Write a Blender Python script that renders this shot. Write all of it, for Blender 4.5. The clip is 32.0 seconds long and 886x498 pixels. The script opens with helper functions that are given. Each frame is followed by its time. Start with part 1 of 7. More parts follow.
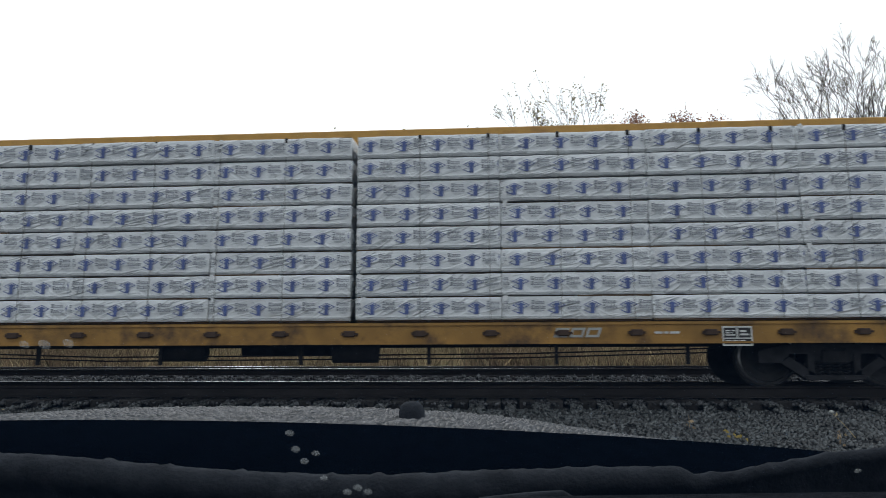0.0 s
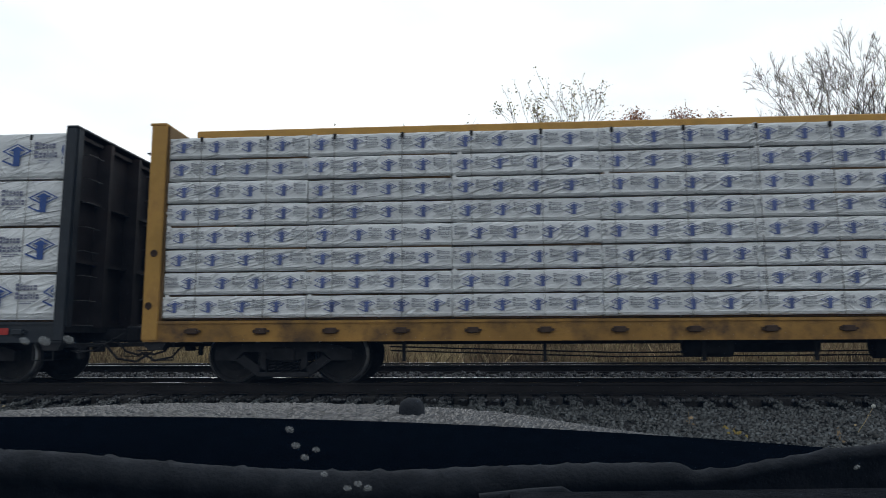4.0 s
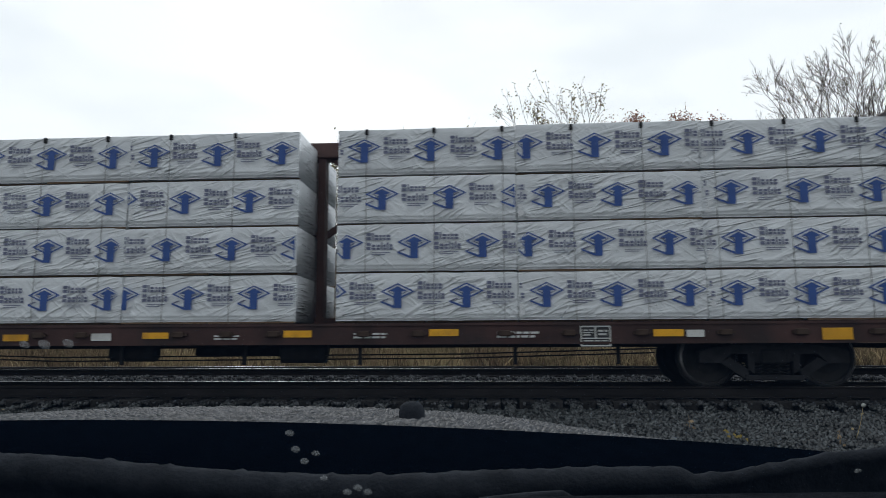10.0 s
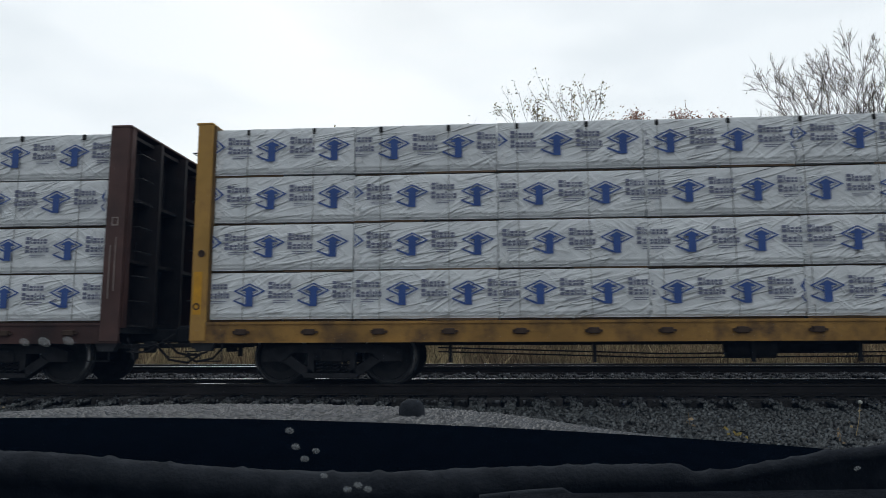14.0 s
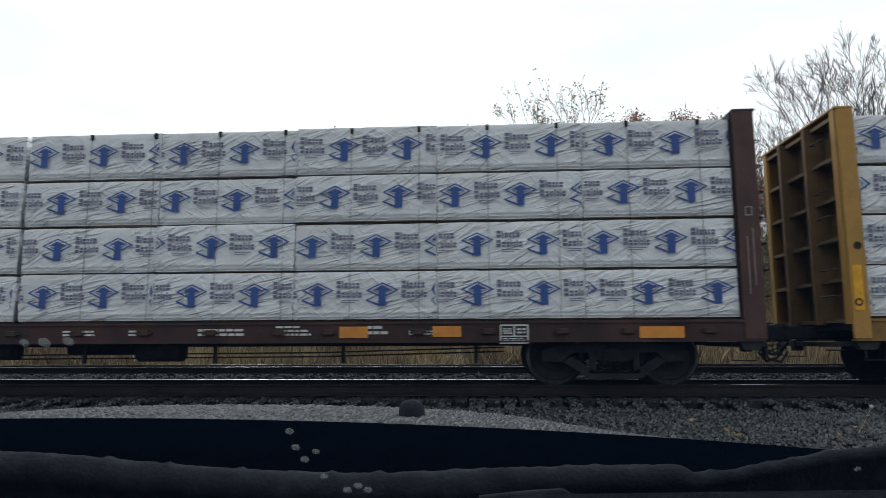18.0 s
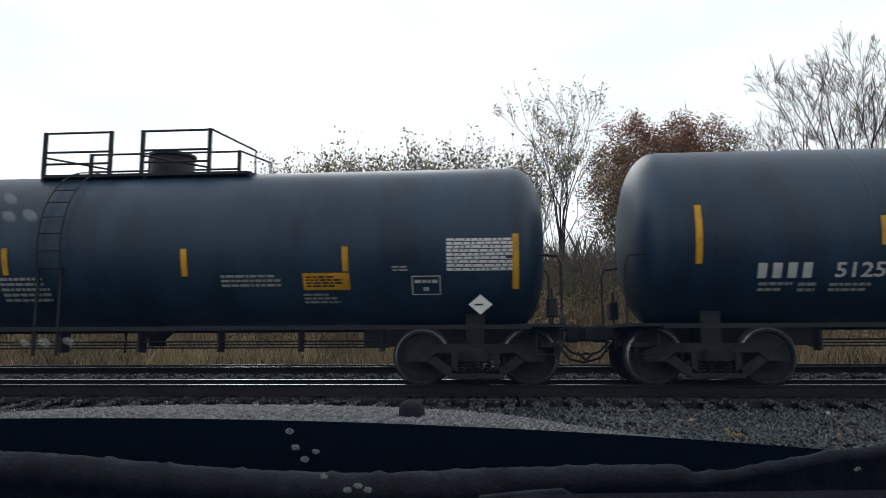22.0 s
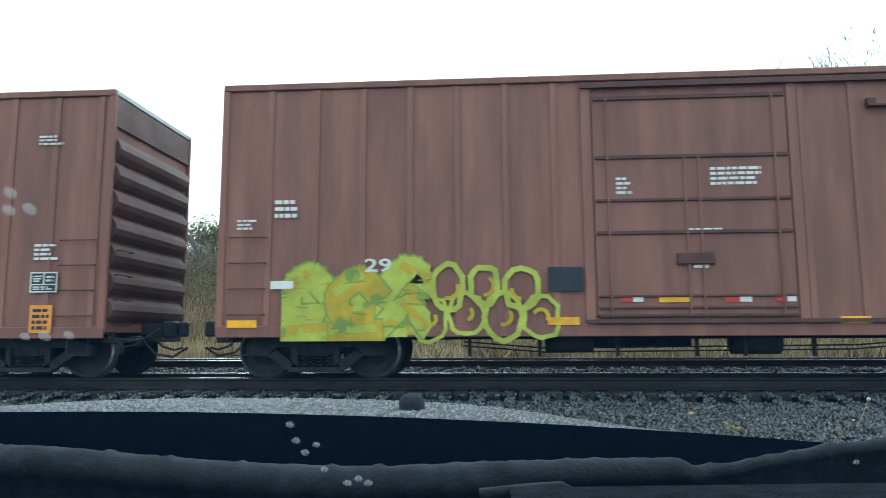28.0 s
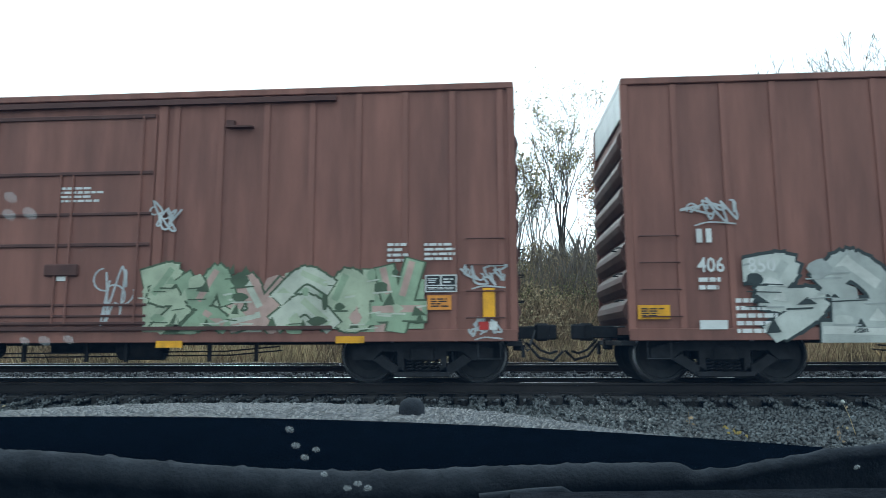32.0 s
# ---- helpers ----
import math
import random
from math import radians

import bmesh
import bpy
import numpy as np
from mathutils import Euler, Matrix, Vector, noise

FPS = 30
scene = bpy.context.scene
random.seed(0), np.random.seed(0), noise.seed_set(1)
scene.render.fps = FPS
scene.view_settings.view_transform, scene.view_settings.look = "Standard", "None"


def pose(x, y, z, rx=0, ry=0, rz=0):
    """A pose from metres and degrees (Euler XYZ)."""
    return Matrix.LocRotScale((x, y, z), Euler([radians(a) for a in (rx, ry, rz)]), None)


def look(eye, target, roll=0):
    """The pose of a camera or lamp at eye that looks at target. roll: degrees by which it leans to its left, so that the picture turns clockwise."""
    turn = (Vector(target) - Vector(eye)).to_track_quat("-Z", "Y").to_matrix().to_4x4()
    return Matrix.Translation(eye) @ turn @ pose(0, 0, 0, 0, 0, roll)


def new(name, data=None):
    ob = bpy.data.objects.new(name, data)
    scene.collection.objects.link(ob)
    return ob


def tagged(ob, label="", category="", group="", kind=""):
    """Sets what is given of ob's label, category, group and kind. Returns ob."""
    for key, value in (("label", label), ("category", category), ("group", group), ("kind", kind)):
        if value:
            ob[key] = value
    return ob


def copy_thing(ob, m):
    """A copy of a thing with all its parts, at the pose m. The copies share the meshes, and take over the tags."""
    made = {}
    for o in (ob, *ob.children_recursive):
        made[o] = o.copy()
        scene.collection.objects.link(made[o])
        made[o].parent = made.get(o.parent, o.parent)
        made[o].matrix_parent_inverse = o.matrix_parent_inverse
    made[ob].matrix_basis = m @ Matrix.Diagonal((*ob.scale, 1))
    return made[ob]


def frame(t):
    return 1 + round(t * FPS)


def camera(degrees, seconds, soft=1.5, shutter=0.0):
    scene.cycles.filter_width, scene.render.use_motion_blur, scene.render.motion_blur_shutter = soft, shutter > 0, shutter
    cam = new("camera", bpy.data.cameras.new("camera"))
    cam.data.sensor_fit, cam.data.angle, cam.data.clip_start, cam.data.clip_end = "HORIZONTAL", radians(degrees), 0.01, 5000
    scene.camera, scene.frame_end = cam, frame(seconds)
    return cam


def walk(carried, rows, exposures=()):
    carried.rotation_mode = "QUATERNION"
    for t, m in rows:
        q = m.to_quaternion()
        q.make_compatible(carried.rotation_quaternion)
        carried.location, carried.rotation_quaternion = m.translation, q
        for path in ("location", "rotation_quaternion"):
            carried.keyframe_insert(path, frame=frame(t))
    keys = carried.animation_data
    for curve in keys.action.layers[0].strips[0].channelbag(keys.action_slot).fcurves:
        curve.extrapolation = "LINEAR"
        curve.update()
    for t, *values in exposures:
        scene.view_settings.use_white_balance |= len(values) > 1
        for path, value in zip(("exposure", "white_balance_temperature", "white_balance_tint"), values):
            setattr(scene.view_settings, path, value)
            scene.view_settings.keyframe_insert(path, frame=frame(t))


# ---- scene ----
# ---------------------------------------------------------------- camera
EYE_Z = 0.714
TRACK_Y = 12.2975
cam = camera(66.1, 32.0, soft=0.55, shutter=0.08)
TILT = ((0, 720), (0.5, 724), (1, 720), (1.5, 723), (2, 723), (2.5, 717), (4.5, 714), (5, 714), (5.5, 714), (6, 715),
        (6.5, 717), (7, 717), (7.5, 717), (8, 737), (8.5, 733), (9, 721), (9.5, 723), (10, 720), (10.5, 726), (11, 723),
        (11.5, 720), (12, 718), (12.5, 720), (13, 720), (13.5, 717), (15.5, 715), (16, 714), (16.5, 712), (17, 707))
TILT2 = ((17.5, 709), (18, 717), (18.5, 712), (19, 710), (19.5, 712), (20, 717), (20.5, 715), (21, 712), (21.5, 712),
         (22, 717), (22.5, 710), (23, 712), (23.5, 715), (24, 712), (24.5, 712), (26.5, 709), (27, 707), (27.5, 707),
         (28, 706), (28.5, 707), (29, 709), (29.5, 714), (30, 710), (30.5, 709), (31, 710), (31.5, 712), (32, 714))
walk(cam, [(t, pose(0, 0, EYE_Z, 90 + 7.47 + math.degrees((b - 712) / 1205), 0.24, 4.11)) for t, b in TILT + TILT2],
     exposures=((0, 0.3, 6270, 8), (0.8, 0.0, 6270, 8), (1.8, 0.04, 6270, 8), (5, 0.1, 6270, 8), (8, 0.12, 6270, 8), (11.5, -0.1, 6270, 8), (13.5, -0.1, 6270, 8), (16, 0.0, 6270, 8), (18, 0.12, 6270, 8), (24, 0.08, 6270, 8), (26.5, 0.15, 6270, 8),
                (27.0, 0.4, 6250, 8), (27.8, 1.45, 5650, -6), (28.2, 1.55, 5500, -9), (29, 1.15, 5350, -9), (29.5, 1.05, 5500, -5), (32, 1.1, 5550, -5)))

# ---------------------------------------------------------------- light
world = bpy.data.worlds.new("overcast")
scene.world = world
world.use_nodes = True
nt = world.node_tree
nt.nodes.clear()
w_out = nt.nodes.new("ShaderNodeOutputWorld")
w_bg = nt.nodes.new("ShaderNodeBackground")
w_sky = nt.nodes.new("ShaderNodeTexSky")
w_sky.sky_type = "NISHITA"
w_sky.sun_disc = False
w_sky.sun_elevation = radians(32)
w_sky.sun_rotation = radians(-13)
w_sc = nt.nodes.new("ShaderNodeMix")
w_sc.data_type = "RGBA"
w_sc.blend_type = "MULTIPLY"
w_sc.inputs["Factor"].default_value = 1.0
w_sc.inputs["B"].default_value = (0.12, 0.12, 0.12, 1)
w_tc = nt.nodes.new("ShaderNodeTexCoord")
w_map = nt.nodes.new("ShaderNodeMapping")
w_map.inputs["Scale"].default_value = (1.0, 1.0, 3.0)
w_no = nt.nodes.new("ShaderNodeTexNoise")
w_no.inputs["Scale"].default_value = 1.6
w_no.inputs["Detail"].default_value = 4
w_no.inputs["Roughness"].default_value = 0.55
w_ramp = nt.nodes.new("ShaderNodeValToRGB")
w_ramp.color_ramp.elements[0].position = 0.30
w_ramp.color_ramp.elements[0].color = (0.80, 0.85, 0.88, 1)
w_ramp.color_ramp.elements[1].position = 0.56
w_ramp.color_ramp.elements[1].color = (1.10, 1.12, 1.12, 1)
w_mix = nt.nodes.new("ShaderNodeMix")
w_mix.data_type = "RGBA"
w_mix.inputs["Factor"].default_value = 0.92
nt.links.new(w_tc.outputs["Generated"], w_map.inputs["Vector"])
nt.links.new(w_map.outputs["Vector"], w_no.inputs["Vector"])
nt.links.new(w_no.outputs["Fac"], w_ramp.inputs["Fac"])
nt.links.new(w_sky.outputs["Color"], w_sc.inputs["A"])
nt.links.new(w_sc.outputs["Result"], w_mix.inputs["A"])
nt.links.new(w_ramp.outputs["Color"], w_mix.inputs["B"])
w_dot = nt.nodes.new("ShaderNodeVectorMath")
w_dot.operation = "DOT_PRODUCT"
w_dot.inputs[1].default_value = (0.10, 0.86, 0.50)
w_rng = nt.nodes.new("ShaderNodeMapRange")
w_rng.interpolation_type = "SMOOTHSTEP"
w_rng.inputs["From Min"].default_value, w_rng.inputs["From Max"].default_value = -0.9, 0.75
w_rng.inputs["To Min"].default_value, w_rng.inputs["To Max"].default_value = 0.56, 1.0
w_grad = nt.nodes.new("ShaderNodeMix")
w_grad.data_type = "RGBA"
w_grad.blend_type = "MULTIPLY"
w_grad.inputs["Factor"].default_value = 1.0
nt.links.new(w_tc.outputs["Generated"], w_dot.inputs[0])
nt.links.new(w_dot.outputs["Value"], w_rng.inputs["Value"])
nt.links.new(w_mix.outputs["Result"], w_grad.inputs["A"])
nt.links.new(w_rng.outputs["Result"], w_grad.inputs["B"])
nt.links.new(w_grad.outputs["Result"], w_bg.inputs["Color"])
w_bg.inputs["Strength"].default_value = 0.95
nt.links.new(w_bg.outputs["Background"], w_out.inputs["Surface"])
sun = new("sun", bpy.data.lights.new("sun", "SUN"))
sun.data.energy = 0.5
sun.data.angle = radians(25)
sun.data.color = (1.0, 0.97, 0.93)
sun.matrix_world = look((-14, 60, 38), (0, 0, 0))

# ---------------------------------------------------------------- materials
MATS = {}


def mat(name, col, rough=0.6, metal=0.0, var=0.25, scale=3.0, bump=0.0, bump_scale=60.0, stretch=(1, 1, 1), spot=None,
        spot_amt=0.35, spot_scale=0.8, rand=0.0, coat=0.0, spec=0.35):
    """Principled surface: two noises vary the colour, one gives relief; spot is a stain colour; rand varies by object."""
    if name in MATS:
        return MATS[name]
    m = bpy.data.materials.new(name)
    m.use_nodes = True
    t = m.node_tree
    bs = t.nodes["Principled BSDF"]
    bs.inputs["Roughness"].default_value = rough
    bs.inputs["Metallic"].default_value = metal
    bs.inputs["Coat Weight"].default_value = coat
    bs.inputs["Specular IOR Level"].default_value = spec
    tc = t.nodes.new("ShaderNodeTexCoord")
    mp = t.nodes.new("ShaderNodeMapping")
    mp.inputs["Scale"].default_value = stretch
    t.links.new(tc.outputs["Object"], mp.inputs["Vector"])
    n1 = t.nodes.new("ShaderNodeTexNoise")
    n1.inputs["Scale"].default_value = scale
    n1.inputs["Detail"].default_value = 6
    t.links.new(mp.outputs["Vector"], n1.inputs["Vector"])
    rp = t.nodes.new("ShaderNodeValToRGB")
    lo = [c * (1 - var) for c in col] + [1]
    hi = [min(1, c * (1 + var)) for c in col] + [1]
    rp.color_ramp.elements[0].position, rp.color_ramp.elements[1].position = 0.3, 0.7
    rp.color_ramp.elements[0].color, rp.color_ramp.elements[1].color = lo, hi
    t.links.new(n1.outputs["Fac"], rp.inputs["Fac"])
    out = rp.outputs["Color"]
    if spot:
        n2 = t.nodes.new("ShaderNodeTexNoise")
        n2.inputs["Scale"].default_value = spot_scale
        n2.inputs["Detail"].default_value = 8
        n2.inputs["Roughness"].default_value = 0.65
        t.links.new(mp.outputs["Vector"], n2.inputs["Vector"])
        r2 = t.nodes.new("ShaderNodeValToRGB")
        r2.color_ramp.elements[0].position, r2.color_ramp.elements[1].position = 0.48, 0.68
        r2.color_ramp.elements[0].color, r2.color_ramp.elements[1].color = (0, 0, 0, 1), (spot_amt,) * 3 + (1,)
        t.links.new(n2.outputs["Fac"], r2.inputs["Fac"])
        mx = t.nodes.new("ShaderNodeMix")
        mx.data_type = "RGBA"
        t.links.new(r2.outputs["Color"], mx.inputs["Factor"])
        t.links.new(out, mx.inputs["A"])
        mx.inputs["B"].default_value = (*spot, 1)
        out = mx.outputs["Result"]
    if rand:
        oi = t.nodes.new("ShaderNodeObjectInfo")
        hs = t.nodes.new("ShaderNodeHueSaturation")
        mr = t.nodes.new("ShaderNodeMapRange")
        mr.inputs["To Min"].default_value, mr.inputs["To Max"].default_value = 1 - rand, 1 + rand
        t.links.new(oi.outputs["Random"], mr.inputs["Value"])
        t.links.new(mr.outputs["Result"], hs.inputs["Value"])
        t.links.new(out, hs.inputs["Color"])
        out = hs.outputs["Color"]
    t.links.new(out, bs.inputs["Base Color"])
    if bump:
        nb = t.nodes.new("ShaderNodeTexNoise")
        nb.inputs["Scale"].default_value = bump_scale
        nb.inputs["Detail"].default_value = 5
        t.links.new(mp.outputs["Vector"], nb.inputs["Vector"])
        bp = t.nodes.new("ShaderNodeBump")
        bp.inputs["Strength"].default_value = bump
        bp.inputs["Distance"].default_value = 0.02
        t.links.new(nb.outputs["Fac"], bp.inputs["Height"])
        t.links.new(bp.outputs["Normal"], bs.inputs["Normal"])
    MATS[name] = m
    return m


def island(m, amount=0.5):
    """Lets each loose piece of a joined mesh differ in lightness."""
    t = m.node_tree
    bs = t.nodes["Principled BSDF"]
    src = bs.inputs["Base Color"].links[0].from_socket
    g = t.nodes.new("ShaderNodeNewGeometry")
    mr = t.nodes.new("ShaderNodeMapRange")
    mr.inputs["To Min"].default_value, mr.inputs["To Max"].default_value = 1 - amount, 1 + amount
    hs = t.nodes.new("ShaderNodeHueSaturation")
    t.links.new(g.outputs["Random Per Island"], mr.inputs["Value"])
    t.links.new(mr.outputs["Result"], hs.inputs["Value"])
    t.links.new(src, hs.inputs["Color"])
    t.links.new(hs.outputs["Color"], bs.inputs["Base Color"])
    return m


def thin(m, amount=0.4):
    """Lets light through a leaf or blade."""
    t = m.node_tree
    bs = t.nodes["Principled BSDF"]
    out = t.nodes["Material Output"]
    tr = t.nodes.new("ShaderNodeBsdfTranslucent")
    t.links.new(bs.inputs["Base Color"].links[0].from_socket, tr.inputs["Color"])
    mx = t.nodes.new("ShaderNodeMixShader")
    mx.inputs["Fac"].default_value = amount
    t.links.new(bs.outputs["BSDF"], mx.inputs[1])
    t.links.new(tr.outputs["BSDF"], mx.inputs[2])
    t.links.new(mx.outputs["Shader"], out.inputs["Surface"])
    return m


WRAP = mat("lumber_wrap", (0.70, 0.732, 0.762), 0.36, 0, 0.05, 2.0, 0.35, 9.0, (1, 1, 1.5), (0.60, 0.63, 0.65), 0.35, 1.4, 0.05, spec=0.5)


def crease(m):
    """Fine slanting creases of a tight plastic sheet, over the soft relief that is there."""
    t = m.node_tree
    bs = t.nodes["Principled BSDF"]
    src = bs.inputs["Normal"].links[0].from_socket
    tc = t.nodes.new("ShaderNodeTexCoord")
    oi = t.nodes.new("ShaderNodeObjectInfo")
    last = src
    for turn, along, across, strength, seed in ((30, 1.1, 6.0, 0.9, 0.0), (12, 0.7, 8.5, 0.85, 11.0), (-38, 1.4, 5.5, 0.4, 23.0)):
        ad = t.nodes.new("ShaderNodeVectorMath")
        ad.operation = "ADD"
        t.links.new(tc.outputs["Object"], ad.inputs[0])
        sc = t.nodes.new("ShaderNodeMath")
        sc.operation = "MULTIPLY_ADD"
        sc.inputs[1].default_value, sc.inputs[2].default_value = 37.0, seed
        t.links.new(oi.outputs["Random"], sc.inputs[0])
        t.links.new(sc.outputs["Value"], ad.inputs[1])
        mr = t.nodes.new("ShaderNodeMapping")
        mr.inputs["Rotation"].default_value = (0, radians(turn), 0)
        t.links.new(ad.outputs["Vector"], mr.inputs["Vector"])
        mp = t.nodes.new("ShaderNodeMapping")
        mp.inputs["Scale"].default_value = (along, along, across)
        t.links.new(mr.outputs["Vector"], mp.inputs["Vector"])
        n = t.nodes.new("ShaderNodeTexNoise")
        n.inputs["Scale"].default_value = 1.0
        n.inputs["Detail"].default_value = 1.5
        n.inputs["Distortion"].default_value = 0.3
        t.links.new(mp.outputs["Vector"], n.inputs["Vector"])
        df = t.nodes.new("ShaderNodeMath")
        df.operation = "SUBTRACT"
        df.inputs[1].default_value = 0.5
        t.links.new(n.outputs["Fac"], df.inputs[0])
        ab = t.nodes.new("ShaderNodeMath")
        ab.operation = "ABSOLUTE"
        t.links.new(df.outputs["Value"], ab.inputs[0])
        rp = t.nodes.new("ShaderNodeMapRange")
        rp.inputs["From Min"].default_value, rp.inputs["From Max"].default_value = 0.0, 0.085
        rp.inputs["To Min"].default_value, rp.inputs["To Max"].default_value = 1.0, 0.0
        t.links.new(ab.outputs["Value"], rp.inputs["Value"])
        pn = t.nodes.new("ShaderNodeTexNoise")
        pn.inputs["Scale"].default_value = 1.7
        t.links.new(ad.outputs["Vector"], pn.inputs["Vector"])
        pm = t.nodes.new("ShaderNodeMapRange")
        pm.inputs["From Min"].default_value, pm.inputs["From Max"].default_value = 0.42, 0.62
        t.links.new(pn.outputs["Fac"], pm.inputs["Value"])
        mu = t.nodes.new("ShaderNodeMath")
        mu.operation = "MULTIPLY"
        t.links.new(rp.outputs["Result"], mu.inputs[0])
        t.links.new(pm.outputs["Result"], mu.inputs[1])
        bp = t.nodes.new("ShaderNodeBump")
        bp.inputs["Strength"].default_value = strength
        bp.inputs["Distance"].default_value = 0.021
        t.links.new(mu.outputs["Value"], bp.inputs["Height"])
        t.links.new(last, bp.inputs["Normal"])
        last = bp.outputs["Normal"]
    t.links.new(last, bs.inputs["Normal"])
    return m


crease(WRAP)
WRAP_PATCH = mat("wrap_fold", (0.72, 0.74, 0.76), 0.4, 0, 0.1, 8, 0.6, 25)
INK = mat("print_blue", (0.035, 0.085, 0.29), 0.5, 0, 0.15, 6)
INK_TEXT = mat("print_slate", (0.14, 0.155, 0.24), 0.5, 0, 0.15, 6)
INK_PALE = mat("print_pale_blue", (0.085, 0.12, 0.29), 0.5, 0, 0.2, 6)
INK_GREY = mat("print_grey", (0.24, 0.26, 0.30), 0.5, 0, 0.2, 6)
TIMBER = mat("dunnage_timber", (0.13, 0.085, 0.05), 0.8, 0, 0.3, 5, 0.3, 40, (1, 8, 8))
STEEL_DARK = mat("dark_steel", (0.026, 0.028, 0.033), 0.7, 0.0, 0.35, 4, 0.2, 40, spot=(0.03, 0.025, 0.022), spot_amt=0.5, spec=0.15)
BOGIE_STEEL = mat("bogie_steel", (0.027, 0.028, 0.032), 0.75, 0.0, 0.35, 5, 0.3, 50, spot=(0.03, 0.026, 0.023), spot_amt=0.5, spec=0.15)
WHEEL_STEEL = mat("wheel_steel", (0.025, 0.027, 0.031), 0.75, 0.0, 0.3, 6, spot=(0.035, 0.03, 0.026), spot_amt=0.4, spec=0.2)
TREAD = mat("polished_tread", (0.5, 0.51, 0.53), 0.45, 1.0, 0.1, 10)
CABLE = mat("cable", (0.09, 0.09, 0.09), 0.5, 0.6, 0.2, 9)
BLACK_RUBBER = mat("black_rubber", (0.012, 0.012, 0.013), 0.7, 0, 0.3, 20)
TANK_BLACK = mat("tank_black", (0.013, 0.034, 0.064), 0.43, 0, 0.45, 1.2, 0.10, 5, (1.3, 1, 0.45), (0.030, 0.048, 0.070), 0.6, 1.1, spec=0.45)
TANK_DUSTY = mat("tank_dusty_black", (0.030, 0.058, 0.092), 0.46, 0, 0.30, 0.9, 0.08, 5, (0.6, 1, 1.0), (0.05, 0.066, 0.082), 0.5, 0.7, spec=0.7)
TANK_STEEL = mat("tank_frame_black", (0.014, 0.016, 0.02), 0.6, 0.1, 0.3, 4, 0.2, 40)
BROWN_CB = mat("mineral_brown", (0.074, 0.037, 0.032), 0.6, 0, 0.28, 2.0, 0.2, 40, spot=(0.045, 0.028, 0.026), spot_amt=0.6, spot_scale=1.5)
RED_CB = mat("oxide_red", (0.14, 0.045, 0.034), 0.6, 0, 0.25, 2.0, 0.2, 40, spot=(0.10, 0.045, 0.035), spot_amt=0.5, spot_scale=1.5)
YELLOW_CB = mat("faded_yellow", (0.42, 0.24, 0.055), 0.6, 0, 0.2, 2.0, 0.2, 40, spot=(0.17, 0.085, 0.035), spot_amt=0.6, spot_scale=2.0)
NAVY_CB = mat("navy_grey", (0.013, 0.019, 0.028), 0.55, 0, 0.25, 2.0, 0.2, 40, spot=(0.045, 0.047, 0.05), spot_amt=0.4, spot_scale=1.5)
BOX_RED = mat("boxcar_red", (0.195, 0.088, 0.068), 0.62, 0, 0.20, 2.2, 0.2, 30, (1.6, 1, 0.25), (0.105, 0.050, 0.042), 0.6, 0.9, 0.07)
# body red darkened, so eave, door bars and tracks carry shadow in their colour
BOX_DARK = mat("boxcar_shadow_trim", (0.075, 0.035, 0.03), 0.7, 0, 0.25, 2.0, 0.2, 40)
# ends are the side red made darker, with pale ridge highlights; shade in the colour
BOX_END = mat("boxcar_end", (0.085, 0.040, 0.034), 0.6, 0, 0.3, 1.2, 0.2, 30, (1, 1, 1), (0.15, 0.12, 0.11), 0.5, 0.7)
ROOF_GREY = mat("galvanised_roof", (0.33, 0.34, 0.34), 0.5, 0.3, 0.2, 1.5)
WHITE_PAINT = mat("stencil_white", (0.62, 0.63, 0.62), 0.6, 0, 0.15, 6, spot=(0.28, 0.27, 0.26), spot_amt=0.6, spot_scale=3)
CREAM_PAINT = mat("stencil_cream", (0.68, 0.58, 0.38), 0.6, 0, 0.1, 6)
REFLECT_Y = mat("reflector_yellow", (0.72, 0.36, 0.012), 0.4, 0, 0.15, 4, spot=(0.3, 0.15, 0.03), spot_amt=0.5, spot_scale=3, rand=0.15)
REFLECT_R = mat("reflector_red", (0.38, 0.03, 0.025), 0.4, 0, 0.15, 4)
SIGN_WHITE = mat("sign_white", (0.75, 0.75, 0.74), 0.4, 0, 0.08, 4)
SIGN_ORANGE = mat("sign_orange", (0.62, 0.25, 0.04), 0.5, 0, 0.15, 4)
SIGN_BLACK = mat("sign_black", (0.02, 0.022, 0.025), 0.5, 0, 0.2, 6)
PLATE_GREY = mat("plate_grey", (0.34, 0.35, 0.33), 0.5, 0, 0.15, 6)
RAIL_STEEL = mat("rail_web", (0.026, 0.024, 0.024), 0.8, 0.0, 0.3, 5, 0.2, 40, (0.3, 1, 1), spec=0.1)
RAIL_HEAD = mat("rail_head", (0.45, 0.46, 0.48), 0.22, 1.0, 0.08, 6, stretch=(0.1, 4, 1))
TIE_WOOD = mat("sleeper_wood", (0.032, 0.031, 0.031), 0.85, 0, 0.35, 3, 0.5, 30, (8, 1, 4), rand=0.3, spec=0.1)
STONE = island(mat("ballast_stone", (0.046, 0.051, 0.053), 0.30, 0, 0.5, 8, 0.3, 60, spec=0.6), 0.97)
STONE_DULL = island(mat("crib_stone", (0.050, 0.052, 0.056), 0.7, 0, 0.4, 8, 0.3, 60, spec=0.15), 0.9)
BED = mat("ballast_bed", (0.032, 0.033, 0.035), 0.85, 0, 0.5, 9, 0.9, 22, spot=(0.012, 0.012, 0.012), spot_amt=0.7, spot_scale=5, spec=0.1)
EARTH = mat("brush_ground", (0.15, 0.115, 0.065), 0.95, 0, 0.4, 0.9, 0.8, 6, spot=(0.075, 0.075, 0.035), spot_amt=0.8, spot_scale=0.35)
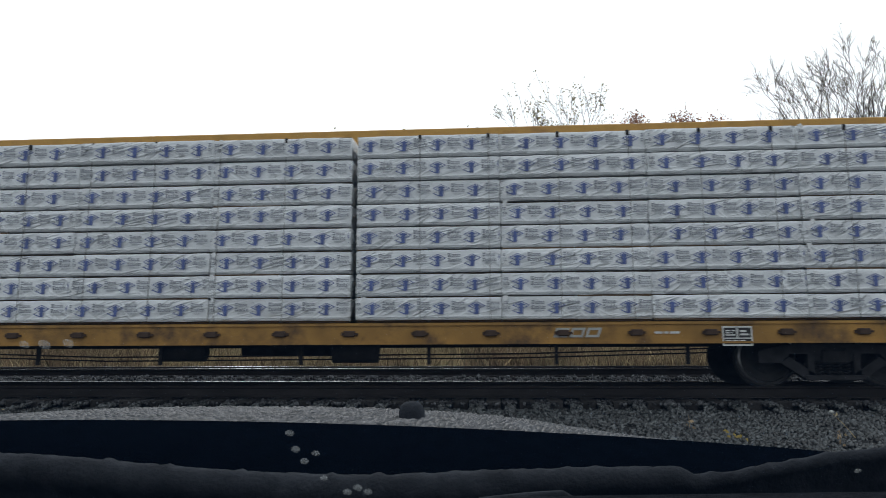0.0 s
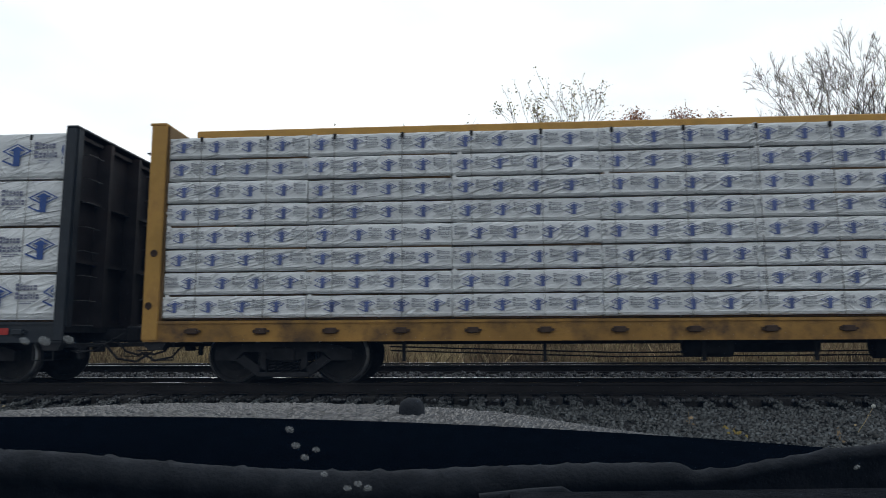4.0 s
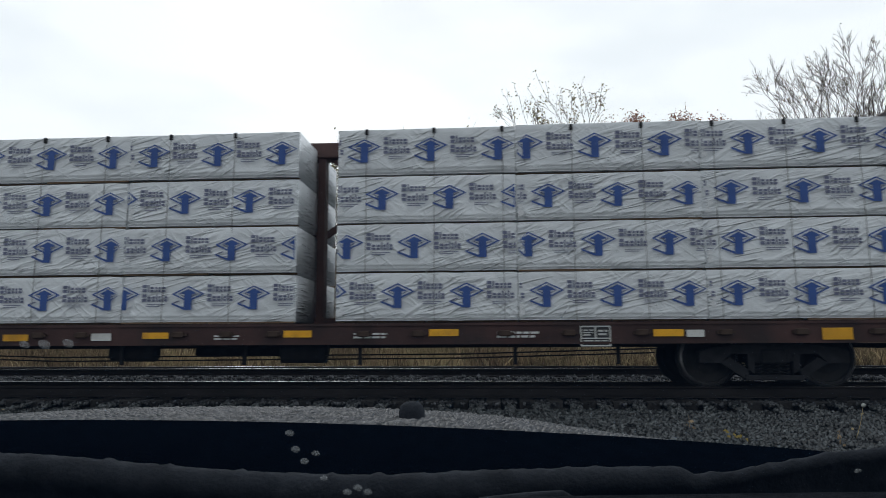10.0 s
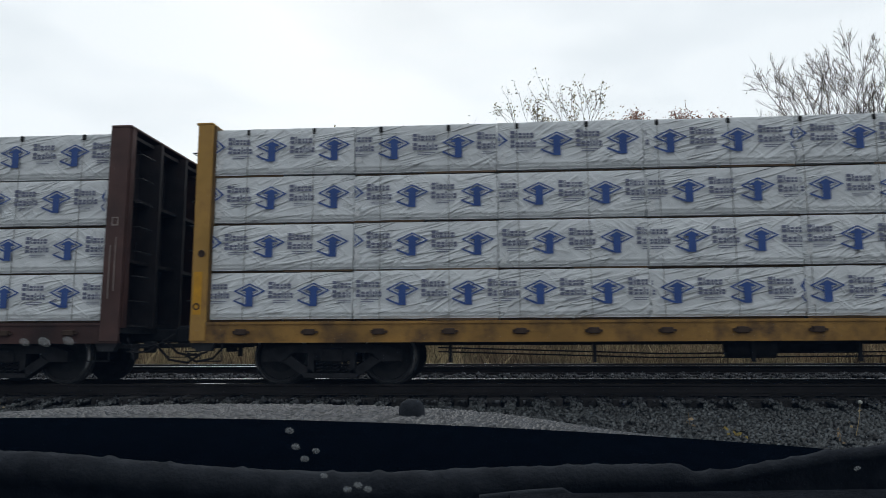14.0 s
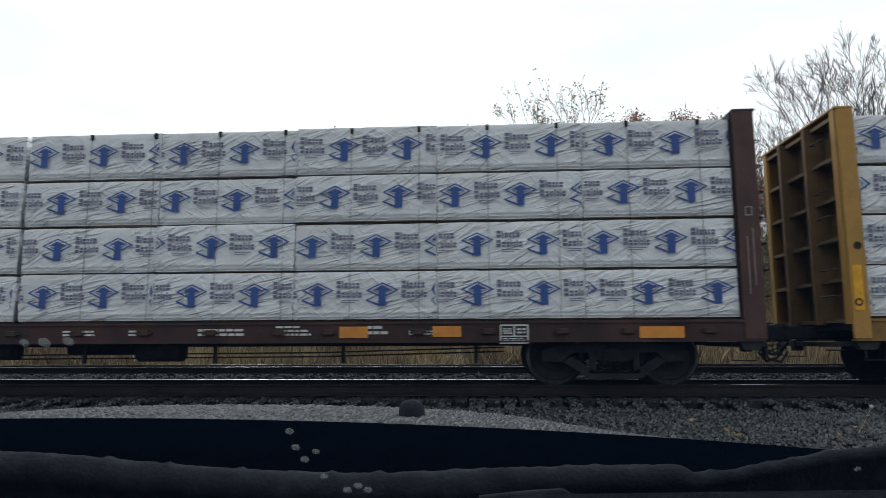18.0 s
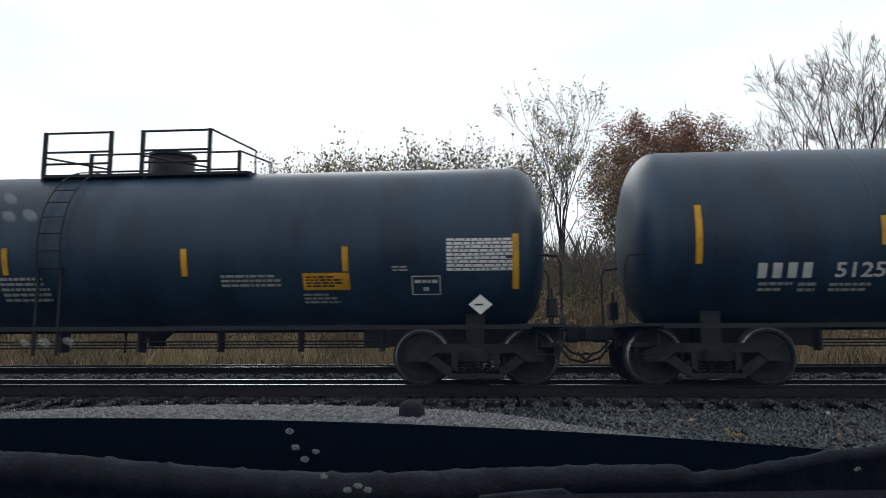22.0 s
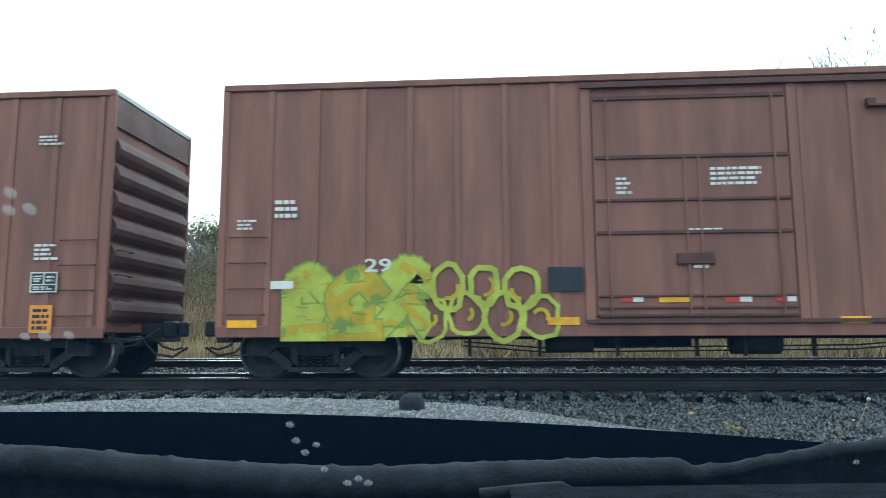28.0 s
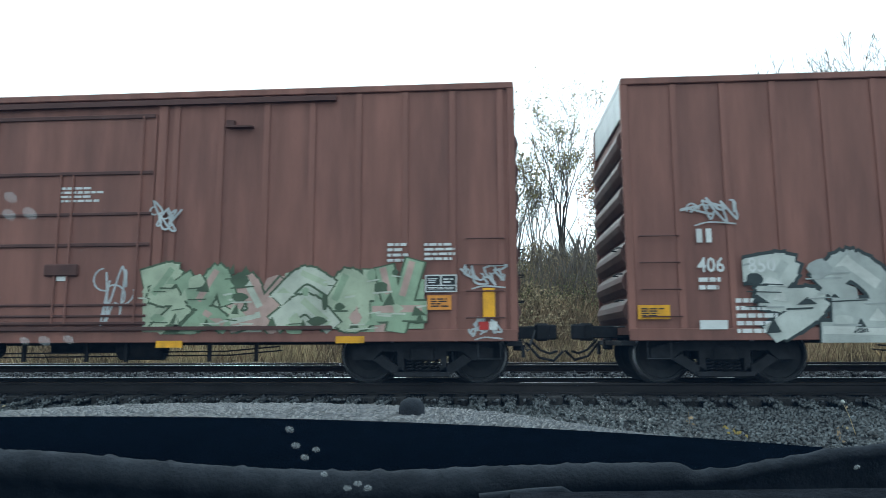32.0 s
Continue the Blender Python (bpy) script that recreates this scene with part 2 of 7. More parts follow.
ASPHALT = mat("wet_asphalt", (0.05, 0.05, 0.052), 0.4, 0, 0.25, 12, 0.3, 80)
DRY_GRASS = thin(island(mat("dry_grass", (0.42, 0.34, 0.20), 0.9, 0, 0.3, 1.2), 0.5), 0.3)
TAN_GRASS = thin(island(mat("brown_weeds", (0.25, 0.185, 0.115), 0.9, 0, 0.4, 0.8), 0.6), 0.3)
BRUSH = thin(island(mat("brush_leaves", (0.25, 0.20, 0.12), 0.9, 0, 0.4, 0.6), 0.7))
BRUSH_GREEN = thin(island(mat("brush_green", (0.17, 0.175, 0.085), 0.85, 0, 0.35, 0.7), 0.6))
BARK = mat("grey_bark", (0.15, 0.13, 0.11), 0.9, 0, 0.35, 6, 0.5, 30, (1, 1, 0.3))
BARK_DARK = mat("dark_bark", (0.065, 0.054, 0.047), 0.9, 0, 0.35, 6, 0.5, 30, (1, 1, 0.3))
LEAF_RUST = thin(island(mat("rust_leaves", (0.25, 0.118, 0.066), 0.8, 0, 0.3, 1.0), 0.6))
LEAF_OLIVE = thin(island(mat("olive_leaves", (0.20, 0.175, 0.09), 0.8, 0, 0.35, 1.0), 0.6))
LEAF_GREEN = thin(island(mat("dull_green_leaves", (0.12, 0.135, 0.055), 0.8, 0, 0.35, 1.0), 0.6))
HOOD_PAINT = mat("wet_hood_paint", (0.038, 0.041, 0.048), 0.7, 0.0, 0.75, 11, 1.0, 40, (1, 0.3, 1), (0.010, 0.011, 0.014), 0.9, 16, spec=0.12)
HOOD_DROP = mat("rain_bead", (0.030, 0.033, 0.039), 0.5, 0.0, 0.7, 20, spec=0.18)
CAR_PAINT = mat("dark_car_paint", (0.030, 0.033, 0.038), 0.35, 0.0, 0.2, 3, spot=(0.05, 0.048, 0.045), spot_amt=0.4, coat=0.3)
DASH_BLACK = mat("dash_black", (0.0010, 0.0018, 0.0036), 0.95, 0, 0.3, 30, 0.3, 200, spec=0.0)
DASH_GREY = mat("dash_grey", (0.030, 0.033, 0.039), 0.95, 0, 0.3, 25, 0.25, 150, spot=(0.014, 0.015, 0.018), spot_amt=0.6, spot_scale=9, spec=0.05)
DASH_MID = mat("dash_worn", (0.009, 0.010, 0.013), 0.95, 0, 0.5, 25, 0.6, 150, spec=0.02)
GRIME_BROWN = mat("grimy_brown_sill", (0.050, 0.024, 0.021), 0.7, 0, 0.45, 1.5, 0.2, 40, spot=(0.018, 0.014, 0.014), spot_amt=0.8, spot_scale=1.2)
GRIME_YELLOW = mat("worn_yellow_sill", (0.30, 0.165, 0.04), 0.65, 0, 0.3, 1.5, 0.2, 40, spot=(0.045, 0.028, 0.02), spot_amt=0.9, spot_scale=1.6)
GRIME_SOOT = mat("sooty_yellow_sill", (0.22, 0.125, 0.034), 0.7, 0, 0.4, 1.5, 0.2, 40, spot=(0.022, 0.018, 0.016), spot_amt=0.85, spot_scale=1.4)
WINCH_RUST = mat("winch_rust", (0.05, 0.034, 0.026), 0.7, 0, 0.35, 6, spec=0.15)
# inner end frames: the shade they stand in is put into both colours
END_SHADE = mat("bulkhead_dark", (0.026, 0.024, 0.027), 0.65, 0, 0.35, 2, spot=(0.05, 0.03, 0.025), spot_amt=0.5, spec=0.2)
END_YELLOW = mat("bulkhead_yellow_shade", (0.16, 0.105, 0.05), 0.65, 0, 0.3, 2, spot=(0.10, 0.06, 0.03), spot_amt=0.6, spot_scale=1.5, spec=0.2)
LINING = mat("roof_lining", (0.08, 0.08, 0.08), 0.95, 0, 0.15, 30)


def glass_mat(name, tint, gloss, haze=0.0, haze_col=(0.7, 0.75, 0.78)):
    m = bpy.data.materials.new(name)
    m.use_nodes = True
    t = m.node_tree
    t.nodes.clear()
    o = t.nodes.new("ShaderNodeOutputMaterial")
    tr = t.nodes.new("ShaderNodeBsdfTransparent")
    tr.inputs["Color"].default_value = (*tint, 1)
    gl = t.nodes.new("ShaderNodeBsdfGlossy")
    gl.inputs["Roughness"].default_value = 0.03
    mx = t.nodes.new("ShaderNodeMixShader")
    mx.inputs["Fac"].default_value = gloss
    t.links.new(tr.outputs["BSDF"], mx.inputs[1])
    t.links.new(gl.outputs["BSDF"], mx.inputs[2])
    last = mx.outputs["Shader"]
    if haze:
        df = t.nodes.new("ShaderNodeBsdfTranslucent")
        df.inputs["Color"].default_value = (*haze_col, 1)
        m2 = t.nodes.new("ShaderNodeMixShader")
        m2.inputs["Fac"].default_value = haze
        t.links.new(last, m2.inputs[1])
        t.links.new(df.outputs["BSDF"], m2.inputs[2])
        last = m2.outputs["Shader"]
    t.links.new(last, o.inputs["Surface"])
    return m


# side and rear windows stay unseen; their dark tint is added to dim the cabin
GLASS = glass_mat("tinted_window_glass", (0.32, 0.35, 0.36), 0.03)
# a weak blue haze is mixed into the screen to lift and tint dark tones
SCREEN = glass_mat("damp_windscreen_glass", (0.98, 0.985, 0.99), 0.006, 0.0045, (0.22, 0.48, 1.0))
DROP = glass_mat("water_drop", (0.95, 0.96, 0.97), 0.02, 0.10)


# ---------------------------------------------------------------- mesh helpers
def mesh_of(name, verts, faces, material, smooth=False):
    me = bpy.data.meshes.new(name)
    me.from_pydata([tuple(v) for v in verts], [], faces)
    me.materials.append(material)
    if smooth:
        me.polygons.foreach_set("use_smooth", [True] * len(me.polygons))
    me.update()
    return me


def part(name, me, parent, m=None, label=""):
    """Links a mesh as one object under a thing or part."""
    ob = new(name, me)
    if m is not None:
        ob.matrix_basis = m
    ob.parent = parent
    if label:
        ob["label"] = label
    return ob


def thing(name, label, category, m=None, group="", kind="", me=None):
    ob = new(name, me)
    if m is not None:
        ob.matrix_basis = m
    return tagged(ob, label, category, group, kind)


class Geo:
    """Gathers boxes, prisms and tubes into one mesh."""

    def __init__(self):
        self.v, self.f = [], []

    def box(self, x0, x1, y0, y1, z0, z1, bev=0.0):
        n = len(self.v)
        if bev <= 0:
            self.v += [(x, y, z) for z in (z0, z1) for y in (y0, y1) for x in (x0, x1)]
            self.f += [[n + i for i in q] for q in ((0, 2, 3, 1), (4, 5, 7, 6), (0, 1, 5, 4), (2, 6, 7, 3), (0, 4, 6, 2), (1, 3, 7, 5))]
            return self
        pts = []
        for sx, x in ((-1, x0), (1, x1)):
            for sy, y in ((-1, y0), (1, y1)):
                for sz, z in ((-1, z0), (1, z1)):
                    pts += [(x, y - sy * bev, z - sz * bev), (x - sx * bev, y, z - sz * bev), (x - sx * bev, y - sy * bev, z)]
        bm = bmesh.new()
        for p in pts:
            bm.verts.new(p)
        bmesh.ops.convex_hull(bm, input=bm.verts)
        bm.verts.index_update()
        self.v += [tuple(v.co) for v in bm.verts]
        self.f += [[n + v.index for v in fc.verts] for fc in bm.faces]
        bm.free()
        return self

    def prism(self, poly, y0, y1):
        """A polygon in x and z, drawn from y0 to y1."""
        n, k = len(self.v), len(poly)
        self.v += [(x, y0, z) for x, z in poly] + [(x, y1, z) for x, z in poly]
        self.f += [list(range(n, n + k)), list(range(n + 2 * k - 1, n + k - 1, -1))]
        self.f += [[n + i, n + (i + 1) % k, n + k + (i + 1) % k, n + k + i][::-1] for i in range(k)]
        return self

    def flat(self, poly, y):
        n = len(self.v)
        self.v += [(x, y, z) for x, z in poly]
        self.f.append(list(range(n, n + len(poly))))
        return self

    def rect(self, x0, x1, z0, z1, y):
        return self.flat([(x0, z0), (x1, z0), (x1, z1), (x0, z1)], y)

    def tube(self, pts, r, seg=6, r1=None):
        """A tube along points, tapering from r to r1."""
        pts = [Vector(p) for p in pts]
        r1 = r if r1 is None else r1
        n0 = len(self.v)
        for i, p in enumerate(pts):
            d = (pts[min(i + 1, len(pts) - 1)] - pts[max(i - 1, 0)]).normalized()
            a = d.orthogonal().normalized()
            if abs(d.z) < 0.9:
                a = d.cross(Vector((0, 0, 1))).normalized()
            b = d.cross(a)
            rr = r + (r1 - r) * i / max(1, len(pts) - 1)
            self.v += [tuple(p + a * (rr * math.cos(2 * math.pi * k / seg)) + b * (rr * math.sin(2 * math.pi * k / seg))) for k in range(seg)]
        for i in range(len(pts) - 1):
            for k in range(seg):
                q = n0 + i * seg
                self.f.append([q + k, q + (k + 1) % seg, q + seg + (k + 1) % seg, q + seg + k])
        self.f.append([n0 + k for k in range(seg)][::-1])
        self.f.append([n0 + (len(pts) - 1) * seg + k for k in range(seg)])
        return self

    def lathe(self, prof, seg=32, axis="y"):
        """Turns a profile of (along, radius) round an axis."""
        n0 = len(self.v)
        for a, r in prof:
            for k in range(seg):
                c, s = r * math.cos(2 * math.pi * k / seg), r * math.sin(2 * math.pi * k / seg)
                self.v.append((c, a, s) if axis == "y" else ((a, c, s) if axis == "x" else (c, s, a)))
        for i in range(len(prof) - 1):
            for k in range(seg):
                q = n0 + i * seg
                self.f.append([q + k, q + (k + 1) % seg, q + seg + (k + 1) % seg, q + seg + k])
        return self

    def mesh(self, name, material, smooth=False):
        return mesh_of(name, self.v, self.f, material, smooth)


def text_mesh(body, size, material):
    """Lettering as a flat mesh in x and z that faces -y, its corner at the origin."""
    cu = bpy.data.curves.new("lettering", "FONT")
    cu.body, cu.size = body, size
    cu.resolution_u = 2
    cu.offset = 0.018
    ob = bpy.data.objects.new("lettering", cu)
    scene.collection.objects.link(ob)
    bpy.context.view_layer.update()
    me = bpy.data.meshes.new_from_object(ob.evaluated_get(bpy.context.evaluated_depsgraph_get()))
    bpy.data.objects.remove(ob)
    bpy.data.curves.remove(cu)
    me.transform(pose(0, 0, 0, 90))
    me.materials.clear()
    me.materials.append(material)
    return me
# ---------------------------------------------------------------- ground
GROUND_Y = (-400, -60, -15, 2, 6, 8.0, 8.6, 9.4, 10.1, 10.6, 11.0, 13.9, 15.2, 19.6, 20.4, 21.5, 23, 24.5, 26, 27.5, 28.6, 31, 36, 50, 120, 900, 2500)
GROUND_Z = (-0.72, -0.72, -0.72, -0.72, -0.72, -0.70, -0.62, -0.50, -0.40, -0.365, -0.34, -0.30, -0.22, -0.22, -0.30, 0.0, 0.75, 1.6, 2.5, 3.2, 3.5, 3.55, 3.6, 3.6, 3.6, 3.0, 2.5)


def ground_z(x, y):
    z = float(np.interp(y, GROUND_Y, GROUND_Z))
    k = min(1.0, max(0.0, (y - 20.5) / 3.0))
    return z + k * 0.4 * noise.noise((x * 0.16, y * 0.16, 3.0)) + k * 0.3 * noise.noise((x * 0.04, y * 0.05, 9.0))


def build_ground():
    xs = [-2500, -900, -400, -200, -120, -80] + list(np.arange(-60, 60.1, 1.0)) + [80, 120, 200, 400, 900, 2500]
    ys = [-2500, -400, -60, -15, 2, 6] + list(np.arange(8, 36, 0.5)) + [40, 50, 80, 120, 400, 900, 2500]
    v = [(x, y, ground_z(x, y)) for y in ys for x in xs]
    n = len(xs)
    f = [[j * n + i, j * n + i + 1, (j + 1) * n + i + 1, (j + 1) * n + i] for j in range(len(ys) - 1) for i in range(n - 1)]
    me = mesh_of("ground", v, f, EARTH, True)
    me.materials.append(ASPHALT)
    me.materials.append(BED)
    for p in me.polygons:
        y = p.center.y
        p.material_index = 1 if y < 8.0 else (2 if y < 20.4 else 0)
    thing("ground", "brush-covered bank, ballast bed and wet roadside", "ground", me=me, kind="structure")


build_ground()

RAIL_PROFILE = ((-0.075, -0.185), (0.075, -0.185), (0.075, -0.168), (0.012, -0.15), (0.012, -0.045), (0.036, -0.034),
                (0.036, -0.011), (0.029, -0.0032), (0.014, 0.0), (-0.014, 0.0), (-0.029, -0.0032), (-0.036, -0.011), (-0.036, -0.034), (-0.012, -0.045), (-0.012, -0.15), (-0.075, -0.168))


def build_track(name, yc, dz, label):
    tr = thing(name, label, "railway track", pose(0, yc, dz), kind="structure")
    for s in (-1, 1):
        k = len(RAIL_PROFILE)
        v = [(x, p, z) for x in (-520, 520) for p, z in RAIL_PROFILE]
        f = [[i, (i + 1) % k, k + (i + 1) % k, k + i] for i in range(k)] + [list(range(k))[::-1], list(range(k, 2 * k))]
        me = mesh_of("rail", v, f, RAIL_STEEL)
        me.materials.append(RAIL_HEAD)
        for i in (7, 8, 9):
            me.polygons[i].material_index = 1
        part("rail", me, tr, pose(0, s * 0.7535, 0), "rusty rail with a polished head")
    tie = Geo().box(-0.115, 0.115, -1.3, 1.3, -0.37, -0.192, 0.012).mesh("sleeper", TIE_WOOD)
    plate = Geo().box(-0.09, 0.09, -0.17, 0.17, -0.191, -0.178).box(-0.05, -0.03, -0.11, -0.08, -0.178, -0.155).box(0.03, 0.05, 0.08, 0.11, -0.178, -0.155).mesh("tie_plate", RAIL_STEEL)
    rng = random.Random(5)
    far = Geo()
    for i in range(-1040, 1041):
        x = i * 0.50 + rng.uniform(-0.03, 0.03)
        if abs(i) <= 26:
            t = part("sleeper", tie, tr, pose(x, rng.uniform(-0.04, 0.04), rng.uniform(-0.012, 0.004), 0, 0, rng.uniform(-1.5, 1.5)))
            for s in (-1, 1):
                part("tie_plate", plate, t, pose(0, s * 0.7535, 0))
        else:
            far.box(x - 0.115, x + 0.115, -1.3, 1.3, -0.37, -0.192)
    tagged(part("far_sleepers", far.mesh("far_sleepers", TIE_WOOD), tr), kind="stuff")
    return tr


build_track("track_near", TRACK_Y, 0.0, "railway track of rusty rails on dark timber sleepers in grey ballast")
build_track("track_far", 16.0 + 0.7535, 0.13, "second railway track behind, rusty rails on timber sleepers")


def stones(name, x0, x1, y0, y1, count, height, lo, hi, seed, label, ties=(), stone=STONE):
    """Loose broken stones, each a small uneven block."""
    rg = np.random.RandomState(seed)
    base = np.array([(1, 0, 0), (-1, 0, 0), (0, 1, 0), (0, -1, 0), (0, 0, 1), (0, 0, -1), (.6, .6, .6), (-.6, .5, .5)])[:6]
    tri = np.array([(4, 0, 2), (4, 2, 1), (4, 1, 3), (4, 3, 0), (5, 2, 0), (5, 1, 2), (5, 3, 1), (5, 0, 3)])
    px, py = rg.uniform(x0, x1, count), rg.uniform(y0, y1, count)
    for c in ties:
        on = (np.abs(px - np.round(px / 0.5) * 0.5) < 0.135) & (np.abs(py - c) < 1.32)
        px = np.where(on, np.round(px / 0.5) * 0.5 + np.sign(px - np.round(px / 0.5) * 0.5 + 1e-6) * rg.uniform(0.14, 0.25, count), px)
    pz = np.array([height(a, b) for a, b in zip(px, py)])
    r = rg.uniform(lo, hi, count)
    q = np.linalg.qr(rg.normal(size=(count, 3, 3)))[0]
    b = base[None] * rg.uniform(0.6, 1.35, (count, 6, 1)) * (r[:, None] * 1.0)[:, :, None] * rg.uniform(0.7, 1.2, (count, 1, 3))
    v = np.einsum("nij,nkj->nki", q, b)
    v[:, :, 0] += px[:, None]
    v[:, :, 1] += py[:, None]
    v[:, :, 2] += (pz + r * rg.uniform(-0.2, 0.45, count))[:, None]
    f = (tri[None] + (np.arange(count) * 6)[:, None, None]).reshape(-1, 3)
    me = bpy.data.meshes.new(name)
    me.vertices.add(count * 6)
    me.vertices.foreach_set("co", v.reshape(-1))
    me.loops.add(len(f) * 3)
    me.loops.foreach_set("vertex_index", f.reshape(-1))
    me.polygons.add(len(f))
    me.polygons.foreach_set("loop_start", np.arange(0, len(f) * 3, 3))
    me.update(calc_edges=True)
    me.materials.append(stone)
    thing(name, label, "ballast", me=me, kind="stuff")


def bed_z(x, y):
    return float(np.interp(y, GROUND_Y, GROUND_Z))


def shoulder_z(x, y):
    """Stone lies low before each sleeper's end and heaps up between the ends."""
    off = abs(x - round(x / 0.5) * 0.5) + 0.06 * noise.noise((x * 2.3, 4.0, 1.0))
    return bed_z(x, y) + (0.075 * max(0.0, min(1.0, (y - 10.35) / 0.5)) if off > 0.15 else 0.0) + 0.03 * noise.noise((x * 3.1, y * 3.1, 2.0))


stones("shoulder_ballast", -8.6, 10.0, 8.3, 10.98, 33000, shoulder_z, 0.020, 0.044, 1, "wet grey crushed stone on the track shoulder", (TRACK_Y,))
stones("crib_ballast", -10.5, 10.5, 10.9, 13.8, 15000, lambda a, b: -0.245 + 0.0 * a, 0.025, 0.045, 2, "grey crushed stone between the sleepers", (TRACK_Y,), STONE_DULL)
stones("middle_ballast", -14, 14, 13.8, 20.2, 26000, lambda a, b: float(np.interp(b, (13.8, 15.0, 15.4, 18.4, 20.2), (-0.26, -0.12, -0.075, -0.075, -0.28))), 0.03, 0.06, 3, "grey crushed stone round the far track", (16.7535,), STONE_DULL)


# ---------------------------------------------------------------- grass and brush
def blades(name, count, area, height, lean, width, material, seed, label, zoff=0.0, patch=None):
    rg = random.Random(seed)
    v, f = [], []
    x0, x1, y0, y1 = area
    while len(f) < count:
        x, y = rg.uniform(x0, x1), rg.uniform(y0, y1)
        if patch and noise.noise((x * patch, y * patch, seed)) < rg.uniform(-0.35, 0.25):
            continue
        z = ground_z(x, y) - 0.03 + zoff
        h = height * rg.uniform(0.45, 1.25)
        a = rg.uniform(0, 6.283)
        w = width * rg.uniform(0.6, 1.3)
        dx, dy = lean * h * rg.uniform(-1, 1), lean * h * rg.uniform(-1, 1)
        n = len(v)
        c, s = math.cos(a) * w, math.sin(a) * w
        v += [(x - c, y - s, z), (x + c, y + s, z), (x + dx * .45 + c * .7, y + dy * .45 + s * .7, z + h * .6), (x + dx + c * .1, y + dy, z + h), (x + dx * .45 - c * .7, y + dy * .45 - s * .7, z + h * .6)]
        f.append([n, n + 1, n + 2, n + 3, n + 4])
    thing(name, label, "grass", me=mesh_of(name, v, f, material), kind="stuff")


blades("dry_grass", 17000, (-17, 15, 20.3, 22.6), 0.62, 0.35, 0.013, DRY_GRASS, 11, "dead straw-coloured grass along the foot of the bank", patch=0.5)
blades("brown_weeds", 19000, (-18, 16, 20.3, 24.5), 0.75, 0.45, 0.014, TAN_GRASS, 12, "dead brown weeds on the bank", patch=0.35)


def leafy(v, f, p, size, rg, n=1):
    for _ in range(n):
        a, b = rg.uniform(0, 6.283), rg.uniform(-1.0, 1.0)
        d = Vector((math.cos(a), math.sin(a), b)).normalized()
        e = d.orthogonal().normalized() * (size * rg.uniform(0.3, 0.5))
        d = d * (size * rg.uniform(0.6, 1.2))
        k = len(v)
        v += [tuple(p), tuple(p + d * .5 + e), tuple(p + d), tuple(p + d * .5 - e)]
        f.append([k, k + 1, k + 2, k + 3])


def brush_mass(name, count, area, hgt, size, material, seed, label, patch=0.3, thr=0.0):
    rg = random.Random(seed)
    v, f = [], []
    x0, x1, y0, y1 = area
    while len(f) < count:
        x, y = rg.uniform(x0, x1), rg.uniform(y0, y1)
        k = noise.noise((x * patch, y * patch, seed * 1.7)) + thr
        if k < rg.uniform(-0.4, 0.3):
            continue
        z = ground_z(x, y) + max(0.05, hgt * (0.5 + k)) * rg.random() ** 0.8
        leafy(v, f, Vector((x, y, z)), size, rg, 3)
    thing(name, label, "brush", me=mesh_of(name, v, f, material), kind="stuff")


brush_mass("bank_brush", 52000, (-22, 22, 21.6, 29.5), 1.1, 0.10, BRUSH, 21, "tangled tan and brown brush on the bank")
brush_mass("crest_thicket", 70000, (-22, 22, 26.0, 31.5), 1.25, 0.085, BRUSH, 23, "dense brown thicket along the top of the bank", 0.45, 0.25)
brush_mass("olive_thicket", 40000, (-22, 22, 24.5, 30.5), 1.15, 0.08, LEAF_OLIVE, 24, "olive brambles along the top of the bank", 0.35, 0.1)
blades("bank_reeds", 9000, (-20, 20, 22.0, 28.0), 0.95, 0.5, 0.011, TAN_GRASS, 25, "dead stems standing on the bank", patch=0.4)
blades("bank_twigs", 12000, (-20, 20, 25.0, 31.0), 1.7, 0.5, 0.009, BARK, 26, "bare grey twigs of the thicket", patch=0.4)
blades("arching_grass", 900, (-17, 15, 20.35, 21.0), 0.75, 1.0, 0.012, DRY_GRASS, 27, "pale arching grass blades")
brush_mass("green_brush", 22000, (-22, 22, 22.0, 29.5), 0.9, 0.09, BRUSH_GREEN, 22, "dull green brambles on the bank", 0.22)


# ---------------------------------------------------------------- trees
def grow(g, tips, p, d, length, r, depth, rg, spread, gravity, kids):
    """One limb, bent in steps, and its side branches."""
    n = 3 if depth > 1 else 2
    pts = [p]
    q, dd = p, d
    for _ in range(n):
        dd = (dd + Vector((rg.uniform(-1, 1), rg.uniform(-1, 1), rg.uniform(-1, 1))) * 0.13 + Vector((0, 0, gravity))).normalized()
        q = q + dd * (length / n)
        pts.append(q)
    g.tube(pts, r, 5 if depth > 2 else 3, max(0.0045, r * (0.6 if depth else 0.5)))
    if depth == 0:
        tips.append((q, dd))
        tips.append((pts[1], dd))
        return
    m = rg.randint(*kids)
    for i in range(m):
        k = rg.uniform(0.35, 1.0) if i else 1.0
        b = pts[min(n - 1, int(k * n))].lerp(pts[min(n, int(k * n) + 1)], (k * n) % 1.0) if k < 1 else q
        side = dd.orthogonal().normalized()
        side.rotate(Matrix.Rotation(rg.uniform(0, 6.283), 3, dd))
        nd = (dd + side * rg.uniform(0.35, 1.0) * spread).normalized()
        grow(g, tips, b, nd, length * rg.uniform(0.55, 0.82), max(0.0065, r * rg.uniform(0.42, 0.62)), depth - 1, rg, spread, gravity, kids)


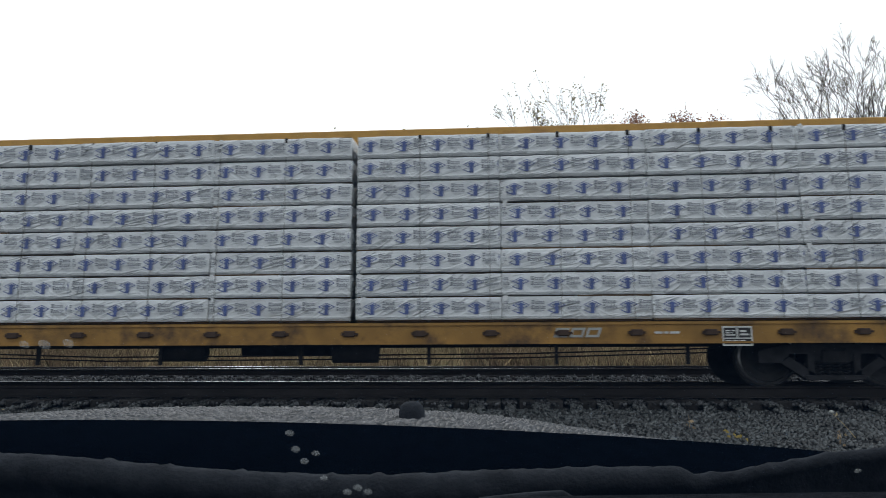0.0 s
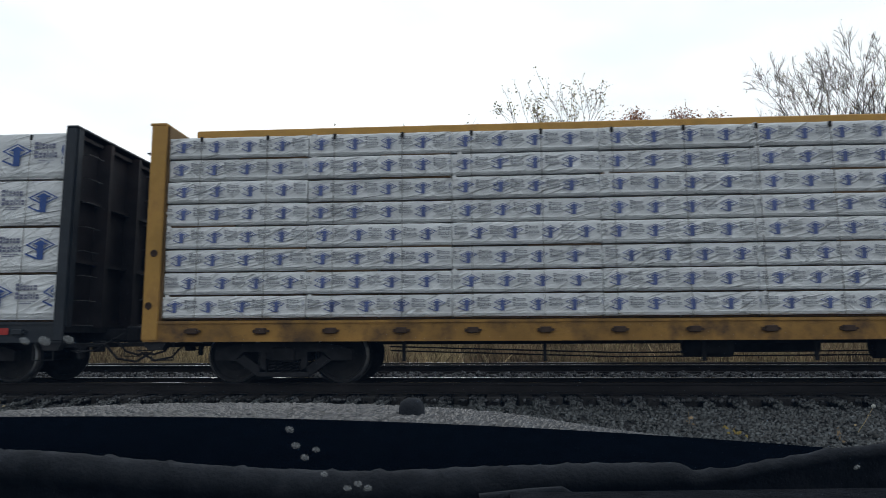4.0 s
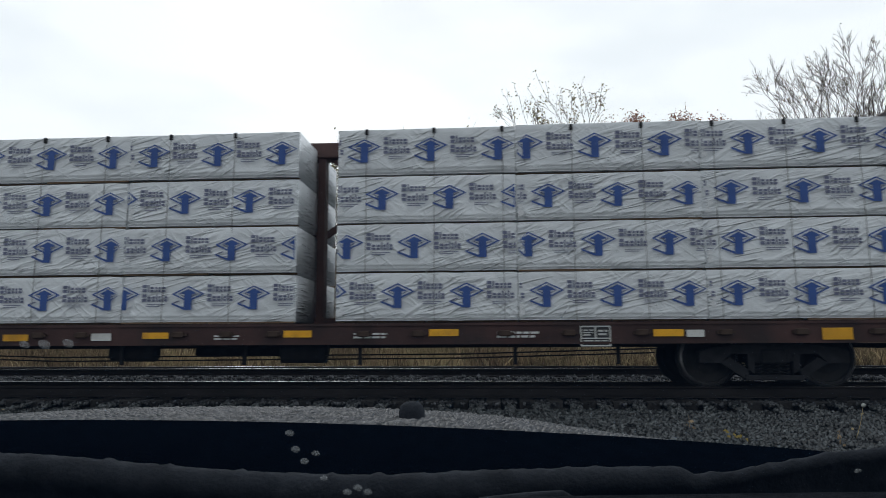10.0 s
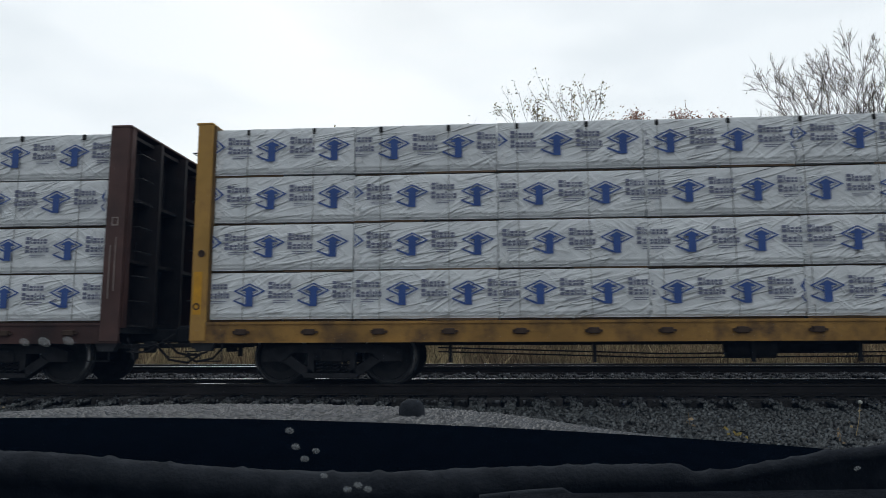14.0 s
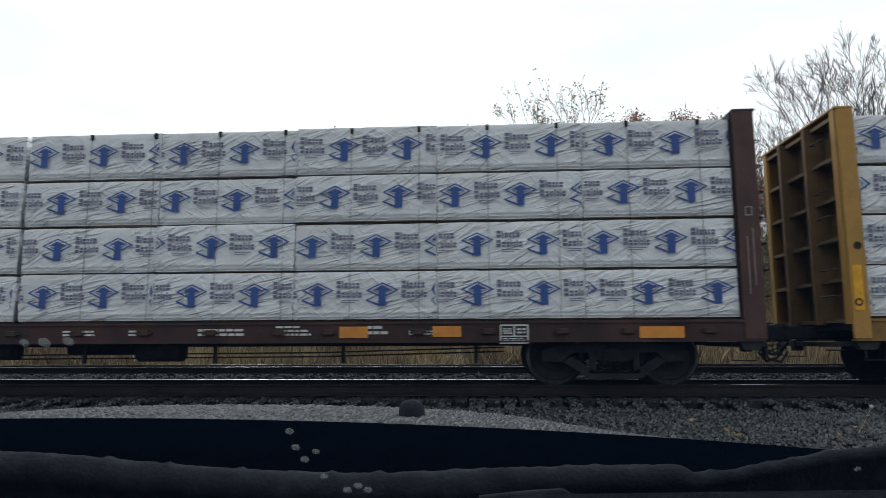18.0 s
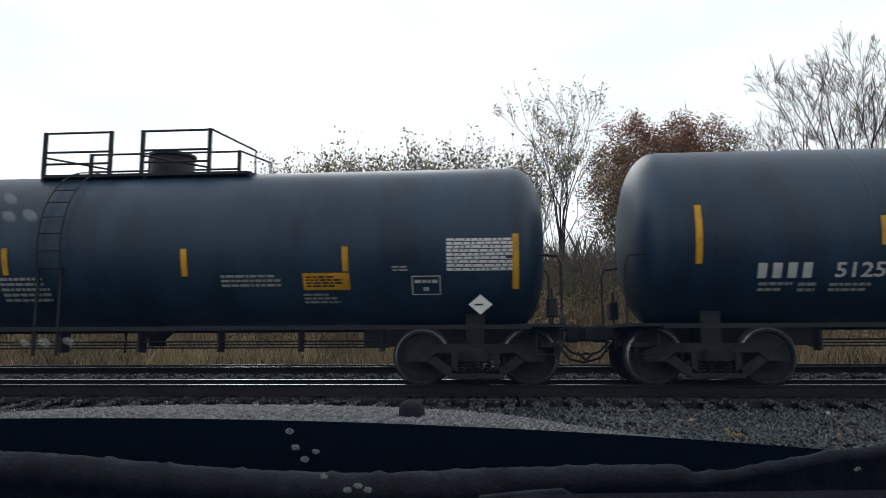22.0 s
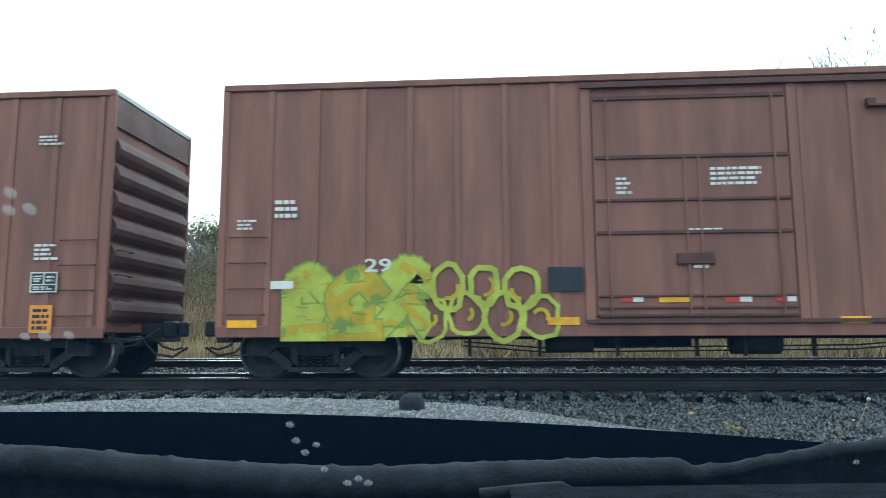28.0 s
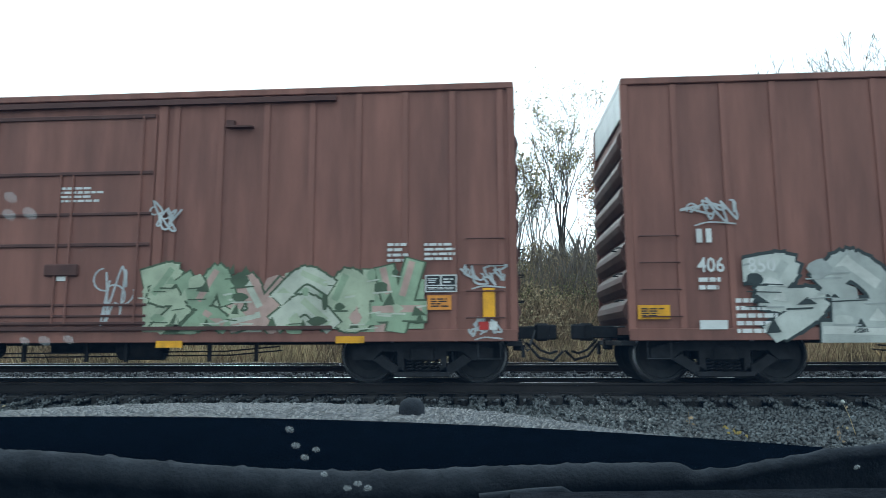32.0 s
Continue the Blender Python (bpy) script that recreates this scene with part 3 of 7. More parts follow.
def make_tree(name, label, x, y, height, stems, depth, seed, bark, leaf=None, leaf_n=0, leaf_size=0.1, spread=0.8, r=0.09,
              scatter=0.25, first=0.38, kids=(3, 4), group="", category="tree", lean=0.28):
    rg = random.Random(seed)
    z = ground_z(x, y) - 0.1
    tr = thing(name, label, category, pose(x, y, z), group)
    g, tips = Geo(), []
    for s in range(stems):
        a = rg.uniform(0, 6.283)
        d = Vector((math.cos(a) * lean, math.sin(a) * lean, 1)).normalized()
        grow(g, tips, Vector((math.cos(a) * 0.1 * (stems > 1), math.sin(a) * 0.1 * (stems > 1), 0)), d, height * first * rg.uniform(0.85, 1.1), r * rg.uniform(0.8, 1.1), depth, rg, spread, 0.05, kids)
    top = max(v[2] for v in g.v)
    k = height / top
    g.v = [(a * k, b * k, c * k) for a, b, c in g.v]
    part("trunk", g.mesh("trunk", bark, True), tr)
    if leaf_n:
        v, f = [], []
        while len(f) < leaf_n:
            p, d = tips[rg.randrange(len(tips))]
            leafy(v, f, p * k + Vector((rg.gauss(0, scatter), rg.gauss(0, scatter), rg.gauss(0, scatter * 0.8))), leaf_size, rg)
        part("crown", mesh_of("crown", v, f, leaf), tr)
    return tr


def limb(g, tips, p, d, length, r, level, rg, up, env):
    """A limb with side branches all along it, each finer than the last, kept inside a rounded crown."""
    n = max(3, int(length / 0.42))
    pts, dd = [p], d
    for _ in range(n):
        wob = 0.06 if level > 1 else 0.12
        dd = (dd + Vector((rg.uniform(-1, 1), rg.uniform(-1, 1), rg.uniform(-1, 1))) * wob + Vector((0, 0, up))).normalized()
        q = pts[-1] + dd * (length / n)
        if len(pts) > 1 and q.z > env[0] and (q.x / env[2]) ** 2 + (q.y / env[2]) ** 2 + ((q.z - env[0]) / env[1]) ** 2 > rg.uniform(0.82, 1.0):
            break
        pts.append(q)
    g.tube(pts, r, 6 if level > 2 else (4 if level > 1 else 3), max(0.008, r * 0.25))
    tips.append((pts[-1], dd))
    if level == 0:
        return
    n = len(pts) - 1
    for i in range(1 + n // 5, n + 1):
        if rg.random() > 0.9:
            continue
        k = i / n
        side = dd.orthogonal().normalized()
        side.rotate(Matrix.Rotation(rg.uniform(0, 6.283), 3, dd))
        a = rg.uniform(0.42, 0.9)
        nd = (pts[i] - pts[i - 1]).normalized() * math.cos(a) + side * math.sin(a)
        ln = length * (0.20 + 0.24 * (1 - k)) * rg.uniform(0.7, 1.25)
        limb(g, tips, pts[i], nd, max(0.35, ln), max(0.0105, r * (1 - 0.7 * k) * rg.uniform(0.35, 0.55)), level - 1, rg, up * 0.8, env)


def open_tree(name, label, x, y, top, wide, stems, lean, seed, bark, leaf, leaf_n, leaf_size=0.1, r=0.075, level=3, scatter=0.06):
    rg = random.Random(seed)
    height = top - ground_z(x, y) + 0.1
    tr = thing(name, label, "tree", pose(x, y, ground_z(x, y) - 0.1))
    g, tips = Geo(), []
    for s in range(stems):
        a = 6.283 * (s + rg.uniform(-0.3, 0.3)) / stems
        q = lean * rg.uniform(0.3, 1.25)
        d = Vector((math.cos(a) * q, math.sin(a) * q, 1)).normalized()
        limb(g, tips, Vector((math.cos(a) * 0.22, math.sin(a) * 0.22, 0)), d, height * rg.uniform(0.85, 1.1), r * rg.uniform(0.6, 1.1), level, rg, 0.02, (height * 0.55, height * 0.46, wide))
    part("trunk", g.mesh("trunk", bark, True), tr)
    v, f = [], []
    while len(f) < leaf_n:
        p, d = tips[rg.randrange(len(tips))]
        leafy(v, f, p + Vector((rg.gauss(0, scatter), rg.gauss(0, scatter), rg.gauss(0, scatter))), leaf_size, rg)
    part("crown", mesh_of("crown", v, f, leaf), tr)
    return tr


make_tree("bare_tree", "tall bare tree with fine dark twigs against the sky", 14.6, 31.0, 11.0, 2, 7, 308, BARK_DARK, LEAF_OLIVE, 1300, 0.08, 0.56, 0.10, 0.06, 0.27, (2, 3), lean=0.08)
make_tree("bare_tree", "bare many-stemmed tree with fine dark twigs", 17.3, 32.0, 12.0, 2, 7, 314, BARK_DARK, LEAF_OLIVE, 1500, 0.08, 0.58, 0.10, 0.06, 0.27, (2, 3), lean=0.10)
make_tree("bare_tree", "smaller bare tree with thin spreading twigs", 12.8, 31.5, 8.0, 2, 6, 304, BARK_DARK, LEAF_OLIVE, 400, 0.08, 0.62, 0.06, 0.06, 0.29, (2, 3), lean=0.12)
make_tree("bare_tree", "bare tree with dark twigs behind the bank", 20.8, 32.5, 10.0, 2, 6, 207, BARK_DARK, LEAF_OLIVE, 600, 0.08, 0.6, 0.09, 0.06, 0.30, (2, 3), lean=0.08)
make_tree("half_bare_tree", "slender half-bare tree with a few olive leaves", 3.05, 30.0, 8.7, 4, 5, 252, BARK_DARK, LEAF_OLIVE, 1700, 0.12, 0.58, 0.05, 0.10, 0.32, (2, 3), lean=0.16)
open_tree("rust_tree", "broad tree in rust-brown autumn leaf", 7.5, 33.0, 11.75, 2.6, 7, 0.40, 44, BARK_DARK, LEAF_RUST, 25000, 0.125, 0.06, 3, 0.22)
open_tree("rust_tree", "rust-brown autumn tree beside a bare one", 10.0, 33.6, 11.8, 2.9, 7, 0.40, 45, BARK_DARK, LEAF_RUST, 25000, 0.125, 0.06, 3, 0.22)
make_tree("dark_tree", "dense dark-leaved tree at the edge of the bank", 19.5, 36.0, 10.2 - ground_z(19.5, 36.0), 3, 4, 46, BARK_DARK, LEAF_GREEN, 14000, 0.15, 0.9, 0.1, 0.45, 0.34)
make_tree("dark_tree", "grey-green tree behind the thicket", 9.2, 35.5, 9.4 - ground_z(9.2, 35.5), 4, 4, 49, BARK_DARK, LEAF_GREEN, 14000, 0.15, 0.9, 0.1, 0.45, 0.34)
SAPLINGS = [make_tree("sapling", "thin pale sapling with small olive leaves", -6 + i * 1.3, 28.6, 6.0, 2, 3, 60 + i, BARK, LEAF_OLIVE, 165, 0.135, 0.5, 0.036, 0.15, 0.5, (2, 4), "sapling thicket") for i in range(7)]
rg_s = random.Random(8)
for i in range(104):
    sx = rg_s.uniform(-9.8, 3.0) if i < 76 else rg_s.uniform(5, 15)
    sy = rg_s.uniform(27.8, 31.5)
    src = SAPLINGS[rg_s.randrange(7)]
    sc = rg_s.uniform(0.78, 1.0) * (1.0 if sx > -8 else 0.85)
    cp = copy_thing(src, pose(sx, sy, ground_z(sx, sy) - 0.1, 0, 0, rg_s.uniform(0, 360)))
    cp.scale = (sc, sc, sc * rg_s.uniform(0.95, 1.08))
for i, sx in enumerate((6.6, 7.6, 8.8, 10.4, 12.2, 9.6)):
    make_tree("rust_shrub", "dense brown-leaved shrub under the trees", sx, 29.6 + (i % 3) * 0.9, 5.2 - 0.25 * (i % 2), 6, 3, 90 + i, BARK_DARK, LEAF_RUST if i % 2 else TAN_GRASS, 4200, 0.13, 0.9, 0.04, 0.35, 0.42, (3, 4), "rust shrubs", "shrub")
SHRUBS = [make_tree("shrub", "leafy olive-green shrub on the bank", -14.5 + i * 2.2, 28.8 + i, 2.6, 5, 3, 80 + i, BARK, LEAF_GREEN if i % 2 else LEAF_OLIVE, 2600, 0.12, 0.9, 0.03, 0.25, 0.45, (3, 4), "bank shrubs", "shrub") for i in range(3)]
for i in range(20):
    sx = rg_s.choice((rg_s.uniform(-22, -9), rg_s.uniform(6, 20)))
    sy = rg_s.uniform(27.5, 32)
    cp = copy_thing(SHRUBS[rg_s.randrange(3)], pose(sx, sy, ground_z(sx, sy) - 0.1, 0, 0, rg_s.uniform(0, 360)))
    cp.scale = (rg_s.uniform(0.8, 1.2),) * 3


# ---------------------------------------------------------------- the parked car that the view is from
def hood_far(x):
    return EYE_Z - 0.235 - 0.035 * abs(x + 0.9) ** 2.6


def hood_near(x):
    return EYE_Z - 0.168 - 0.026 * (x + 0.8) ** 2


def build_car():
    car = thing("parked_car", "dark car with a wet grey bonnet parked facing the railway", "car", pose(0, 0, EYE_Z) @ Matrix.Scale(0.72, 4) @ pose(0, 0, -EYE_Z))
    xs = np.linspace(-2.05, 0.80, 60)
    rows = []
    for k in np.linspace(0, 1, 22):
        y = 1.45 + (2.6 - 1.45) * k
        rows.append([(x * (1 if x < 0 else 1 - 0.22 * k), y - 0.05 * abs(x + 0.8) ** 2 * k, (1 - k) * hood_near(x) + k * hood_far(x) - 0.004) for x in xs])
    rows.append([(x * (1 if x < 0 else 0.78), 2.72 - 0.05 * abs(x + 0.8) ** 2, hood_far(x) - 0.06) for x in xs])
    rows.append([(x * (1 if x < 0 else 0.78), 2.76 - 0.05 * abs(x + 0.8) ** 2, hood_far(x) - 0.45) for x in xs])
    v = [p for r in rows for p in r]
    n = len(xs)
    f = [[j * n + i, j * n + i + 1, (j + 1) * n + i + 1, (j + 1) * n + i] for j in range(len(rows) - 1) for i in range(n - 1)]
    part("bonnet", mesh_of("bonnet", v, f, HOOD_PAINT, True), car, label="grey bonnet beaded with rain")
    rb = random.Random(14)
    v, f = [], []
    for _ in range(5200):
        x, k = rb.uniform(-2.02, 0.75), rb.random() ** 0.8
        y = 1.47 + (2.6 - 1.47) * k - 0.05 * abs(x + 0.8) ** 2 * k
        z = (1 - k) * hood_near(x) + k * hood_far(x) - 0.004
        x *= 1 if x < 0 else 1 - 0.22 * k
        r = rb.uniform(0.003, 0.0095)
        n = len(v)
        v += [(x + r * math.cos(a), y + r * math.sin(a) * rb.uniform(1, 2.2), z) for a in (0, 1.047, 2.094, 3.142, 4.189, 5.236)]
        v += [(x + 0.6 * r * math.cos(a), y + 0.6 * r * math.sin(a), z + 0.42 * r) for a in (0, 1.047, 2.094, 3.142, 4.189, 5.236)] + [(x, y, z + 0.55 * r)]
        f += [[n + i, n + (i + 1) % 6, n + 6 + (i + 1) % 6, n + 6 + i] for i in range(6)] + [[n + 6 + i, n + 6 + (i + 1) % 6, n + 12] for i in range(6)]
    tagged(part("rain_beads", mesh_of("rain_beads", v, f, HOOD_DROP, True), car), kind="stuff")
    nz = Geo().lathe([(-0.03, 0.038), (0.018, 0.037), (0.034, 0.032), (0.043, 0.02), (0.046, 0.001)], 18, "z")
    part("washer_nozzle", nz.mesh("washer_nozzle", DASH_GREY, True), car, pose(-0.235, 2.0, 0.5 * (hood_near(-0.2) + hood_far(-0.2)) + 0.0), "black plastic washer nozzle")
    xs2 = np.linspace(-2.0, 0.86, 40)
    top = [(x, 1.44, hood_near(x) * 1.0 + 0.0075) for x in xs2]
    mid = [(x, 1.30, hood_near(x) - 0.04) for x in xs2]
    low = [(x, 1.05, hood_near(x) - 0.22) for x in xs2]
    rim = [(x, 1.47, hood_near(x) - 0.10) for x in xs2]
    v = rim + top + mid + low
    f = [[j * 40 + i, j * 40 + i + 1, (j + 1) * 40 + i + 1, (j + 1) * 40 + i] for j in range(3) for i in range(39)]
    part("cowl", mesh_of("cowl", v, f, DASH_BLACK, True), car, label="black cowl below the windscreen")
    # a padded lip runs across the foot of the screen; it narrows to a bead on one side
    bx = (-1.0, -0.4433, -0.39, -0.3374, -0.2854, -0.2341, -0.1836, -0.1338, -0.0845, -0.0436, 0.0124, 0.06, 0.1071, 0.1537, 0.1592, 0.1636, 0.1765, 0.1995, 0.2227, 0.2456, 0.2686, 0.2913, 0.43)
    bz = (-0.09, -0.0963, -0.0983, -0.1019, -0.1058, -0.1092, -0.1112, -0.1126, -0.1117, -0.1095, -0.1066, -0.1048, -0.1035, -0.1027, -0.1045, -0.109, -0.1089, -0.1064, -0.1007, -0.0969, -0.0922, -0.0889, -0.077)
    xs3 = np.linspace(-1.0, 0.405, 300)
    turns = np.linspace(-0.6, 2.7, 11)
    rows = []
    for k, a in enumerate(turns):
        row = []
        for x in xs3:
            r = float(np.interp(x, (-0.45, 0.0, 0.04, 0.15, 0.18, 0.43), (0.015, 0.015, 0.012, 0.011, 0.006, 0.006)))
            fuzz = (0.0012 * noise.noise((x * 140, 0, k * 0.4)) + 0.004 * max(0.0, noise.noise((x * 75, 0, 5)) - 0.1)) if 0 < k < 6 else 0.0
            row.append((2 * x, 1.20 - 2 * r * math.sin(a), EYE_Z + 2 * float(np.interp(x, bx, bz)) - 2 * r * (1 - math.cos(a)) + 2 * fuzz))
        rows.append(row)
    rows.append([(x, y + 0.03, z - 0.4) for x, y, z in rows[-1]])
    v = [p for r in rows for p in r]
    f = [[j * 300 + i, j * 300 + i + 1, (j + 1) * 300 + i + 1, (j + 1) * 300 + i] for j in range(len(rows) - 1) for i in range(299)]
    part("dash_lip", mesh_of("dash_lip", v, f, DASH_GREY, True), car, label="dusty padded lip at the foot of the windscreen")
    xs4 = np.linspace(0.02, 0.80, 40)
    rows = []
    for y, dz in ((0.98, -0.05), (0.952, -0.004), (0.94, 0.0), (0.85, 0.004), (0.62, -0.02), (0.45, -0.3)):
        rows.append([(x, y, EYE_Z - 0.202 + 0.024 * x + dz) for x in xs4])
    v = [p for r in rows for p in r]
    f = [[j * 40 + i, j * 40 + i + 1, (j + 1) * 40 + i + 1, (j + 1) * 40 + i] for j in range(len(rows) - 1) for i in range(39)]
    part("dash_top", mesh_of("dash_top", v, f, DASH_MID, True), car, label="smooth black dashboard top")
    part("dash_ridge", Geo().tube([(-0.02, 0.955, EYE_Z - 0.215), (0.045, 0.955, EYE_Z - 0.207), (0.09, 0.955, EYE_Z - 0.203), (0.103, 0.955, EYE_Z - 0.21)], 0.009, 8, 0.007).mesh("dash_ridge", DASH_GREY, True), car)
    # windscreen, roof and the closed cabin behind the view
    ws = Geo()
    ws.v = [(-2.0, 0.85, EYE_Z - 0.25), (0.80, 0.85, EYE_Z - 0.25), (0.72, 0.40, EYE_Z + 0.42), (-1.92, 0.40, EYE_Z + 0.42)]
    ws.f = [[0, 1, 2, 3]]
    w = part("windscreen", ws.mesh("windscreen", SCREEN), car, label="windscreen with a faint blue haze put into the glass")
    w.visible_shadow = False
    cab = Geo().box(-1.95, 0.75, -1.9, 0.40, EYE_Z + 0.42, EYE_Z + 0.45)
    cab.box(-2.0, 0.8, -2.6, 1.3, EYE_Z - 1.5, EYE_Z - 1.45)
    part("cabin", cab.mesh("cabin", LINING), car, label="grey cabin lining and floor")
    part("roof", Geo().box(-2.0, 0.80, -2.0, 0.44, EYE_Z + 0.455, EYE_Z + 0.52, 0.03).mesh("roof", CAR_PAINT), car)
    turn = pose(0, 0, 0, 0, 0, 90)
    side = [(-2.7, -0.5), (-2.7, -1.45)]
    for c in (-1.9, 1.95):
        side += [(c - 0.6 * math.cos(a), -1.5 + 0.6 * math.sin(a)) for a in np.linspace(0.08, 3.06, 12)]
    side += [(2.7, -1.4), (2.72, -0.66), (2.55, -0.46), (1.45, -0.43), (1.0, -0.34), (-2.3, -0.34)]
    for x0, x1 in ((0.82, 0.88), (-2.08, -2.02)):
        sd = part("body_side", Geo().prism([(a, b + EYE_Z) for a, b in side], -x1, -x0).mesh("body_side", CAR_PAINT), car, turn)
        xm = (x0 + x1) / 2
        e = -0.06 if x0 > 0 else 0.06
        for y0, y1 in ((0.92, 0.42), (-0.55, -0.55), (-2.3, -1.95)):
            part("pillar", Geo().tube([(xm, y0, EYE_Z - 0.34), (xm + e, y1, EYE_Z + 0.48)], 0.045, 6).mesh("pillar", CAR_PAINT), car)
        for ya, yb, yc, yd in ((0.90, 0.42, -0.5, -0.5), (-0.6, -0.6, -1.95, -2.25)):
            w = Geo()
            w.v = [(xm, ya, EYE_Z - 0.34), (xm + e, yb, EYE_Z + 0.45), (xm + e, yc, EYE_Z + 0.45), (xm, yd, EYE_Z - 0.34)]
            w.f = [[0, 1, 2, 3]]
            w = part("side_window", w.mesh("side_window", GLASS), car)
            w.visible_shadow = False
    part("tailgate", Geo().box(-2.02, 0.82, -2.74, -2.66, EYE_Z - 1.45, EYE_Z - 0.36, 0.03).mesh("tailgate", CAR_PAINT), car)
    w = Geo()
    w.v = [(-2.0, -2.66, EYE_Z - 0.36), (0.8, -2.66, EYE_Z - 0.36), (0.75, -2.0, EYE_Z + 0.46), (-1.95, -2.0, EYE_Z + 0.46)]
    w.f = [[0, 1, 2, 3]]
    part("rear_window", w.mesh("rear_window", GLASS), car).visible_shadow = False
    part("front_bumper", Geo().box(-2.04, 0.84, 2.55, 2.86, EYE_Z - 1.5, EYE_Z - 0.86, 0.07).mesh("front_bumper", DASH_GREY), car)
    tyre = Geo().lathe([(-0.15, 0.30), (-0.15, 0.46), (-0.11, 0.50), (0.11, 0.50), (0.15, 0.46), (0.15, 0.30)], 28, "x")
    rim = Geo().lathe([(-0.13, 0.001), (-0.13, 0.10), (-0.08, 0.27), (-0.14, 0.31), (0.14, 0.31), (0.10, 0.001)], 20, "x")
    tm, rm = tyre.mesh("tyre", BLACK_RUBBER, True), rim.mesh("rim", PLATE_GREY, True)
    for x in (-1.9, 0.70):
        for y in (-1.9, 1.95):
            wh = part("wheel", tm, car, pose(x, y, EYE_Z - 1.495, 0, 0, 0 if x < 0 else 180))
            part("rim", rm, wh)
    dome = Geo().lathe([(0.0, 1.0), (0.15, 0.9), (0.28, 0.6), (0.33, 0.2), (0.335, 0.001)], 14)
    dme = dome.mesh("water_drop", DROP, True)
    cy, sy = math.cos(radians(4.11)), math.sin(radians(4.11))
    for px, py, r in ((85, 602, 11), (127, 600, 10), (50, 602, 9), (42, 375, 13), (5, 345, 12), (5, 377, 12), (519, 755, 8), (530, 782, 8), (546, 802, 8), (565, 789, 7), (620, 853, 8), (638, 846, 8), (655, 853, 8), (580, 830, 7), (1492, 822, 6)):
        a, b = (px - 784) / 1205, (602 - py) / 1205
        d = 0.75
        for _ in range(8):
            d = (0.85 - (b * d + 0.25) * 0.45 / 0.67) * 0.985
        x, y = a * d * cy - d * sy, d * cy + a * d * sy
        part("water_drop", dme, car, pose(x, y, EYE_Z + b * d, 40, 0, 4.11) @ Matrix.Scale(r / 1205 * d, 4))
    return car


build_car()


# ---------------------------------------------------------------- weeds in the ballast
WEEDS = []


def weed(x, y, height, label, head=None, leaves=0, leaf_mat=None, seed=1):
    rg = random.Random(seed)
    w = thing("weed", label, "weed", pose(x, y, bed_z(x, y) - 0.01), "trackside weeds")
    part("stalk", Geo().tube([(0, 0, 0), (0.01, 0, height * 0.5), (0.0, 0, height)], 0.006, 5, 0.003).mesh("stalk", DRY_GRASS if head else TAN_GRASS), w)
    if head:
        part("seed_head", Geo().lathe([(-head, 0.001), (-head * 0.7, head * 0.7), (0, head), (head * 0.7, head * 0.7), (head, 0.001)], 10, "z").mesh("seed_head", PLATE_GREY, True), w, pose(0, 0, height), "pale seed head")
    if leaves:
        v, f = [], []
        for _ in range(leaves):
            leafy(v, f, Vector((rg.gauss(0, 0.05), rg.gauss(0, 0.05), rg.uniform(0.0, height))), 0.07, rg)
        part("leaves", mesh_of("leaves", v, f, leaf_mat), w)
    return w


SWAY = weed(4.62, 9.3, 0.44, "thin weed stalk with a pale seed head", 0.028, 4, DRY_GRASS, 1)
LEAF_YELLOW = mat("yellow_leaf", (0.19, 0.14, 0.028), 0.7, 0, 0.25, 6)
weed(3.05, 9.15, 0.12, "small yellow-leaved weed between the stones", None, 11, LEAF_YELLOW, 2)
weed(2.62, 9.6, 0.22, "dry grass stalk in the ballast", None, 5, TAN_GRASS, 3)
weed(4.25, 8.95, 0.2, "dry grass stalk in the ballast", None, 5, TAN_GRASS, 4)
weed(-8.6, 10.4, 0.16, "dead grass tuft beside the sleepers", None, 22, DRY_GRASS, 5)
weed(-7.9, 10.5, 0.12, "dead grass tuft beside the sleepers", None, 16, DRY_GRASS, 6)
# ---------------------------------------------------------------- the train
SPEED_T = np.arange(0, 33, 2.0)
SPEED = np.array([13.75, 13.83, 13.91, 13.96, 13.98, 13.93, 13.98, 14.06, 14.14, 14.23, 14.30, 14.43, 14.50, 14.48, 14.36, 14.25, 14.07])


def travel(t):
    """Metres that the train has gone at t seconds."""
    s = 0.0
    for i in range(16):
        a, b = SPEED_T[i], SPEED_T[i + 1]
        e = min(b, t)
        if e > a:
            s += (e - a) * (SPEED[i] + float(np.interp(e, SPEED_T, SPEED))) / 2
    return s


WAGONS, WHEELSETS = [], []
WHEEL_R = 0.457

g = Geo()
for s in (-1, 1):
    prof = [(0.69, 0.20), (0.69, 0.39), (0.675, 0.40), (0.675, 0.50), (0.70, 0.50), (0.715, 0.462), (0.79, 0.455), (0.815, 0.430), (0.815, 0.39), (0.775, 0.375), (0.765, 0.26), (0.80, 0.14), (0.80, 0.09), (0.90, 0.085), (0.90, 0.075), (0.92, 0.075), (0.92, 0.001)]
    g.lathe([(s * a, r) for a, r in prof], 36)
    for k in range(3):
        a = k * 2.094
        g.box(0.045 * math.cos(a) - 0.014, 0.045 * math.cos(a) + 0.014, s * 0.925 - 0.012, s * 0.925 + 0.012, 0.045 * math.sin(a) - 0.014, 0.045 * math.sin(a) + 0.014)
g.lathe([(-0.70, 0.10), (0.70, 0.10)], 16)
WHEELSET_ME = g.mesh("wheelset", WHEEL_STEEL, False)
WHEELSET_ME.materials.append(TREAD)
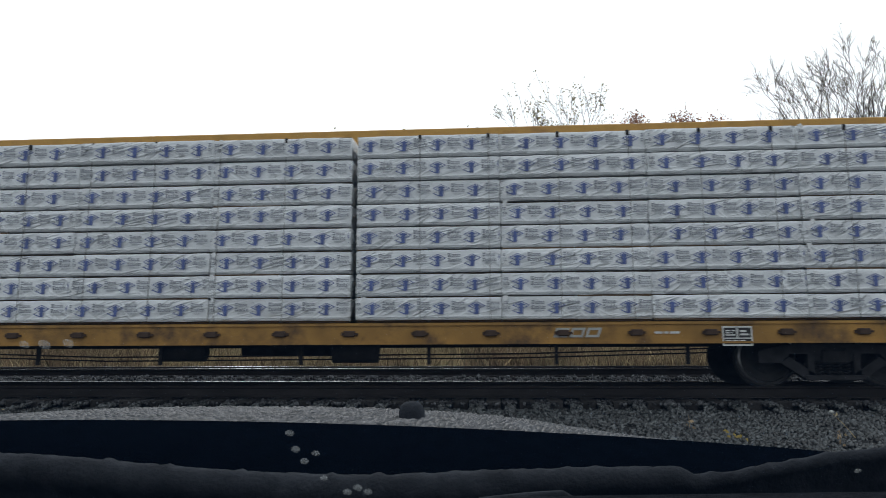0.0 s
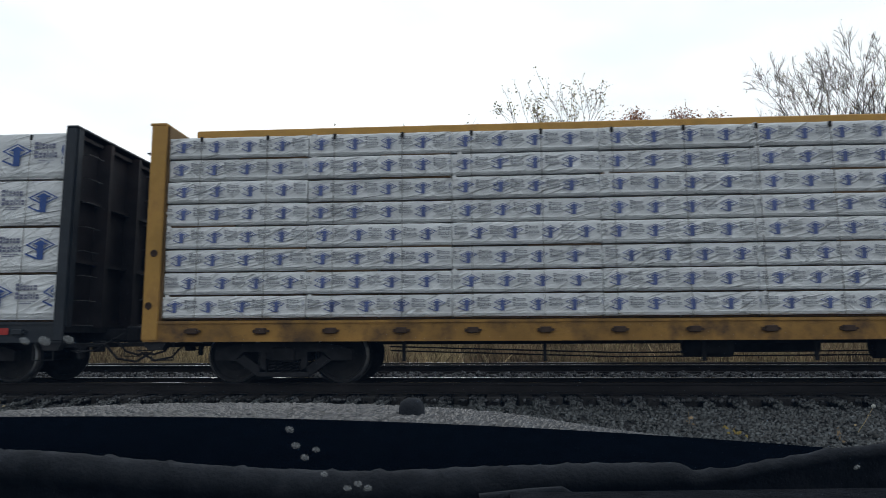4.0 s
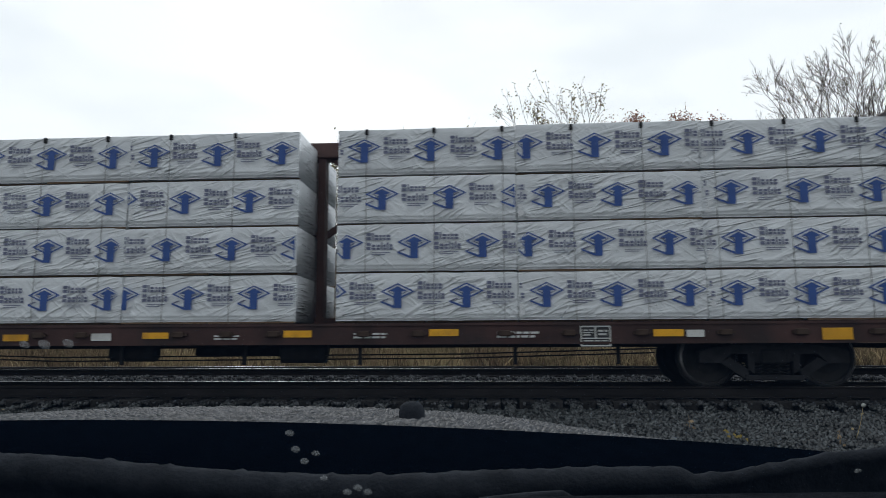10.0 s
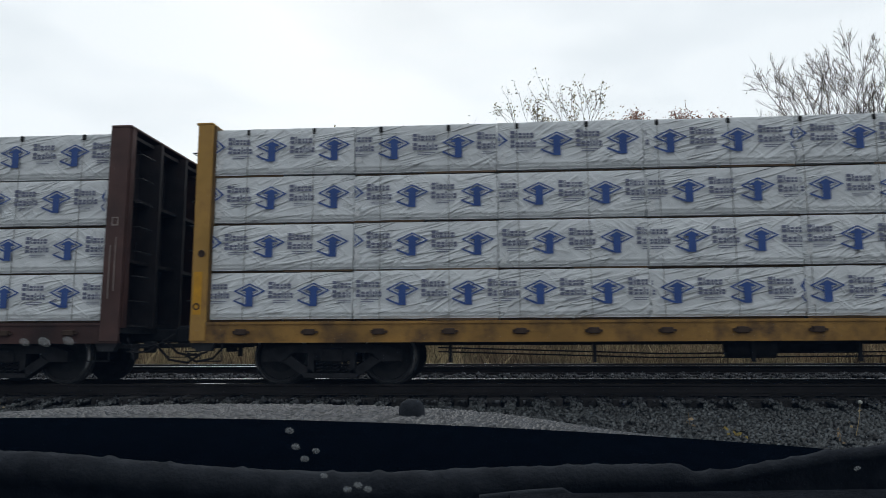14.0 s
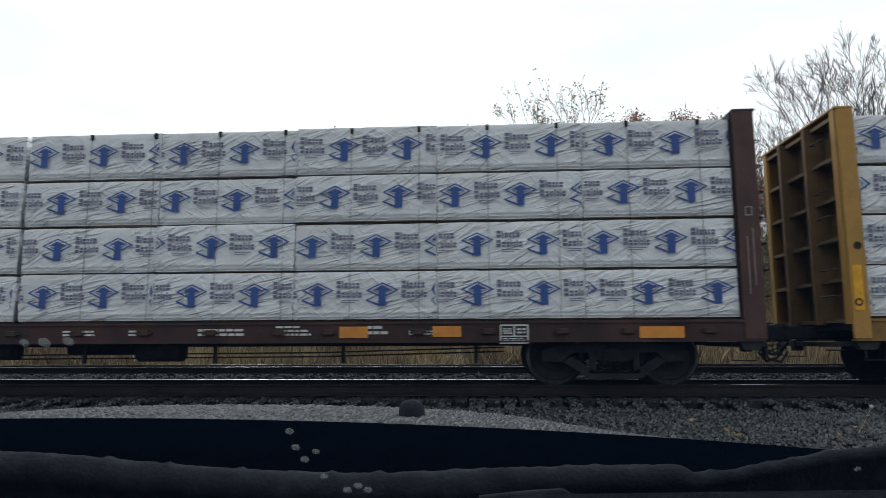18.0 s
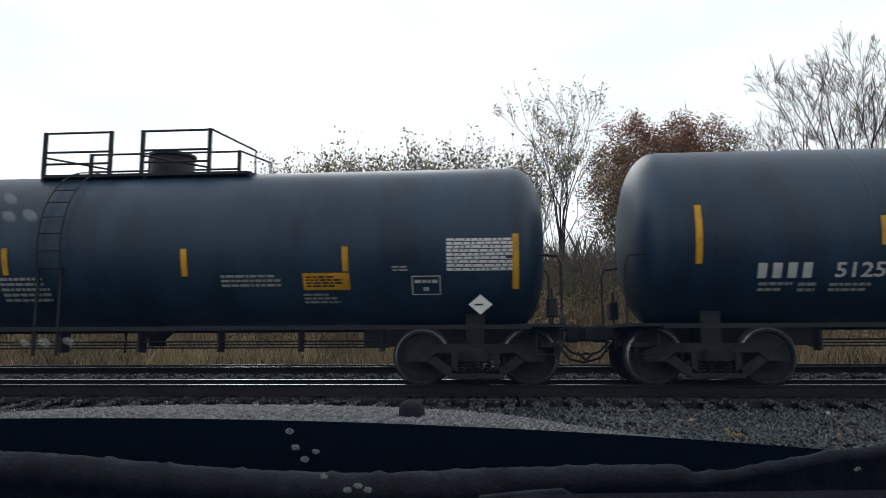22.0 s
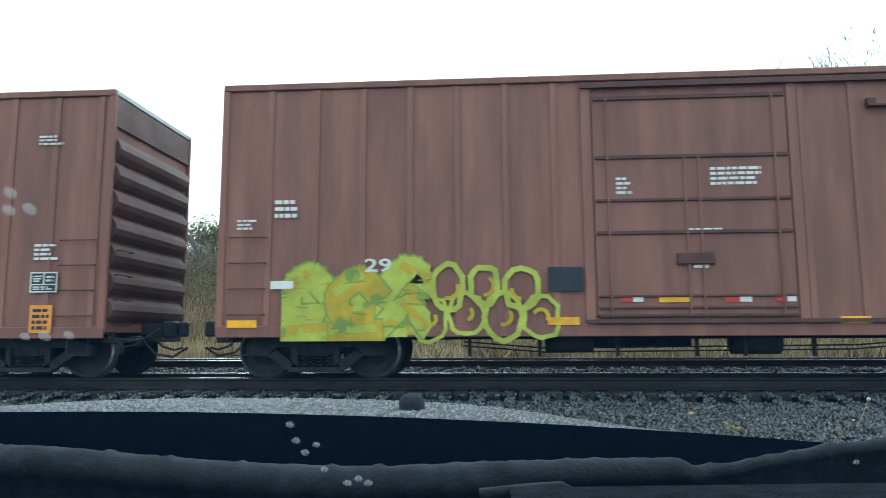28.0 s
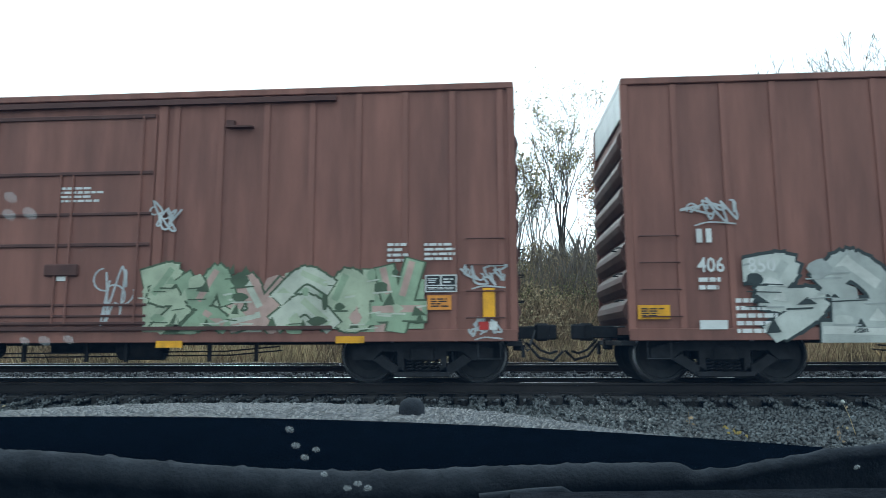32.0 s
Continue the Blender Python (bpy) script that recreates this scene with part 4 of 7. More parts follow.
for p in WHEELSET_ME.polygons:
    c = p.center
    rr = math.hypot(c.x, c.z)
    if 0.43 < rr < 0.47 and abs(c.y) > 0.70:
        p.material_index = 1


def side_frame():
    g = Geo()
    # top member, two legs and the spring seat, leaving the windows open
    g.prism(((-1.13, 0.38), (-0.80, 0.38), (-0.66, 0.52), (0.66, 0.52), (0.80, 0.38), (1.13, 0.38), (1.13, 0.56), (0.92, 0.62), (0.55, 0.67), (-0.55, 0.67), (-0.92, 0.62), (-1.13, 0.56)), -0.08, 0.08)
    for s in (-1, 1):
        g.prism(((s * 0.80, 0.38), (s * 0.42, 0.12), (s * 0.28, 0.12), (s * 0.28, 0.20), (s * 0.66, 0.47)), -0.07, 0.07)
        g.box(s * 0.34 - 0.05, s * 0.34 + 0.05, -0.07, 0.07, 0.18, 0.54)
    g.box(-0.44, 0.44, -0.09, 0.09, 0.11, 0.19, 0.01)
    g.box(-0.33, 0.33, -0.05, 0.05, 0.40, 0.53)
    return g.mesh("side_frame", BOGIE_STEEL)


SIDE_ME = side_frame()
g = Geo()
for k in range(4):
    x = -0.21 + 0.14 * k
    pts = [(x + 0.05 * math.cos(a * 0.9), 0.05 * math.sin(a * 0.9), 0.19 + 0.0075 * a) for a in range(29)]
    g.tube(pts, 0.013, 4)
SPRING_ME = g.mesh("coil_springs", BOGIE_STEEL)
BOLSTER_ME = Geo().box(-0.2, 0.2, -1.1, 1.1, 0.36, 0.60, 0.03).box(-0.75, 0.75, -0.06, 0.06, 0.42, 0.5).mesh("bolster", BOGIE_STEEL)


def bogie(wagon, x, base=1.81):
    b = part("bogie", BOLSTER_ME, wagon, pose(x, 0, 0), "dark steel two-axle bogie")
    for s in (-1, 1):
        part("side_frame", SIDE_ME, b, pose(0, s * 0.99, 0) @ Matrix.Diagonal((base / 1.81, 1, 1, 1)))
        part("springs", SPRING_ME, b, pose(0, s * 0.99, 0))
    for s in (-1, 1):
        w = part("wheelset", WHEELSET_ME, b, pose(s * base / 2, 0, WHEEL_R))
        WHEELSETS.append((w, wagon, x + s * base / 2, s * base / 2))
    return b


g = Geo().box(-0.55, 0.35, -0.09, 0.09, 0.72, 0.94, 0.02).box(0.30, 0.55, -0.17, 0.10, 0.68, 0.99, 0.04).box(0.45, 0.70, 0.02, 0.14, 0.70, 0.97, 0.03)
g.tube([(0.2, -0.25, 0.70), (0.38, -0.24, 0.52), (0.55, -0.15, 0.46), (0.68, -0.08, 0.50)], 0.022, 6)
g.tube([(0.15, -1.05, 0.62), (0.22, -0.4, 0.70), (0.3, 0.0, 0.74)], 0.016, 5)
g.tube([(0.12, -0.5, 0.66), (0.34, -0.46, 0.40), (0.6, -0.3, 0.34), (0.78, -0.12, 0.5)], 0.024, 6)
g.tube([(0.02, -1.3, 0.78), (0.1, -1.3, 0.52), (0.16, -0.9, 0.55), (0.3, -0.2, 0.86)], 0.013, 5)
g.box(-0.1, 0.06, -0.55, -0.35, 0.52, 0.72, 0.02).box(-0.2, 0.04, -1.2, 1.2, 0.60, 0.68, 0.01).box(0.02, 0.07, -1.15, -1.0, 0.42, 0.62)
COUPLER_ME = g.mesh("coupler", STEEL_DARK)


def wagon_at(front, rear, name, label, category, group):
    uc = (front + rear) / 2
    w = thing(name, label, category, pose(uc, TRACK_Y, 0), group)
    WAGONS.append((w, uc))
    for s in (1, -1):
        part("coupler", COUPLER_ME, w, pose(s * ((front - rear) / 2 + 0.05), 0, 0, 0, 0, 0 if s > 0 else 180))
    return w, uc, (front - rear) / 2


# ---------------------------------------------------------------- lumber packs
def clip_poly(poly, x0, x1):
    q = [(min(max(x, x0), x1), z) for x, z in poly]
    return q if max(x for x, _ in q) - min(x for x, _ in q) > 0.004 else None


def print_mesh(length, height, phase, unit, rng, y):
    """The printed wrap: a plain blue emblem and two rows of bars in place of a name, over and over."""
    blue, slate = Geo(), Geo()
    x0, x1 = -length / 2 + 0.02, length / 2 - 0.02
    s = unit / 1.09
    zc = height * 0.53 + 0.055 * s

    def put(g, poly, cx, dy=0.0):
        q = clip_poly([(cx + a * s, zc + b * s) for a, b in poly], x0, x1)
        if q:
            g.flat(q, y - dy)

    x = -length / 2 - phase * unit
    while x < length / 2:
        c = x + 0.26 * s
        # a thin diamond ring behind a roofed post, with an open chevron low on one side
        for sx in (-1, 1):
            put(blue, [(0, 0.128), (sx * 0.275, 0.002), (sx * 0.225, 0.002), (0, 0.106)][::sx], c)
            put(blue, [(sx * 0.275, 0.002), (sx * 0.062, -0.098), (sx * 0.062, -0.072), (sx * 0.225, 0.002)][::sx], c)
            put(slate, [(sx * 0.165, 0.006), (sx * 0.062, -0.048), (sx * 0.062, -0.034), (sx * 0.14, 0.006)][::sx], c)
            put(blue, [(sx * 0.145, 0.010), (sx * 0.062, 0.0), (0, 0.0), (0, 0.082)][::sx], c, 0.001)
        put(blue, [(-0.062, 0.02), (-0.062, -0.25), (0.062, -0.25), (0.062, 0.02)], c, 0.002)
        put(blue, [(-0.27, -0.138), (-0.062, -0.215), (-0.062, -0.25), (-0.27, -0.164)], c, 0.001)
        put(slate, [(-0.27, -0.145), (-0.15, -0.098), (-0.125, -0.110), (-0.235, -0.155)], c)
        tx = x + 0.58 * s
        for line, widths in ((0.035, (0.075, 0.022, 0.062, 0.04, 0.04, 0.062)), (-0.115, (0.072, 0.060, 0.055, 0.022, 0.036, 0.022, 0.055))):
            q = 0.0
            for i, ww in enumerate(widths):
                hh = 0.115 if i == 0 or ww < 0.03 else 0.082
                if ww < 0.03:
                    put(slate, [(q, line), (q + ww, line), (q + ww, line + hh), (q, line + hh)], tx)
                else:
                    # two short bars, one over the other
                    for k in (0.0, 0.58):
                        put(slate, [(q, line + k * hh), (q + ww, line + k * hh), (q + ww, line + (k + 0.42) * hh), (q, line + (k + 0.42) * hh)], tx)
                q += ww + 0.017
        for k, w in ((-0.165, 0.30), (-0.195, 0.22)):
            put(slate, [(0.08, k), (0.08 + w, k), (0.08 + w, k + 0.011), (0.08, k + 0.011)], tx)
        x += unit
    n = len(blue.v)
    me = mesh_of("print", blue.v + slate.v, blue.f + [[i + n for i in q] for q in slate.f], INK_PALE if height < 0.5 else INK)
    me.materials.append(INK_GREY if height < 0.5 else INK_TEXT)
    k = len(blue.f)
    for i, p in enumerate(me.polygons):
        p.material_index = 1 if i >= k else 0
    return me


def pack_mesh(length, height, rng):
    """A wrapped pack of boards: a slack front sheet over a solid block."""
    nx = 56
    levels = [0, 0.03, 0.055, 0.085, 0.115, 0.16] + [0.16 + 0.80 * k / 11 for k in range(1, 12)] + [1.0]
    pleat = {0.03: -0.020, 0.055: 0.016, 0.085: -0.022, 0.115: 0.008}
    nz = len(levels) - 1
    v, f = [], []
    ph = rng.uniform(0, 50)
    for b in levels:
        for i in range(nx + 1):
            a = i / nx
            x, z = (a - 0.5) * length, b * height
            edge = min(1, 10 * min(a, 1 - a)) * min(1, 5 * (1 - b)) * min(1, 12 * b)
            k = (z - 0.8 * x) * 1.0
            ridge = 1 - 2 * abs(noise.noise((x * 1.1 + z * 1.3 + ph, k * 5.0 + ph, 1.0)))
            fine = 1 - 2 * abs(noise.noise((x * 2.5 - ph, (z + 0.5 * x) * 9.0, 4.0)))
            mask = max(0.0, noise.noise((x * 1.3 + ph, z * 1.5, 8.0)) + 0.45)
            d = 0.014 * noise.noise((x * 2.0 + ph, z * 3.0, ph)) + mask * (0.026 * max(0, ridge) ** 3 + 0.015 * max(0, fine) ** 3)
            d = d * edge + pleat.get(b, 0.0)
            y = -d + 0.02 * (1 - min(1, 12 * min(a, 1 - a))) + (0.012 if b in (0, 1.0) else 0)
            zz = z + (0.008 * noise.noise((x * 3, ph, 7)) if b in (0, 1.0) else 0)
            v.append((x, y, zz))
    for j in range(nz):
        for i in range(nx):
            q = j * (nx + 1) + i
            f.append([q, q + 1, q + nx + 2, q + nx + 1])
    n = len(v)
    L, H, D = length / 2, height, 1.19
    v += [(-L, 0.02, 0), (L, 0.02, 0), (L, 0.02, H), (-L, 0.02, H), (-L, D, 0), (L, D, 0), (L, D, H), (-L, D, H)]
    f += [[n + i for i in q] for q in ((1, 5, 6, 2), (0, 3, 7, 4), (3, 2, 6, 7), (0, 4, 5, 1), (4, 7, 6, 5))]
    return mesh_of("lumber_pack", v, f, WRAP, True)


rng_p = random.Random(77)
PACKS = {}
for key, (ln, ht, unit, count) in {"8": (2.42, 0.755, 1.09, 7), "10": (3.0, 0.755, 1.13, 7), "low": (2.42, 0.352, 0.575, 6)}.items():
    PACKS[key] = []
    for i in range(count):
        PACKS[key].append((pack_mesh(ln, ht, rng_p), print_mesh(ln, ht, rng_p.random(), unit, rng_p, -0.034), ln, ht))
FOLD_ME = Geo().flat([(-0.05, 0), (0.04, 0.01), (0.055, 0.09), (-0.03, 0.11)], 0).flat([(0.0, 0.1), (0.07, 0.14), (0.05, 0.2), (-0.02, 0.19)], 0.002).mesh("end_fold", WRAP_PATCH)
SKIRT_ME = Geo().prism([(-0.5, 0), (0.5, 0), (0.5, 0.03), (-0.5, 0.03)], 0, 0.03).mesh("dunnage", TIMBER)
CABLE_MES = {}


def load_packs(w, uc, half, kind, gaps_low, gaps_high, rng, ends):
    rows, pitch, z0 = (8, 0.384, 1.05) if kind == "low" else (4, 0.803, 1.04)
    for r in range(rows):
        gaps = gaps_low if r < rows / 2 else gaps_high
        spans, a = [], -half + ends[1] + 0.03
        for g0, g1 in sorted((p - uc, q - uc) for p, q in gaps):
            spans.append((a, g0))
            a = g1
        spans.append((a, half - ends[0] - 0.03))
        for s0, s1 in spans:
            base = PACKS[kind][0][2]
            n = max(1, round((s1 - s0) / base))
            ln = (s1 - s0) / n
            for i in range(n):
                me, pr, bl, ht = PACKS[kind][rng.randrange(len(PACKS[kind]))]
                x = s0 + (i + 0.5) * ln
                z = z0 + r * pitch + 0.03
                dy = rng.uniform(-0.02, 0.02)
                sz = rng.uniform(1.015, 1.06) if r == rows - 1 else rng.uniform(0.995, 1.03)
                for side in (-1, 1):
                    m = pose(x, side * (1.395 + dy), z, 0, 0, 0 if side < 0 else 180) @ Matrix.Diagonal(((ln - 0.008) / bl, 1, sz, 1))
                    p = part("lumber_pack", me, w, m, "white plastic-wrapped pack of lumber")
                    part("print", pr, p)
                    if side < 0:
                        part("end_fold", FOLD_ME, p, pose(-bl / 2 + 0.07, -0.02, rng.uniform(0.05, 0.2), 0, rng.uniform(-20, 20), 0))
            for i in range(n * 2):
                part("dunnage", SKIRT_ME, w, pose(s0 + (i + 0.5) * ln / 2, -1.375 if rng.random() < 0.16 else -1.29, z0 + r * pitch, 0, 0, 0) @ Matrix.Diagonal((ln / 2 - 0.03, 1, 1, 1)))


def bulkhead_mesh(paint, inner, high, wide):
    """End wall of a centre-beam car: corner posts, uprights, rails and a plate, its outer face at x = 0."""
    g, p = Geo(), Geo()
    top = 4.345 if not high else 4.34
    for s in (-1, 1):
        p.box(-wide, 0.0, s * 1.45 - 0.03, s * 1.45 + 0.03, 0.72, top, 0.012)
        p.box(-0.04, 0.02, min(s * 1.28, s * 1.42), max(s * 1.28, s * 1.42), 0.95, top)
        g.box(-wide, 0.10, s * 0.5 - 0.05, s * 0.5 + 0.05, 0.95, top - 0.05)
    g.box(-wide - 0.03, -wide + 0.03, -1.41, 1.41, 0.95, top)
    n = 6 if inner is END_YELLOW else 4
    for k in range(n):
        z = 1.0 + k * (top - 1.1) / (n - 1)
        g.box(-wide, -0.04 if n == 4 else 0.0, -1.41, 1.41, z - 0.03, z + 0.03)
    p.box(-wide, 0.03, -1.48, 1.48, top, top + 0.04, 0.008)
    return p.mesh("bulkhead", paint), g.mesh("end_frame", inner)


RUNG_ME = Geo().tube([(0.06, -0.22, 0), (0.15, -0.22, 0), (0.15, 0.22, 0), (0.06, 0.22, 0)], 0.011, 5).mesh("rung", STEEL_DARK)
WINCH_MES, BULK_MES = {}, {}
POST_WORN = mat("worn_post_metal", (0.26, 0.22, 0.20), 0.6, 0.2, 0.3, 12)
TIE_ROD_ME = Geo().tube([(0, 0, 0), (0, -0.012, 0.03), (0, -0.012, 0.86), (0, 0, 0.9)], 0.009, 5).mesh("tie_rod", POST_WORN)
CARD_ME = Geo().box(-0.055, 0.055, -0.006, 0.006, -0.075, -0.055).box(-0.055, 0.055, -0.006, 0.006, 0.055, 0.07).box(-0.055, -0.04, -0.006, 0.006, -0.055, 0.055).box(0.04, 0.055, -0.006, 0.006, -0.055, 0.055).mesh("card_holder", POST_WORN)
POCKET_ME = Geo().lathe([(0.0, 0.062), (-0.012, 0.058), (-0.012, 0.036), (-0.002, 0.034), (-0.002, 0.001)], 16, "y").mesh("tie_down_pocket", WINCH_RUST)
PAD_ME = Geo().prism([(-0.2, 0.09), (0.2, 0.09), (0.12, -0.06), (-0.12, -0.06)], -0.03, 0.1).mesh("jacking_pad", STEEL_DARK)
CORNER_ME = Geo().box(-0.026, 0.026, -0.012, 0.08, -0.085, 0.006, 0.006).mesh("corner_guard", BLACK_RUBBER)
STIRRUP_ME = Geo().tube([(-0.18, 0, 0.72), (-0.18, 0, 0.40), (0.18, 0, 0.40), (0.18, 0, 0.72)], 0.014, 5).mesh("stirrup", STEEL_DARK)


def underbody(w, half, rng):
    g = Geo().box(-half + 0.5, half - 0.5, -0.16, 0.16, 0.63, 0.86)
    g.box(-1.3, 0.4, 0.3, 0.9, 0.48, 0.72, 0.03)
    part("centre_sill", g.mesh("centre_sill", STEEL_DARK), w)
    g = Geo()
    for y, z in ((-0.85, 0.55), (-0.70, 0.48)):
        g.tube([(-half + 4.0, y, z + 0.05), (-half * 0.3, y, z - 0.06), (half * 0.35, y, z - 0.02), (half - 4.0, y, z + 0.06)], 0.012, 4)
    part("brake_pipe", g.mesh("brake_pipe", STEEL_DARK), w)
    g = Geo()
    for k in range(7):
        x = -half + 4.4 + k * (2 * half - 8.8) / 6 + rng.uniform(-0.3, 0.3)
        g.box(x - 0.03, x + 0.03, -1.0, -0.95, 0.36, 0.75)
    part("hangers", g.mesh("hangers", STEEL_DARK), w)
    for x, r in ((-1.9, 0.17), (1.1, 0.2)):
        part("air_reservoir", Geo().lathe([(-0.4, 0.02), (-0.38, r), (0.38, r), (0.4, 0.02)], 14, "x").mesh("air_reservoir", STEEL_DARK, True), w, pose(x, -0.75, 0.58))


def centre_beam(front, rear, paint, kind, label, gaps_low=(), gaps_high=None, seed=1):
    rng = random.Random(seed)
    w, uc, half = wagon_at(front, rear, "centre_beam_wagon", label, "railway wagon", "lumber wagons")
    high = kind == "low"
    for s in (-1, 1):
        g = Geo().box(-half + 0.02, half - 0.02, s * 1.42 - 0.03, s * 1.42 + 0.03, 0.70, 1.0, 0.01)
        g.box(-half + 0.02, half - 0.02, min(s * 1.30, s * 1.47), max(s * 1.30, s * 1.47), 0.985, 1.03)
        g.box(-half + 0.02, half - 0.02, min(s * 1.33, s * 1.47), max(s * 1.33, s * 1.47), 0.69, 0.72)
        part("side_sill", g.mesh("side_sill", (GRIME_SOOT if seed in (8, 11) else GRIME_YELLOW) if paint is YELLOW_CB else (paint if paint is NAVY_CB else GRIME_BROWN)), w)
    part("deck", Geo().box(-half + 0.05, half - 0.05, -1.36, 1.36, 0.86, 1.0).mesh("deck", STEEL_DARK), w)
    ends = (0.18, 0.17) if paint is NAVY_CB else (0.33, 0.26)
    if paint.name not in WINCH_MES:
        WINCH_MES[paint.name] = Geo().box(-0.09, 0.09, -0.045, 0.04, -0.045, 0.05, 0.012).box(-0.13, -0.09, -0.02, 0.02, -0.025, 0.025).box(0.09, 0.14, -0.025, 0.025, -0.018, 0.018).mesh("winch", NAVY_CB if paint is NAVY_CB else WINCH_RUST)
    winch = WINCH_MES[paint.name]
    for s, wide in ((1, ends[0]), (-1, ends[1])):
        key = (paint.name, high, wide)
        if key not in BULK_MES:
            BULK_MES[key] = bulkhead_mesh(paint, END_YELLOW if paint is YELLOW_CB else END_SHADE, high, wide)
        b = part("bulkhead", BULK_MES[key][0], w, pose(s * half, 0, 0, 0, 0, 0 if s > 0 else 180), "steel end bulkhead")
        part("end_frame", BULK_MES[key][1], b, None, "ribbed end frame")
        xm = s * (half - wide / 2)
        if paint in (BROWN_CB, RED_CB):
            part("tie_rod", TIE_ROD_ME, w, pose(xm - 0.05, -1.482, 1.42))
            part("tie_rod", TIE_ROD_ME, w, pose(xm + 0.04, -1.482, 1.55))
            part("card_holder", CARD_ME, w, pose(xm, -1.482, 2.72), "pale routing card holder")
        elif paint is YELLOW_CB:
            part("tie_down_pocket", POCKET_ME, w, pose(xm + 0.02, -1.482, 2.15))
            part("tie_down_pocket", POCKET_ME, w, pose(xm - 0.03, -1.482, 1.28))
        part("jacking_pad", PAD_ME, w, pose(s * (half - 0.22), -1.40, 0.62))
        for k in range(9):
            part("rung", RUNG_ME, b, pose(0, -1.075 * s, 0.55 + 0.42 * k))
        for q in (-1, 1):
            part("stirrup", STIRRUP_ME, w, pose(s * (half - 0.35), q * 1.42, 0))
    g = Geo().box(-half + 0.2, half - 0.2, -0.18, 0.18, 4.13, 4.42 if not high else 4.64, 0.02)
    g.box(-half + 0.2, half - 0.2, -0.13, 0.13, 1.0, 1.16)
    part("top_chord", g.mesh("top_chord", paint), w)
    n = 9
    for i in range(n + 1):
        x = -half + 0.4 + i * (2 * half - 0.8) / n
        part("beam_post", Geo().box(-0.07, 0.07, -0.12, 0.12, 1.1, 4.3).mesh("beam_post", paint), w, pose(x, 0, 0))
        if i < n:
            dx = (2 * half - 0.8) / n
            g = Geo()
            for (xa, za), (xb, zb) in ((((0.1, 2.7)), ((dx - 0.1, 4.2))), (((0.1, 4.2)), ((dx - 0.1, 2.7)))):
                g.prism([(xa, za - 0.07), (xb, zb - 0.07), (xb, zb + 0.07), (xa, za + 0.07)], -0.03, 0.03)
            part("beam_brace", g.mesh("beam_brace", paint), w, pose(x, 0, 0))
    load_packs(w, uc, half, kind, gaps_low, gaps_low if gaps_high is None else gaps_high, rng, ends)
    top = 4.27 if not high else 4.15
    cable = Geo().tube([(0, -1.425, 0.86), (0, -1.418, 2.0), (0, -1.416, 3.2), (0, -1.41, top - 0.01), (0, -0.8, top + 0.04), (0, -0.12, 4.36)], 0.0045, 4).mesh("cable", CABLE)
    n = 19
    for i in range(n):
        x = -half + 0.85 + i * (2 * half - 1.7) / (n - 1)
        skip = any(g0 - uc - 0.05 < x < g1 - uc + 0.05 for g0, g1 in (gaps_low if gaps_high is None else gaps_high))
        if not skip:
            part("cable", cable, w, pose(x, 0, 0))
            part("corner_guard", CORNER_ME, w, pose(x, -1.405, top - 0.02))
        part("winch", winch, w, pose(x, -1.465, 0.86))
    underbody(w, half, rng)
    for s in (1, -1):
        bogie(w, s * (half - 2.25), 1.85)
    return w, uc, half


CB_LABELS = {
    "y8": "yellow centre-beam wagon stacked eight high with white-wrapped lumber",
    "y": "yellow centre-beam wagon loaded four high with white-wrapped lumber",
    "b": "brown centre-beam wagon loaded four high with white-wrapped lumber",
    "r": "oxide-red centre-beam wagon loaded four high with white-wrapped lumber",
    "n": "navy-grey centre-beam wagon loaded four high with white-wrapped lumber"}
CARS = {}
CARS["C0"] = centre_beam(7.6, -14.42, YELLOW_CB, "low", CB_LABELS["y8"], ((-2.29, -2.20),), seed=1)
CARS["C1"] = centre_beam(-15.87, -37.9, BROWN_CB, "8", CB_LABELS["b"] + ", gapped", ((-28.37, -28.17),), ((-27.19, -26.45),), seed=2)
CARS["C2"] = centre_beam(-38.79, -61.04, YELLOW_CB, "low", CB_LABELS["y8"], seed=3)
CARS["C3"] = centre_beam(-62.38, -84.32, NAVY_CB, "8", CB_LABELS["n"], ((-72.23, -72.07),), seed=4)
CARS["C4"] = centre_beam(-85.86, -107.84, RED_CB, "10", CB_LABELS["r"] + ", gapped", ((-95.76, -95.11),), seed=5)
CARS["C5"] = centre_beam(-109.24, -131.34, BROWN_CB, "10", CB_LABELS["b"] + ", gapped", ((-119.07, -118.66),), seed=6)
CARS["C6"] = centre_beam(-132.36, -154.31, BROWN_CB, "10", CB_LABELS["b"] + ", gapped", ((-142.23, -141.57),), seed=7)
CARS["C7"] = centre_beam(-155.15, -177.01, YELLOW_CB, "8", CB_LABELS["y"], seed=8)
CARS["C8"] = centre_beam(-177.91, -199.9, YELLOW_CB, "8", CB_LABELS["y"], ((-180.66, -180.54),), seed=9)
CARS["C9"] = centre_beam(-201.1, -223.05, BROWN_CB, "8", CB_LABELS["b"], seed=10)
CARS["C10"] = centre_beam(-224.12, -246.08, YELLOW_CB, "8", CB_LABELS["y"], ((-236.31, -236.22),), seed=11)
CARS["C11"] = centre_beam(-247.36, -269.39, BROWN_CB, "8", CB_LABELS["b"], ((-259.57, -259.5),), seed=12)


# ---------------------------------------------------------------- tank wagons
MARKS = []


